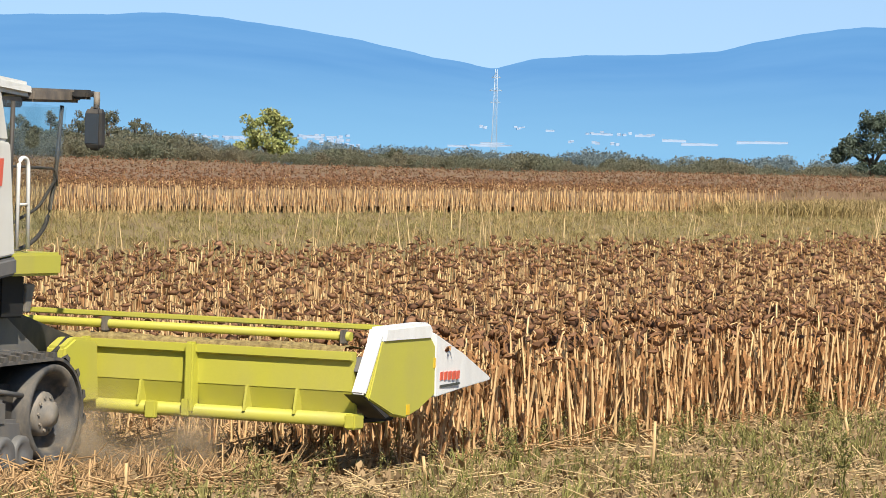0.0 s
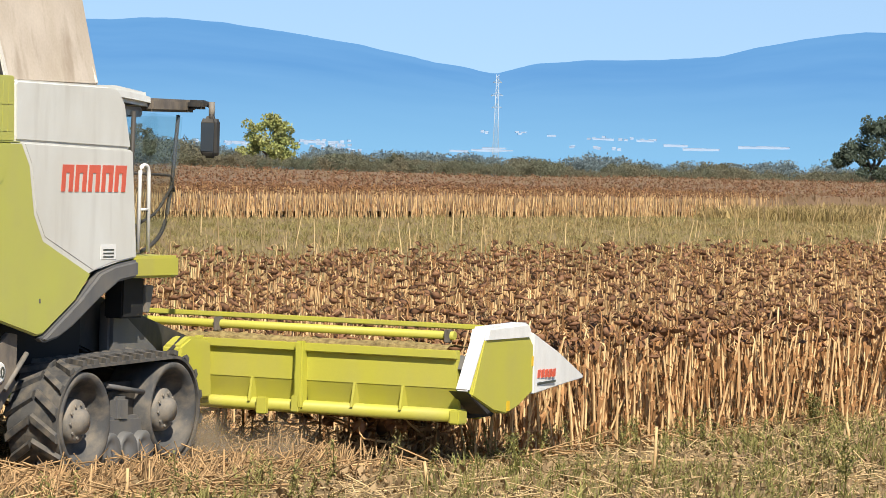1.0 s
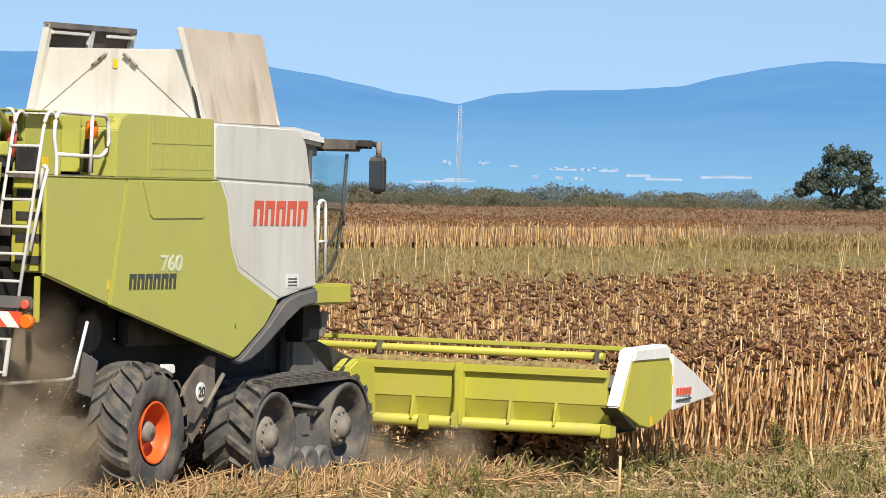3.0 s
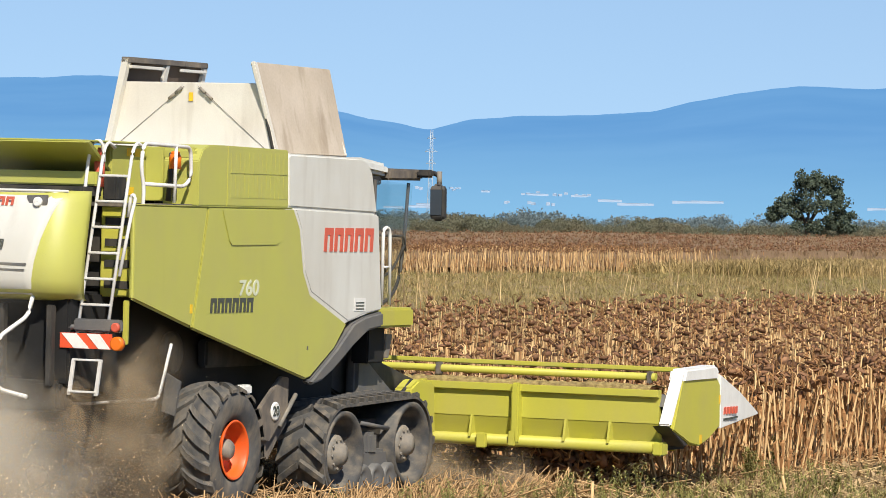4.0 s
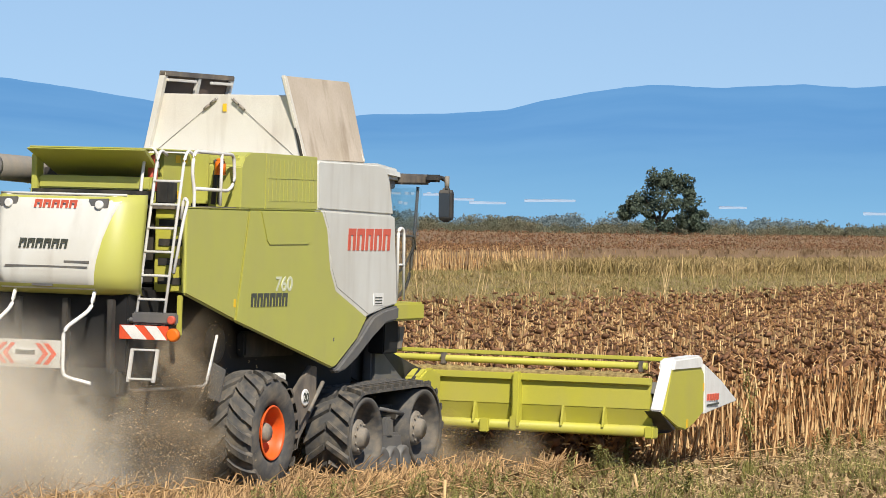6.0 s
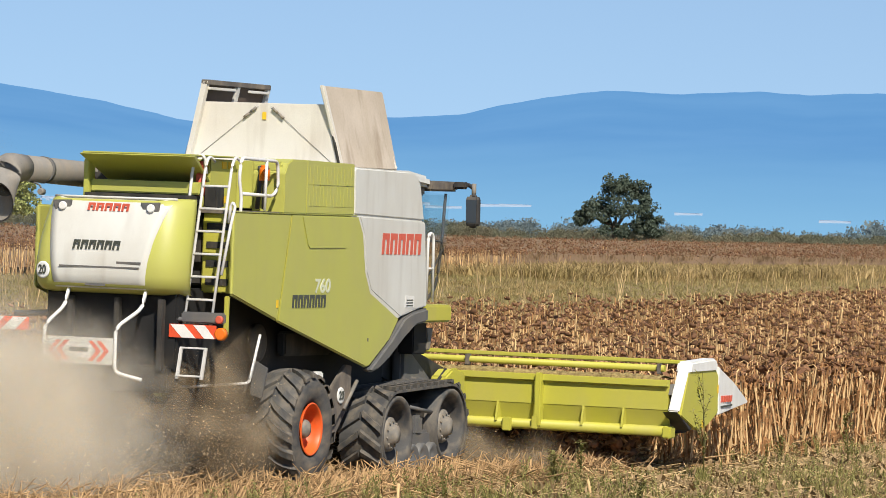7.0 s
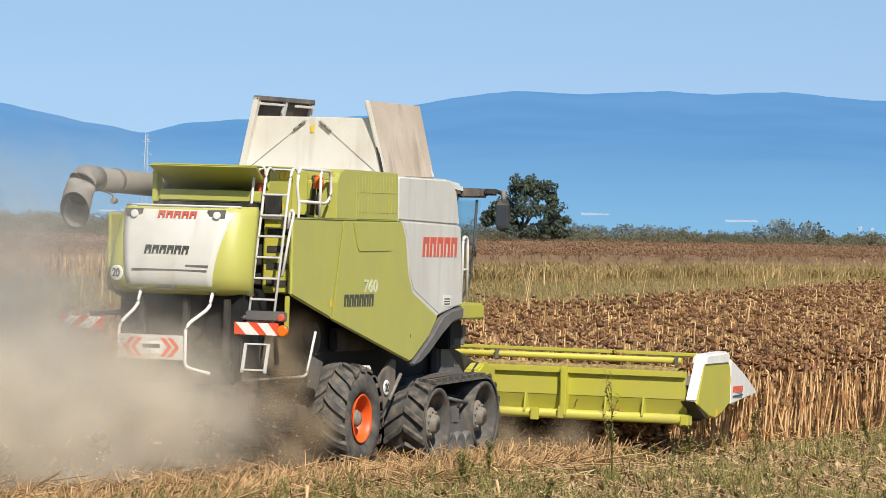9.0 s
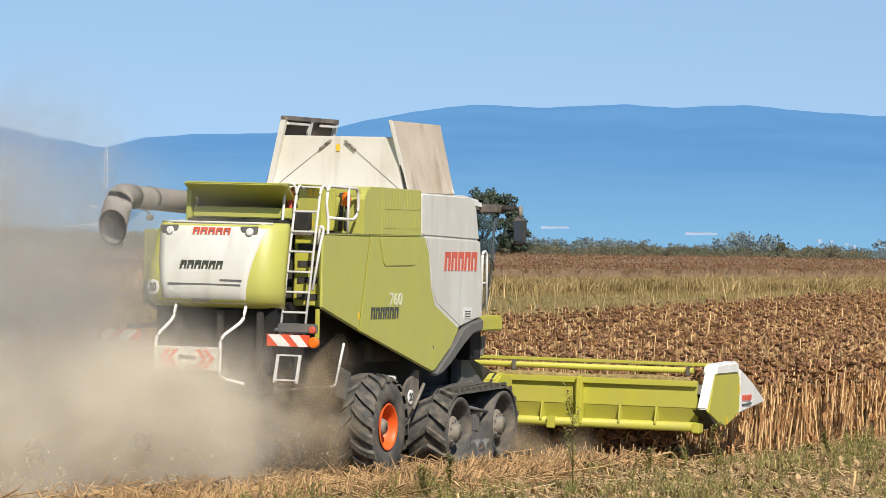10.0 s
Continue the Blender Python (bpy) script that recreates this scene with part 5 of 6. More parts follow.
def make_rear(cm):
    # hood: a box with softly rounded corners whose back leans forward at the top
    levels = [(2.60, -2.96, -0.98, 1.00), (2.63, -3.12, -1.03, 1.05), (2.70, -3.21, -1.06, 1.09), (2.85, -3.25, -1.075, 1.105), (3.05, -3.245, -1.07, 1.11), (3.30, -3.20, -1.05, 1.105),
              (3.55, -3.125, -1.02, 1.09), (3.75, -3.055, -0.99, 1.07), (3.85, -3.01, -0.97, 1.05), (3.895, -2.95, -0.94, 1.02)]

    def level(z):
        return [float(np.interp(z, [l[0] for l in levels], [l[k] for l in levels])) for k in (1, 2, 3)]

    def back_y(x, z):
        """How far back the skin reaches: flat in the middle, turned in at both corners."""
        y, lo, hi = level(z)
        r0, r1 = 0.20, 0.42
        u = min(1.0, max(0.0, (lo + r0 - x) / r0))
        v = min(1.0, max(0.0, (x - hi + r1) / r1))
        return y + r0 * (1 - math.sqrt(1 - u * u)) + r1 * (1 - math.sqrt(1 - v * v)) + 0.03 * ((x - 0.05) / 1.0) ** 2

    def ring(z):
        y, lo, hi = level(z)
        xs = [lo + 0.20 * (1 - sin(radians(90 - 15 * k))) for k in range(7)] + list(np.linspace(lo + 0.30, hi - 0.50, 6)) + [hi - 0.42 * (1 - sin(radians(11.25 * k))) for k in range(9)]
        return [(x, back_y(x, z), z) for x in xs] + [(hi - 0.10, back_y(hi, z) + 0.08, z), (hi - 0.35, -2.5, z), (lo, -1.4, z)]

    hood = part("rear_hood", smooth(loft([ring(l[0]) for l in levels])), GREEN, cm, "rounded green rear hood")
    # white cover on the back, wider at the top
    bm = bmesh.new()
    rows = []
    for z in np.linspace(2.665, 3.88, 14):
        x0 = float(np.interp(z, [2.665, 3.88], [-0.72, -0.90]))
        x1 = float(np.interp(z, [2.665, 3.0, 3.3, 3.6, 3.8, 3.88], [0.63, 0.665, 0.72, 0.80, 0.87, 0.90]))
        rows.append([bm.verts.new((x, back_y(x, z) - 0.012, z)) for x in np.linspace(x0, x1, 15)])
    for p, q in zip(rows, rows[1:]):
        for i in range(14):
            bm.faces.new((p[i], p[i + 1], q[i + 1], q[i]))
    ext = bmesh.ops.extrude_face_region(bm, geom=bm.faces[:])
    bmesh.ops.translate(bm, verts=[v for v in ext["geom"] if isinstance(v, bmesh.types.BMVert)], vec=(0, 0.03, 0))
    bmesh.ops.recalc_face_normals(bm, faces=bm.faces)
    cover = part("white_cover", smooth(bm), WHITE, hood, "white centre cover")
    part("top_lip", tube([(x, back_y(x, 3.88) - 0.02, 3.885) for x in np.linspace(-0.90, 0.90, 9)], 0.018, 8), WHITE, cover)
    for x in (-0.72, 0.60):
        y = back_y(x, 3.76)
        part("lamp_recess", prism([(x - 0.15, 3.83), (x + 0.15, 3.84), (x + 0.13, 3.71), (x + 0.02, 3.69), (x - 0.10, 3.69)], y - 0.022, y - 0.002, "y", 0.008), GREY, cover)
        part("work_lamp", lathe_at((x + 0.02, y - 0.04, 3.755), 0.056, "y"), FOIL, cover, "round work lamp")
    rear_logo(cover, -0.33, 0.30, 3.705, 3.81, back_y(0, 3.70) - 0.014, RED, 5)
    rear_logo(cover, -0.46, 0.25, 3.185, 3.31, back_y(0, 3.18) - 0.014, INK, 6)
    part("trim_line", box(-0.63, 0.56, back_y(0, 2.95) - 0.018, back_y(0, 2.95) - 0.008, 2.945, 2.965, 0), GREY, cover)
    part("trim_line", box(0.22, 0.58, back_y(0.4, 3.02) - 0.018, back_y(0.4, 3.02) - 0.008, 3.005, 3.035, 0), GREY, cover)
    part("latch", box(-0.25, 0.05, back_y(0, 2.71) - 0.02, back_y(0, 2.71) - 0.008, 2.70, 2.73, 0), GREY, cover)
    y = back_y(-0.88, 2.88)
    part("speed_sign", moved(lathe_at((0, 0, 0), 0.115, "y", 0.02, 28), pose(-0.885, y - 0.008, 2.885, 0, 0, -14)), FOIL, hood, "round white speed sign")
    lettering("20", 0.17, pose(-0.89, y - 0.024, 2.885, 0, 0, -14) @ Matrix(((0.8, 0, 0, 0), (0, 0, -1, 0), (0, 1, 0, 0), (0, 0, 0, 1))), INK, hood)
    # air flap above
    part("air_flap", loft([[(-0.74, -2.56, 4.47), (0.98, -2.56, 4.47), (0.98, -2.50, 4.485), (-0.74, -2.50, 4.485)], [(-0.72, -1.72, 4.14), (0.80, -1.72, 4.14), (0.80, -1.66, 4.15), (-0.72, -1.66, 4.15)]]), GREEN, cm, "tilted green air flap")
    part("flap_top", box(-0.72, 0.90, -2.52, -0.9, 4.482, 4.505, 0.008), GREEN, cm)
    part("flap_band", box(-0.72, 0.92, -2.24, -2.1, 3.96, 4.13, 0.02), GREEN, cm)
    # dark block put in for the shaded gap between flap band and hood
    part("flap_gap_shade", box(-0.7, 0.86, -2.45, -2.0, 3.84, 3.95, 0.0), DARK, cm)
    part("flap_post", box(-0.80, -0.72, -2.3, -2.1, 3.85, 4.4, 0.01), GREEN, cm)
    # ladder
    lad = part("ladder", join(*[tube([(xb, -2.80, 2.12), (xt, -2.16, 4.38), (xt, -2.05, 4.50), (xt + 0.02, -1.92, 4.42)], 0.021, 8, 0.10) for xb, xt in ((1.02, 0.97), (1.42, 1.36))]), STEEL, cm, "pale steel ladder")
    for k in range(8):
        z = 2.24 + k * 0.305
        if z > 4.3:
            continue
        y, f = -2.80 + (z - 2.12) / 2.26 * 0.64, (z - 2.12) / 2.26
        part("rung", box(1.02 - 0.05 * f, 1.42 - 0.06 * f, y - 0.03, y + 0.05, z, z + 0.032, 0.008), STEEL, lad)
    part("hand_rail", tube([(0.93, -2.80, 2.12), (0.85, -2.5, 3.2), (0.79, -2.20, 4.30), (0.83, -2.16, 4.50), (0.93, -2.12, 4.50), (0.96, -2.12, 4.25)], 0.022, 8, 0.10), STEEL, lad)
    part("hand_rail", tube([(1.44, -2.55, 2.9), (1.47, -2.36, 3.6), (1.49, -2.28, 3.84), (1.42, -2.27, 3.88), (1.40, -2.30, 3.6)], 0.022, 8, 0.08), STEEL, lad)
    part("ladder_foot", join(*[prism([(x - 0.022, 1.92), (x + 0.022, 1.92), (x - 0.03, 1.5), (x - 0.075, 1.5)], -2.93, -2.89, "y", 0.006) for x in (1.06, 1.42)], box(1.04, 1.44, -2.93, -2.89, 1.905, 1.93, 0.006), box(0.99, 1.38, -2.94, -2.88, 1.53, 1.555, 0.006)), STEEL, lad, "white step frame")
    part("green_step_panel", box(0.95, 1.42, -2.15, -2.05, 2.65, 3.78, 0.02), LIME, cm)
    for k in range(4):
        part("step_slot", box(1.02, 1.35, -2.165, -2.14, 2.75 + k * 0.25, 2.84 + k * 0.25, 0.0), DARK, cm)
    # railing on the engine deck
    part("railing", tube([(1.44, -2.05, 3.3), (1.44, -2.0, 3.95), (1.42, -2.05, 4.2), (1.42, -2.0, 4.48), (1.42, -0.82, 4.46), (1.42, -0.78, 4.1), (1.42, -0.95, 3.98), (1.42, -1.98, 4.0)], 0.024, 8, 0.1), STEEL, cm)
    part("railing", tube([(1.43, -1.22, 3.78), (1.43, -1.2, 4.46)], 0.022, 8), STEEL, cm)
    part("beacon", join(lathe_at((1.30, -0.98, 4.28), 0.075, "z", 0.18, 16), lathe_at((1.30, -0.98, 4.38), 0.055, "z", 0.05, 16)), AMBER, cm, "amber beacon")
    part("beacon_stand", tube([(1.30, -0.98, 3.8), (1.30, -0.98, 4.2)], 0.03, 8), DARK, cm)
    part("fire_extinguisher", join(tube([(0.80, -1.95, 3.95), (0.80, -1.95, 4.32)], 0.065, 12), tube([(0.80, -1.95, 4.32), (0.80, -1.95, 4.42)], 0.03, 8)), RED, cm, "red fire extinguisher")
    part("deck_box", box(0.84, 1.05, -1.95, -1.7, 3.78, 4.1, 0.03), DARK, cm)
    # unloading auger along the left
    part("auger_tube", tube([(-1.45, 1.2, 4.14), (-1.42, -1.0, 4.19), (-1.40, -3.05, 4.245)], 0.178, 20), TUBE, cm, "dusty grey unloading tube")
    bm = tube([(-1.40, -2.95, 4.24), (-1.40, -3.36, 4.25), (-1.44, -3.48, 3.95), (-1.50, -3.60, 3.3)], [0.185, 0.20, 0.215, 0.22, 0.22], 24, 0.10)
    cut, way = Vector((-1.46, -3.53, 3.80)), Vector((0.12, -0.84, -0.53)).normalized()
    bmesh.ops.bisect_plane(bm, geom=bm.verts[:] + bm.edges[:] + bm.faces[:], plane_co=cut, plane_no=way, clear_outer=True)
    rim = [v.co.copy() for v in bm.verts if abs((v.co - cut).dot(way)) < 1e-4]
    mid = sum(rim, Vector()) / len(rim)
    side = way.orthogonal().normalized()
    rim.sort(key=lambda p: atan2((p - mid).dot(way.cross(side)), (p - mid).dot(side)))
    part("auger_spout", smooth(bm), TUBE, cm, "bent spout")
    # inner sleeve in near black: the dark inside the mouth is painted in
    bm = bmesh.new()
    lo = [bm.verts.new(mid + (p - mid) * 0.95 + way * 0.002) for p in rim]
    hi = [bm.verts.new(mid + (p - mid) * 0.80 - way * 0.24) for p in rim]
    bm.faces.new(hi)
    for i in range(len(rim)):
        bm.faces.new((lo[i], hi[i], hi[(i + 1) % len(rim)], lo[(i + 1) % len(rim)]))
    bmesh.ops.recalc_face_normals(bm, faces=bm.faces)
    part("spout_mouth", bm, BLACK, cm)
    part("auger_collar", tube([(-1.40, -2.30, 4.225), (-1.40, -2.38, 4.228)], 0.186, 20), GREY, cm)
    part("auger_lamp", lathe_at((-1.2, -2.75, 3.93), 0.045, "y", 0.1, 14), HUB, cm)
    part("lamp_bracket", tube([(-1.38, -2.75, 4.07), (-1.22, -2.75, 4.02), (-1.2, -2.75, 3.95)], 0.014, 6, 0.04), GREY, cm)
    # warning boards and lamps
    for x0, x1 in ((0.87, 1.56), (-1.95, -1.24)):
        bd = part("warning_board", box(x0, x1, -2.92, -2.89, 2.05, 2.23, 0.004), REFLECT, cm, "red and white striped warning board")
        for t0, t1, b0, b1 in ((0.03, 0.32, 0.28, 0.58), (0.52, 0.77, 0.76, 0.985)):
            at = [x0 + (x1 - x0) * f if x0 > 0 else x1 - (x1 - x0) * f for f in (b0, b1, t1, t0)]
            part("stripe", prism([(at[0], 2.053), (at[1], 2.053), (at[2], 2.227), (at[3], 2.227)], -2.926, -2.92, "y", 0), FOIL, bd)
        if x0 > 0:
            part("board_arm", join(box(1.02, 1.66, -2.88, -2.80, 2.25, 2.40, 0.02), tube([(0.78, -2.84, 2.56), (0.79, -2.84, 2.36), (0.90, -2.84, 2.29), (1.1, -2.84, 2.30)], 0.032, 8, 0.06)), GREY, cm)
        else:
            part("board_arm", tube([(-1.24 + 0.5, -2.8, 2.32), (-1.5, -2.82, 2.27)], 0.04, 8), GREY, cm)
    part("tail_lamp", lathe_at((1.60, -2.90, 2.31), 0.055, "y", 0.05, 14), RED, cm)
    part("indicator", lathe_at((1.63, -2.9, 2.12), 0.085, "y", 0.08, 16), AMBER, cm, "orange indicator lamp")
    part("step_bar", box(1.47, 1.53, -2.5, -2.44, 2.1, 2.62, 0.01), LIME, cm)
    # chevron board below the hood, on white tubes
    bd = part("rear_board", box(-0.67, 0.33, -3.50, -3.48, 1.66, 2.015, 0.004), WHITE, cm, "white board with red chevrons")
    for sx, c in ((1, -0.50), (-1, 0.16)):
        for k in range(2):
            o = c + sx * k * 0.12
            part("chevron", prism([(o - sx * 0.12, 1.84), (o, 1.97), (o + sx * 0.07, 1.97), (o - sx * 0.05, 1.84), (o + sx * 0.07, 1.70), (o, 1.70)], -3.506, -3.50, "y", 0), REFLECT, bd)
    part("plate_bar", box(-0.36, 0.02, -3.506, -3.50, 1.74, 1.92, 0), FOIL, bd)
    part("plate_bar", box(-0.31, -0.03, -3.51, -3.506, 1.82, 1.88, 0), INK, bd)
    for x0, x1, x2 in ((-0.54, -0.70, -0.95), (0.61, 0.36, 0.75)):
        part("bent_tube", tube([(x0, -3.12, 2.66), (x0, -3.22, 2.42), (x1, -3.48, 2.16), (x1, -3.48, 1.56), (x2, -3.45, 1.48)], 0.026, 8, 0.1), FOIL, cm, "white bent tube")
    part("guard_tube", tube([(1.35, -1.05, 2.08), (1.32, -1.28, 1.42), (0.75, -2.2, 1.36), (0.2, -2.6, 1.42)], 0.02, 8, 0.08), FOIL, cm, "white guard tube")
    for x in (-0.6, 0.1, 0.75):
        part("straw_chute", box(x, x + 0.08, -3.05, -2.95, 1.6, 2.55, 0.01), DARK, cm)
    part("chaff_plate", box(-1.0, 0.9, -2.98, -2.6, 1.3, 1.66, 0.04), DARK, cm)
    part("axle_box", join(box(1.0, 1.25, -1.45, -1.0, 0.78, 0.98, 0.03), box(0.95, 1.2, -1.5, -0.9, 0.6, 0.66, 0.01)), BROWN, cm)
    part("mud_flap", prism([(1.16, 1.25), (1.34, 1.2), (1.42, 1.62), (1.22, 1.72)], -0.92, -0.88, "y", 0.006), GREY, cm)
    part("flap_stay", tube([(1.3, -1.1, 1.75), (1.2, -1.15, 1.3), (1.05, -1.2, 1.05)], 0.015, 6, 0.1), GREY, cm)


def lathe_at(c, r, axis, depth=0.06, sides=20):
    """A short, slightly domed disc."""
    bm = lathe([(-depth / 2, r * 0.92), (-depth / 2, r), (depth * 0.3, r), (depth / 2, r * 0.8)], sides)
    rot = {"x": pose(*c), "y": pose(*c, 0, 0, -90), "z": pose(*c, 0, -90, 0)}[axis]
    return moved(bm, rot)


def make_wheels(cm):
    # steered rear wheels with deep lugs
    for sx in (1, -1):
        xo = 1.70 * sx
        hubc = new("rear_wheel")
        hubc.parent = cm
        tagged(hubc, "tall rear tyre on an orange rim")
        R = 0.80
        prof = [(-0.60, 0.40), (-0.64, 0.53), (-0.64, 0.67), (-0.59, 0.755), (-0.42, 0.785), (-0.22, 0.785), (-0.06, 0.755), (0.0, 0.68), (0.012, 0.55), (0.0, 0.45), (-0.03, 0.385), (-0.07, 0.36), (-0.56, 0.36)]
        tyre = part("tyre", lathe([(p[0] * sx, p[1]) for p in prof], 56), RUBBER, hubc)
        n = 18
        for side in (0, 1):
            lug = bmesh.new()
            rows = []
            for u in np.linspace(0, 1, 5):
                x, a, rr, w = (-0.32 + (0.345 * u if side else -0.345 * u)), 0.34 * u ** 0.8, 0.832 - 0.075 * u ** 3, 0.052 + 0.018 * u
                rows.append([lug.verts.new((x * sx, rad * cos(a + s * w), rad * sin(a + s * w))) for rad, s in ((0.72, -1.6), (rr, -1), (rr, 1), (0.72, 1.6))])
            for p, q in zip(rows, rows[1:]):
                for i in range(3):
                    lug.faces.new((p[i], p[i + 1], q[i + 1], q[i]))
            lug.faces.new(rows[0])
            lug.faces.new(rows[-1][::-1])
            bmesh.ops.recalc_face_normals(lug, faces=lug.faces)
            first = part("tread_lug", lug, RUBBER, hubc)
            for k in range(n):
                ob = first if k == 0 else new("tread_lug", first.data)
                ob.parent = hubc
                ob.matrix_local = pose(0, 0, 0, 360 * (k + 0.5 * side) / n, 0, 0)
        rim = part("rim", lathe([(p[0] * sx, p[1]) for p in [(-0.015, 0.372), (0.0, 0.355), (-0.03, 0.335), (-0.10, 0.32), (-0.20, 0.305), (-0.24, 0.28), (-0.25, 0.12), (-0.26, 0.01)]], 40, caps=False), ORANGE, hubc, "orange steel rim")
        part("hub", lathe([(p[0] * sx, p[1]) for p in [(-0.26, 0.14), (-0.10, 0.13), (-0.06, 0.10), (-0.05, 0.0)]], 24), HUB, hubc)
        for k in range(8):
            a = 2 * pi * k / 8
            part("bolt", moved(lathe([(-0.25 * sx, 0.022), (-0.215 * sx, 0.022)], 6), pose(0, 0.2 * cos(a), 0.2 * sin(a))), STEEL, hubc)
        hubc.matrix_local = pose(xo, 0.03, 0.77)
        SPIN.append((hubc, xo, 0.03, 0.77, 0.80))
    part("rear_axle", join(box(-1.25, 1.25, -0.1, 0.16, 0.66, 0.88, 0.03), box(-0.25, 0.25, -0.2, 0.3, 0.8, 1.4, 0.03)), BROWN, cm)


# the belt's loop in the side view: two wheels and the straight runs between them
FRONT_W, REAR_W, WHEEL_R = (5.05, 0.66), (3.05, 0.60), 0.56


def belt_loop():
    """Points (y, z) round the belt with even spacing, and its length."""
    (fy, fz), (ry, rz), r = FRONT_W, REAR_W, WHEEL_R + 0.045
    r2 = r
    ang = atan2(fz - rz, fy - ry)
    pts = []
    for a in np.linspace(ang + pi / 2, ang + 3 * pi / 2, 24):
        pts.append((ry + r2 * cos(a), rz + r2 * sin(a)))
    for u in np.linspace(0.06, 0.94, 12):
        pts.append((ry + (fy - ry) * u, rz - r2 + (fz - rz) * u))
    for a in np.linspace(ang - pi / 2, ang + pi / 2, 24):
        pts.append((fy + r * cos(a), fz + r * sin(a)))
    for u in np.linspace(0.06, 0.94, 12):
        pts.append((fy + (ry - fy) * u + 0 * ang, fz + r + (rz - fz) * u))
    return pts


def make_tracks(cm):
    loop = belt_loop()
    seg = [math.dist(a, b) for a, b in zip(loop, loop[1:] + loop[:1])]
    total = sum(seg)
    for sx in (1, -1):
        x0, x1 = (1.06, 1.72) if sx > 0 else (-1.72, -1.06)
        unit = new("track_unit")
        unit.parent = cm
        tagged(unit, "black rubber crawler track")
        bm = bmesh.new()
        rows = []
        for i, (y, z) in enumerate(loop):
            a, b = loop[i - 1], loop[(i + 1) % len(loop)]
            d = Vector((b[0] - a[0], b[1] - a[1])).normalized()
            nrm = Vector((d.y, -d.x))
            rows.append([bm.verts.new((x, y + nrm.x * o, z + nrm.y * o)) for x, o in ((x0, 0.0), (x1, 0.0), (x1, 0.035), (x0, 0.035))])
        for i in range(len(rows)):
            p, q = rows[i], rows[(i + 1) % len(rows)]
            for k in range(4):
                bm.faces.new((p[k], p[(k + 1) % 4], q[(k + 1) % 4], q[k]))
        bmesh.ops.recalc_face_normals(bm, faces=bm.faces)
        part("belt", bm, RUBBER, unit)
        for wy, wz in (FRONT_W, REAR_W):
            wh = new("track_wheel")
            wh.parent = unit
            wr = 0.56
            body = [(-0.62, 0.42), (-0.62, wr), (-0.01, wr), (0.0, wr - 0.03), (-0.03, 0.47), (-0.16, 0.44), (-0.26, 0.36), (-0.28, 0.0)]
            me = lathe([((x1 if sx > 0 else x0) + p[0] * sx, p[1]) for p in body], 44)
            hubm = lathe([((x1 if sx > 0 else x0) + p[0] * sx, p[1]) for p in [(-0.27, 0.26), (-0.13, 0.25), (-0.10, 0.2), (-0.10, 0.15), (-0.02, 0.13), (-0.01, 0.0)]], 28)
            bolts = [moved(lathe([((x1 if sx > 0 else x0) - 0.11 * sx, 0.02), ((x1 if sx > 0 else x0) - 0.08 * sx, 0.02)], 6), pose(0, 0.19 * cos(k * pi / 5), 0.19 * sin(k * pi / 5))) for k in range(10)]
            part("wheel_disc", me, RUBBER, wh)
            part("wheel_hub", join(hubm, *bolts), HUB, wh)
            wh.matrix_local = pose(0, wy, wz)
            SPIN.append((wh, 0, wy, wz, 0.60))
        for wy in (3.72, 4.10, 4.48):
            wh = part("road_wheel", lathe([((x1 if sx > 0 else x0) + p[0] * sx, p[1]) for p in [(-0.6, 0.2), (-0.05, 0.2), (-0.02, 0.17), (-0.06, 0.1), (-0.07, 0.0)]], 24), GREY, unit)
            wh.matrix_local = pose(0, wy, 0.245)
        xs = x1 if sx > 0 else x0
        part("track_frame", join(box(min(xs - 0.35 * sx, xs - 0.12 * sx), max(xs - 0.35 * sx, xs - 0.12 * sx), 3.5, 4.8, 0.3, 0.62, 0.04), box(min(xs - 0.3 * sx, xs - 0.1 * sx), max(xs - 0.3 * sx, xs - 0.1 * sx), 3.95, 4.2, 0.55, 0.85, 0.04), tube([(xs - 0.15 * sx, 3.75, 0.98), (xs - 0.12 * sx, 4.55, 0.88)], 0.03, 8)), GREY, unit)
        part("gear_casing", box(min(xs - 0.55 * sx, xs - 0.22 * sx), max(xs - 0.55 * sx, xs - 0.22 * sx), 3.8, 4.9, 0.5, 1.0, 0.1), DARK, unit)
        # chevron lugs
        count = 30
        lug = bmesh.new()
        w = x1 - x0
        for side in (-1, 1):
            rws = []
            for u in (0.0, 0.5, 1.0):
                x = side * (0.02 + (w / 2 - 0.02) * u)
                y = -0.22 * u + 0.11 + (0.02 if side > 0 else 0)
                rws.append([lug.verts.new((x, y + dy, dz)) for dy, dz in ((-0.06, 0.0), (-0.042, 0.055), (0.042, 0.055), (0.06, 0.0))])
            for p, q in zip(rws, rws[1:]):
                for k in range(3):
                    lug.faces.new((p[k], p[k + 1], q[k + 1], q[k]))
            lug.faces.new(rws[0])
            lug.faces.new(rws[-1][::-1])
        bmesh.ops.recalc_face_normals(lug, faces=lug.faces)
        first = part("lug", lug, RUBBER, unit)
        for k in range(count):
            ob = first if k == 0 else new("lug", first.data)
            ob.parent = unit
            LUGS.append((ob, (x0 + x1) / 2, k * total / count))


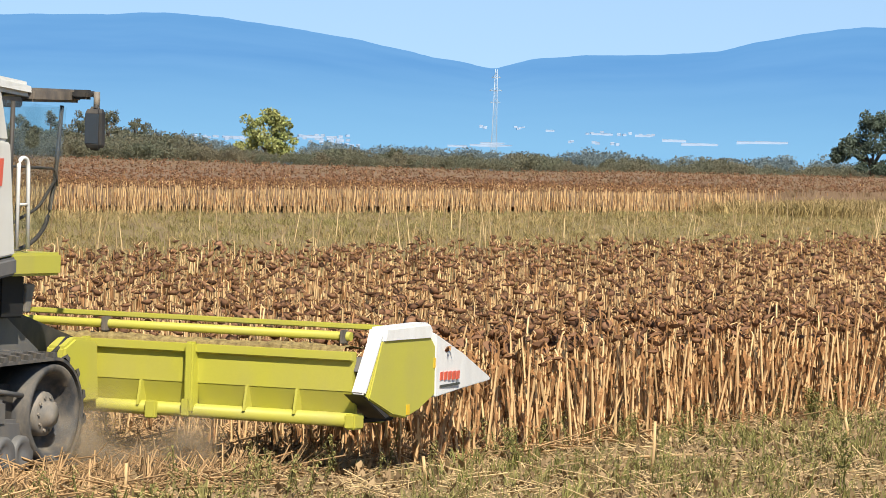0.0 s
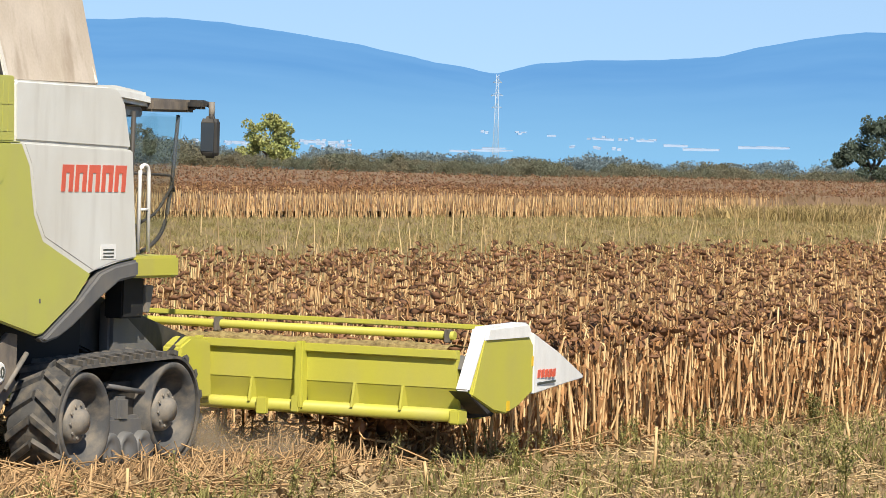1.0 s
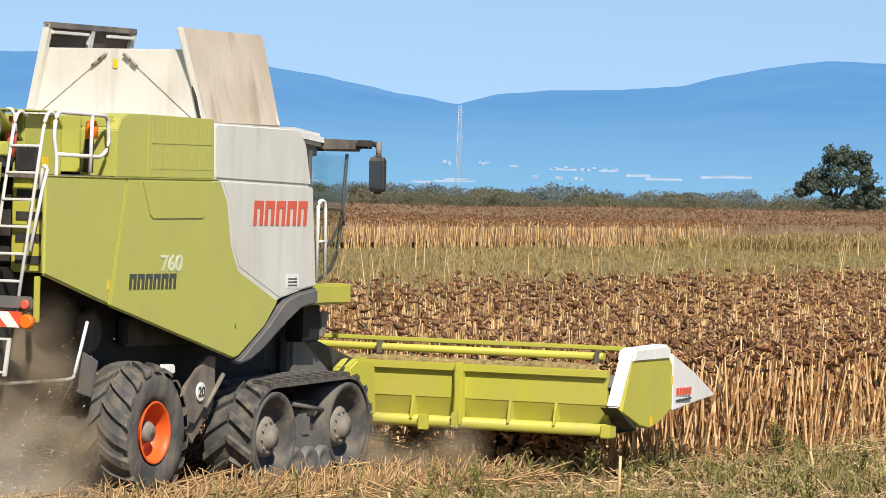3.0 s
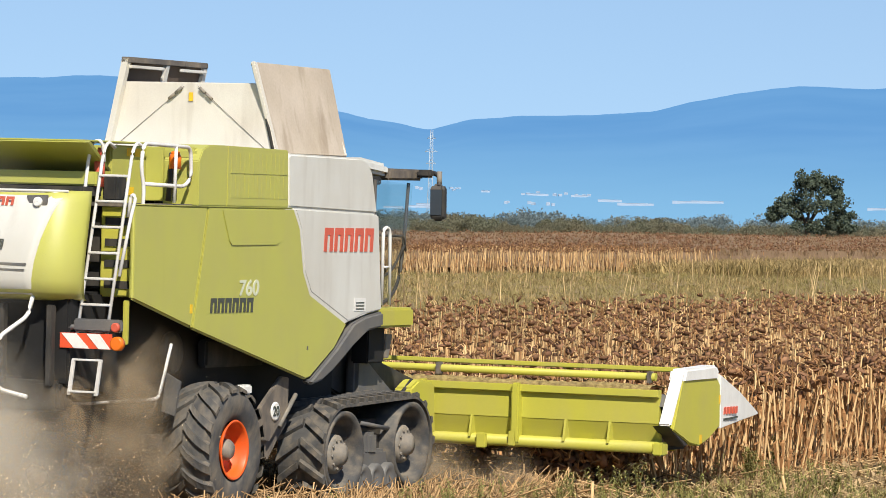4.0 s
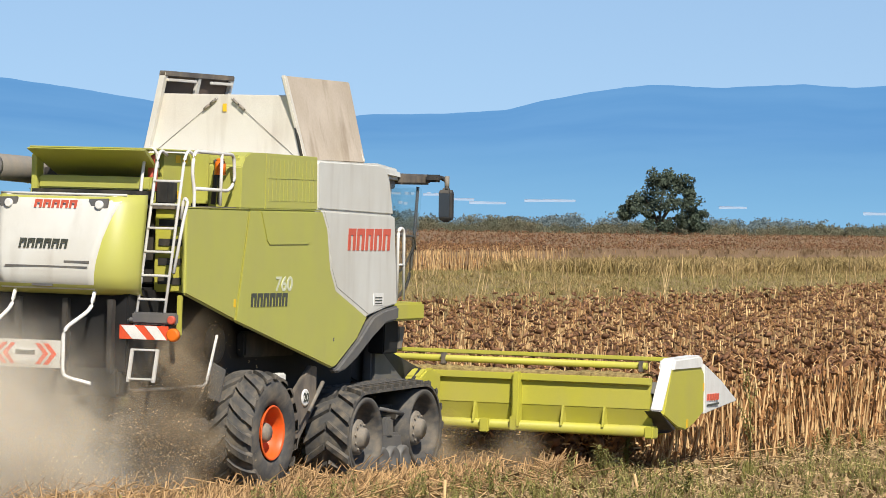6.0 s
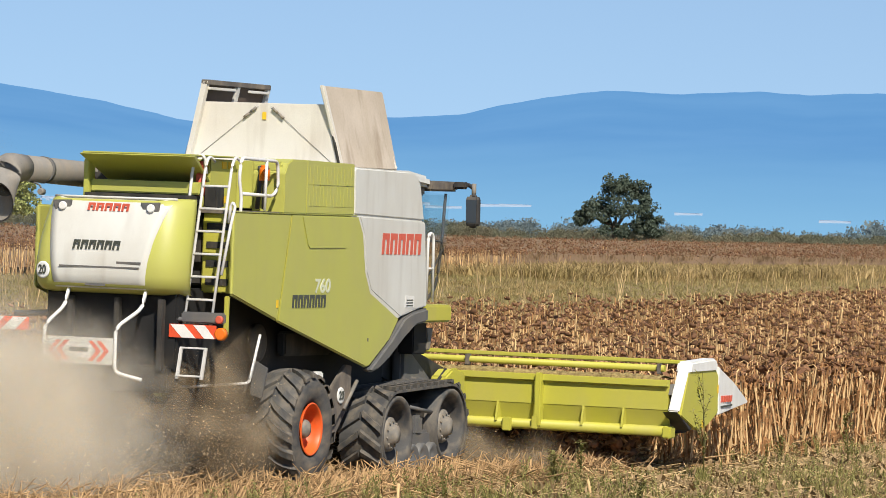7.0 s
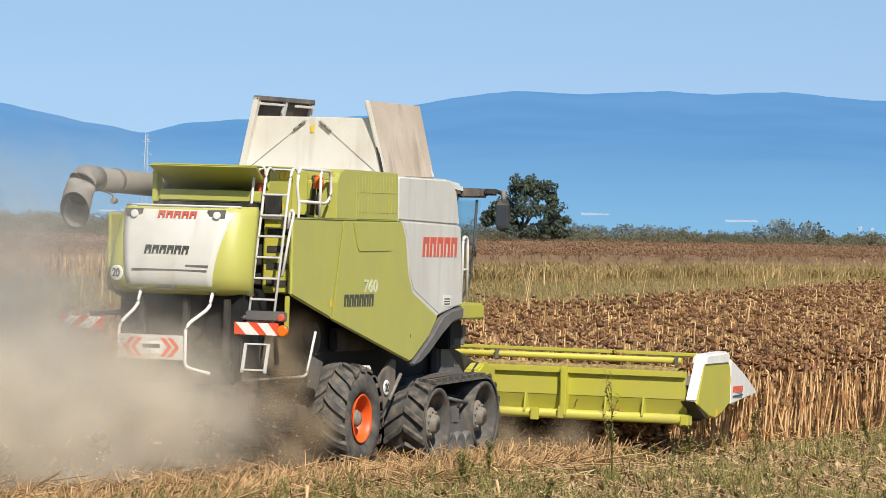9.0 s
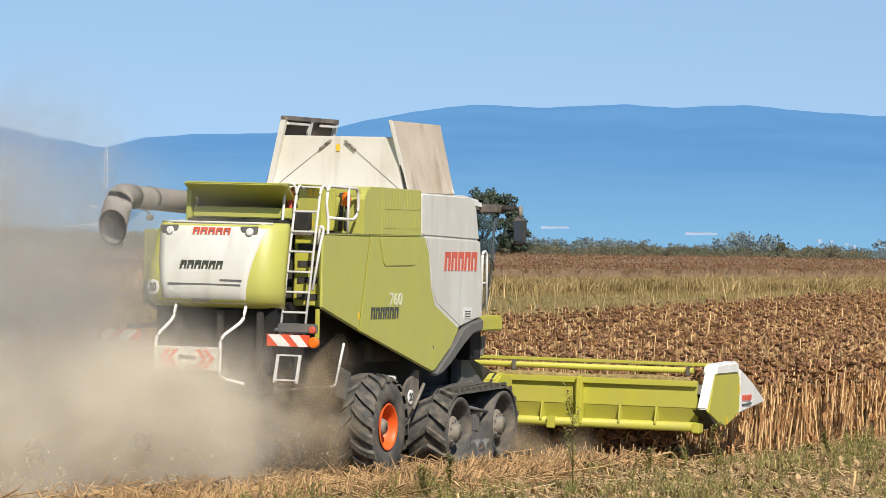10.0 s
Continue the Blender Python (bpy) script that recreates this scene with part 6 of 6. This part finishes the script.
def belt_pose(x, dist):
    """The pose of a lug that far along the belt."""
    loop = belt_loop()
    seg = [math.dist(a, b) for a, b in zip(loop, loop[1:] + loop[:1])]
    dist %= sum(seg)
    i = 0
    while dist > seg[i]:
        dist -= seg[i]
        i = (i + 1) % len(seg)
    a, b = loop[i], loop[(i + 1) % len(loop)]
    u = dist / seg[i]
    y, z = a[0] + (b[0] - a[0]) * u, a[1] + (b[1] - a[1]) * u
    tangent = atan2(b[1] - a[1], b[0] - a[0])
    n = Vector((sin(tangent), -cos(tangent)))
    rot = Matrix(((1, 0, 0, x), (0, -cos(tangent), n.x, y + n.x * 0.035), (0, -sin(tangent), n.y, z + n.y * 0.035), (0, 0, 0, 1)))
    return rot


def squeeze(z):
    """Heights of the end plates, drawn in towards their middle."""
    return 1.15 + (z - 1.15) * (0.94 if z > 1.15 else 0.82)


def make_header(cm):
    hd = part("header_frame", join(box(-4.35, 4.35, 7.14, 7.3, 0.62, 0.72, 0.02), box(-4.38, 4.38, 7.95, 8.02, 1.66, 1.725, 0.012)), LIME, cm, "wide yellow green sunflower header")
    # back wall: panels between posts, folded below
    posts = (-4.36, -2.26, -0.85, 0.85, 2.26, 4.36)
    for a, b in zip(posts, posts[1:]):
        part("back_panel", join(prism([(7.10, 1.44), (7.10, 1.34), (7.16, 1.33), (7.16, 0.98), (7.24, 0.98), (7.24, 1.44)], a + 0.03, b - 0.03, "x", 0.008),
                                prism([(7.165, 0.98), (7.25, 0.74), (7.30, 0.74), (7.24, 0.985)], a + 0.03, b - 0.03, "x", 0.005)), LIME, hd)
    for x in posts[1:-1]:
        part("post", join(box(x - 0.055, x + 0.055, 7.03, 7.2, 0.64, 1.46, 0.02), box(x - 0.08, x + 0.02, 7.02, 7.06, 0.60, 0.8, 0.01)), LIME, hd)
    for x in (-3.63, -2.98, -1.58, 1.58, 2.98, 3.63):
        part("rib", prism([(7.13, 0.99), (7.06, 0.70), (7.26, 0.70), (7.18, 0.98)], x - 0.015, x + 0.015, "x", 0), LIME, hd)
    part("pan", box(-4.2, 4.2, 7.7, 8.5, 0.60, 0.66, 0.02), BLACK, hd)
    part("lower_pipe", tube([(-4.3, 7.16, 0.665), (4.34, 7.16, 0.665)], 0.082, 16), LIME, hd)
    part("pipe_shoe", box(4.28, 4.42, 7.06, 7.3, 0.56, 0.74, 0.02), LIME, hd)
    for x in (1.77, -1.77):
        part("pipe_bracket", box(x - 0.07, x + 0.07, 7.02, 7.1, 0.55, 0.76, 0.015), LIME, hd)
    # black strip put where the gap below the back wall lies in shade
    part("shadow_gap", box(-4.3, 4.3, 7.30, 7.34, 0.62, 0.80, 0), BLACK, hd)
    part("top_tube", tube([(-4.2, 7.34, 1.607), (4.2, 7.34, 1.607)], 0.052, 14), LIME, hd)
    part("tube_clamp", box(0.97, 1.02, 7.22, 7.38, 1.52, 1.69, 0.01), BROWN, hd)
    part("tube_clamp", box(4.10, 4.15, 7.24, 7.38, 1.52, 1.68, 0.01), BROWN, hd)
    # heap of seed and chaff behind the wall, spilling over its edge
    bm = bmesh.new()
    rows = []
    for x in np.arange(-4.2, 4.21, 0.035):
        crest = 1.50 + 0.030 * noise.noise(Vector((x * 1.3, 5, 2))) + 0.022 * noise.noise(Vector((x * 9.0, 1, 2)))
        row = [bm.verts.new((x, 7.13, 1.42))]
        for y in np.linspace(7.145, 7.75, 10):
            z = crest - 0.035 * max(0.0, 1 - (y - 7.145) / 0.07) - 0.10 * max(0.0, y - 7.3) + 0.022 * noise.noise(Vector((x * 16, y * 16, 0)))
            row.append(bm.verts.new((x, y, z)))
        rows.append(row)
    for p, q in zip(rows, rows[1:]):
        for k in range(10):
            bm.faces.new((p[k], p[k + 1], q[k + 1], q[k]))
    bmesh.ops.recalc_face_normals(bm, faces=bm.faces)
    part("chaff_layer", bm, CHAFF, hd, "brown seed and chaff lying in the header")
    part("trough", box(-4.3, 4.3, 7.26, 8.0, 0.7, 1.34, 0.02), BROWN, hd)
    # dividers at both ends
    for sx in (1, -1):
        xa, xb = (4.40, 4.56) if sx > 0 else (-4.56, -4.40)
        xo = xb if sx > 0 else xa
        face = [(7.12, 0.86), (7.42, 1.60), (8.66, 1.63), (8.80, 1.50), (8.82, 0.86), (8.42, 0.66), (8.08, 0.56), (7.72, 0.62)]
        face = [(y, squeeze(z)) for y, z in face]
        part("end_plate", prism(face, xa, xb, "x", 0.015), LIME, hd)
        part("end_cap", join(prism([(7.42, 1.54), (7.50, 1.72), (8.62, 1.755), (8.70, 1.68), (8.68, 1.55)], xa - 0.06, xb + 0.02, "x", 0.03),
                             prism([(6.97, 0.98), (7.40, 1.68), (7.455, 1.66), (7.035, 0.96)], xa, xb + 0.01, "x", 0.02)), FOIL, hd, "white divider edge")
        # dark strip stands in for the shade below the divider edge
        part("end_shade", prism([(6.98, 0.97), (7.12, 0.94), (7.72, 0.70), (7.6, 0.67)], xa - 0.1, xb - 0.02, "x", 0.01), DARK, hd)
        bm = bmesh.new()
        base = [(xa - 0.04, 8.80, 0.88), (xo + 0.012 * sx, 8.82, 0.88), (xo + 0.012 * sx, 8.78, 1.62), (xa - 0.04, 8.74, 1.70)]
        ring1 = [(xa, 9.65, 0.96), (xo - 0.02 * sx, 9.65, 0.96), (xo - 0.02 * sx, 9.62, 1.36), (xa, 9.60, 1.40)]
        tip = [(xa + 0.05, 10.50, 1.02), (xa + 0.07, 10.50, 1.02), (xa + 0.07, 10.49, 1.06), (xa + 0.05, 10.49, 1.06)]
        part("divider_nose", loft([base, ring1, tip], 0.01), FOIL, hd, "white pointed divider")
        if sx > 0:
            w = 0.11
            for k in range(5):
                a = 8.92 + k * w
                part("mark", prism([(a, 1.07), (a + w * 0.68, 1.07 + 0.01), (a + w * 0.74, 1.175), (a + 0.06 * w, 1.165)], xo + 0.004, xo + 0.016, "x", 0), RED, hd)
            part("mark_line", prism([(8.92, 0.985), (9.45, 1.01), (9.45, 1.035), (8.92, 1.015)], xo + 0.004, xo + 0.016, "x", 0), INK, hd)
            part("plate_sign", prism([(7.17, 1.22), (7.26, 1.38), (7.30, 1.38), (7.21, 1.22)], xa - 0.09, xb - 0.06, "x", 0), GREY, hd)
            part("sticker", box(xo, xo + 0.006, 8.08, 8.16, 0.70, 0.82, 0), YELLOW, hd)
            part("reflector", box(xo, xo + 0.008, 8.76, 8.80, 1.22, 1.34, 0), YELLOW, hd)
    # row pans below
    for k in range(12):
        x = -4.12 + k * 0.72
        part("row_pan", loft([[(x - 0.26, 8.4, 0.56), (x + 0.26, 8.4, 0.56), (x + 0.26, 8.4, 0.66), (x - 0.26, 8.4, 0.66)], [(x - 0.04, 9.4, 0.60), (x + 0.04, 9.4, 0.60), (x + 0.03, 9.4, 0.63), (x - 0.03, 9.4, 0.63)]], 0.01), LIME, hd)
    hd.location = (0.03, 0.03, -0.01)
    # feeder house and its frame
    part("feeder_house", loft([[(-0.8, 3.9, 1.5), (0.8, 3.9, 1.5), (0.8, 3.9, 2.2), (-0.8, 3.9, 2.2)], [(-0.85, 7.1, 0.62), (0.85, 7.1, 0.62), (0.85, 7.1, 1.4), (-0.85, 7.1, 1.4)]], 0.03), DARK, cm)
    part("feeder_plate", prism([(6.2, 0.7), (6.25, 1.35), (6.5, 1.46), (7.0, 1.40), (7.06, 0.7)], 0.86, 1.12, "x", 0.03), LIME, cm, "yellow green coupling frame")
    part("feeder_shield", loft([[(0.86, 4.7, 1.15), (1.05, 4.7, 1.15), (1.05, 4.7, 1.95), (0.86, 4.7, 1.95)], [(0.86, 5.9, 0.9), (1.05, 5.9, 0.9), (1.05, 5.9, 1.3), (0.86, 5.9, 1.3)]], 0.05), GREY, cm)
    part("hydraulic_hose", tube([(1.0, 6.5, 1.45), (1.02, 6.1, 1.25), (1.0, 5.6, 1.1), (0.95, 5.2, 1.3)], 0.025, 8, 0.2), DARK, cm)
    part("side_sheet", prism([(1.2, 0.85), (1.35, 1.25), (1.9, 1.62), (2.1, 1.60), (2.1, 1.2), (1.6, 0.8)], 1.30, 1.36, "x", 0.01), BROWN, cm, "grimy side sheet")
    part("speed_sign", lathe_at((1.37, 1.72, 1.18), 0.12, "x", 0.02, 24), FOIL, cm, "round white speed sign")
    lettering("20", 0.17, Matrix(((0, 0, 1, 1.385), (1, 0, 0, 1.72), (0, 1, 0, 1.18), (0, 0, 0, 1))), INK, cm)
    part("work_lamp", box(1.30, 1.42, 0.75, 0.98, 1.42, 1.54, 0.02), FOIL, cm)
    part("lower_sheet", prism([(1.4, 0.8), (2.1, 1.2), (2.25, 1.05), (1.7, 0.55)], 1.22, 1.28, "x", 0.01), BROWN, cm)
    part("pale_strut", tube([(1.36, 1.85, 0.98), (1.36, 2.3, 1.38)], 0.03, 8), HUB, cm)


def make_combine():
    cm = thing("combine_harvester", "green and white crawler combine harvester with open tank lids", "combine harvester")
    make_body(cm)
    make_tank(cm)
    make_cab(cm)
    make_rear(cm)
    make_wheels(cm)
    make_tracks(cm)
    make_header(cm)
    return cm


# seconds, metres along and across the rows, heading
DRIVE = [(0.0, 39.09, -27.93, -26.05), (0.5, 40.46, -27.94, -26.08), (1.0, 41.80, -27.95, -26.1), (1.5, 43.10, -27.89, -26.05),
         (2.0, 44.36, -27.82, -25.95), (2.5, 45.63, -27.78, -25.87), (3.0, 46.95, -27.74, -25.78), (3.5, 48.28, -27.71, -25.72), (4.0, 49.67, -27.75, -25.77),
         (4.5, 51.06, -27.78, -25.82), (5.0, 52.46, -27.8, -25.85), (5.5, 53.8, -27.82, -25.86), (6.0, 55.14, -27.83, -25.85), (6.5, 56.47, -27.82, -25.8),
         (7.0, 57.84, -27.81, -25.72), (7.5, 59.29, -27.86, -25.77), (8.0, 60.7, -27.91, -25.91), (8.5, 62.07, -27.96, -26.05),
         (9.0, 63.4, -27.98, -26.12), (9.5, 64.77, -28.0, -26.2), (10.0, 66.19, -28.03, -26.32)]


def combine_pose(t):
    if t < 0:
        p, h = field(driven(t), PATH_N), HEADING
    else:
        ts = [r[0] for r in DRIVE]
        s, n, h = (float(np.interp(t, ts, [r[k] for r in DRIVE])) for k in (1, 2, 3))
        p = field(s, n)
    return pose(p.x, p.y, 0, 0, 0, h)


# ---- dust and chaff behind the machine ----
PLUMES = []        # (plume, place beside the machine, number)
PUFFS = []         # (puff, second it leaves the machine, place of exit, drift per second)


def puff_mesh(name, rng, flakes, spread, r0, r1, mat):
    """A loose heap of soft round flakes, thick in the middle and thin at their rims."""
    V, F, A = [], [], []
    for k in range(flakes):
        c = Vector(np.clip(rng.normal(size=3), -1.6, 1.6)) * spread
        r = rng.uniform(r0, r1)
        n = Vector((rng.normal() * 0.5, -1, rng.normal() * 0.5)).normalized()
        u = n.orthogonal().normalized()
        w = n.cross(u)
        base = len(V)
        V.append(tuple(c))
        A.append(1.0)
        for ring, (f, al) in enumerate(((0.35, 0.72), (0.7, 0.22), (1.0, 0.0))):
            for i in range(14):
                a = 2 * pi * i / 14
                V.append(tuple(c + (u * cos(a) + w * sin(a)) * r * f + n * 0.12 * r * rng.normal() * f))
                A.append(al)
        for i in range(14):
            j = (i + 1) % 14
            F.append((base, base + 1 + i, base + 1 + j))
            for q in (0, 1):
                b = base + 1 + q * 14
                F.append((b + i, b + 14 + i, b + 14 + j, b + j))
    me = bpy.data.meshes.new(name)
    me.from_pydata(V, [], F)
    for f in me.polygons:
        f.use_smooth = True
    att = me.attributes.new("thin", "FLOAT", "POINT")
    att.data.foreach_set("value", np.array(A, dtype=np.float32))
    me.materials.append(mat)
    return me


def make_dust():
    rng = np.random.default_rng(17)
    thick = [puff_mesh("dust_puff", rng, 15, 0.62, 0.95, 1.5, DUST) for _ in range(5)]
    thin = [puff_mesh("dust_haze", rng, 14, 1.1, 1.3, 2.2, HAZE) for _ in range(4)]
    for te in np.arange(-4.0, 9.9, 0.095):
        ob = tagged(new("dust_puff", thick[int(rng.integers(0, 5))]), "tan dust puff whirled up behind the machine", "dust", kind="stuff")
        PUFFS.append((ob, float(te), Vector((rng.uniform(-2.3, 0.95), -2.3 + rng.uniform(-0.7, 0.4), rng.uniform(0.0, 0.55))), Vector((-0.35 + rng.normal() * 0.12, 0.0, 0.05 + 0.1 * rng.random())), 0.45))
    for te in np.arange(-8.0, 9.4, 0.17):
        ob = tagged(new("dust_haze", thin[int(rng.integers(0, 4))]), "thin grey dust haze drifting over the swath", "dust", kind="stuff")
        PUFFS.append((ob, float(te), Vector((rng.uniform(-5.0, -1.6), -1.5, rng.uniform(0.8, 3.0))), Vector((-0.5 + rng.normal() * 0.15, 0.05, 0.22 + 0.14 * rng.random())), 1.2))
    small = [puff_mesh("dust_plume", rng, 18, 0.22, 0.25, 0.5, PLUME) for _ in range(3)]
    for k, place in enumerate(((1.15, -1.55, 0.75), (1.05, -1.75, 1.25), (1.1, -1.9, 1.7), (0.9, -2.2, 0.8), (0.7, -2.6, 1.1), (1.2, -1.5, 0.45), (1.9, 5.6, 0.15), (2.5, 6.1, 0.1), (1.3, 6.2, 0.2))):
        ob = tagged(new("dust_plume", small[k % 3]), "brown chaff dust blown out beside the rear wheel", "dust", kind="stuff")
        PLUMES.append((ob, Vector(place), k))
    flake = []
    for k in range(4):
        t = Template()
        for i in range(170):
            p = Vector(rng.normal(size=3)) * 0.36
            a, b = (Vector(rng.normal(size=3)).normalized() * rng.uniform(0.008, 0.022) for _ in range(2))
            base = len(t.v)
            t.v += [tuple(p), tuple(p + a), tuple(p + b)]
            t.f.append((base, base + 1, base + 2))
            t.m.append(0)
        flake.append(t.done())
    for te in np.arange(1.2, 9.9, 0.075):
        ob = mesh_of("chaff", flake[int(rng.integers(0, 4))], [FOIL_CHAFF])
        tagged(ob, "pale chaff flakes thrown out of the chopper", "chaff", kind="stuff")
        PUFFS.append((ob, float(te), Vector((rng.uniform(1.0, 2.0), -1.45 + 0.3 * rng.normal(), rng.uniform(0.5, 1.2))), Vector((-0.3, -0.2, -0.7)), None))


def puff_rows(te, place, drift, below):
    inside = Vector((0, 1.0, 2.75))
    rows = []
    out = combine_pose(te) @ place if te >= 0 else (combine_pose(te) @ place)

    def world(t):
        d = t - te
        if below is None:
            d = min(d, 1.7)
        k = 2.2 * (1 - math.exp(-d / 2.2)) if below is not None else d
        p = out + drift * k + Vector((-0.12, 0, 0.02)) * d * (0 if below is None else 1)
        p.z = max(p.z, -0.3 if below is None else 0.3)
        return p

    if te > 0:
        t = 0.0
        while t < te - 0.05:
            p = (combine_pose(te) @ place) + Vector((0, 0, -6)) if below else combine_pose(t) @ inside
            rows.append((t, Matrix.Translation(p)))
            t += 0.5
        rows.append((te, Matrix.Translation((combine_pose(te) @ place) + Vector((0, 0, -6)) if below else combine_pose(te) @ inside)))
        if te + (below or 0.3) < 10:
            t = te + (below or 0.3)
        else:
            t = 10.0
    else:
        t = 0.0
    while t < 10.0:
        rows.append((t, Matrix.Translation(world(t))))
        t += 0.7
    if rows[-1][0] < 9.95:
        rows.append((10.0, Matrix.Translation(world(10.0) if te < 9.7 else rows[-1][1].translation)))
    return rows


# ---- what moves ----
def motions():
    times = [k * 0.5 for k in range(21)]
    walk(combine, [(t, combine_pose(t)) for t in times])
    fine = [k * 0.25 for k in range(41)]
    for ob, x, y, z, r in SPIN:
        walk(ob, [(t, pose(x, y, z, -math.degrees((driven(t) - driven(0)) / r), 0, 0)) for t in fine])
    for ob, x, d in LUGS:
        walk(ob, [(t, belt_pose(x, d + (driven(t) - driven(0)))) for t in [k * 0.1 for k in range(101)]] if x > 0 else [(0, belt_pose(x, d)), (10, belt_pose(x, d))])
    for ob, s in CUT:
        t = 0.0
        while driven(t) + KNIFE < s and t < 10.0:
            t += 0.02
        stand = ob.matrix_world.copy()
        rows = [(0.0, stand)]
        if t >= 9.9:
            walk(ob, rows + [(10.0, stand)])
            continue
        if t > 0.1:
            rows.append((t, stand))
        side = stand.translation.dot(ACROSS) - PATH_N
        k = t + 0.3
        while True:
            k = min(k, 10.0)
            p = combine_pose(k) @ Vector((side if abs(side) < 3.5 else 3.5, 9.1, 0.66))
            rows.append((k, Matrix.Translation(p) @ pose(0, 0, 0, 0, 0, HEADING) @ pose(0, 0, 0, 88) @ pose(0, 0, 0, 0, 0, -HEADING) @ stand.to_3x3().to_4x4()))
            if k >= 10.0:
                break
            k += 1.0
        if rows[-1][0] - rows[-2][0] < 0.05:
            rows.pop(-2)
        walk(ob, rows)
    for ob, te, place, drift, below in PUFFS:
        walk(ob, puff_rows(te, place, drift, below))
    for ob, place, k in PLUMES:
        walk(ob, [(t, combine_pose(t) @ Matrix.Translation(place + Vector((0.12 * sin(3 * t + k), 0.15 * sin(2.3 * t + 2 * k), 0.15 * sin(4.1 * t + k)))) @ pose(0, 0, 0, 0, 0, -HEADING)) for t in times])


# ---- build ----
make_ground()
make_canopy()
make_mountains()
make_far()
combine = make_combine()
make_crop()
make_swath()
make_grass()
make_litter()
make_weeds()
make_dust()
motions()
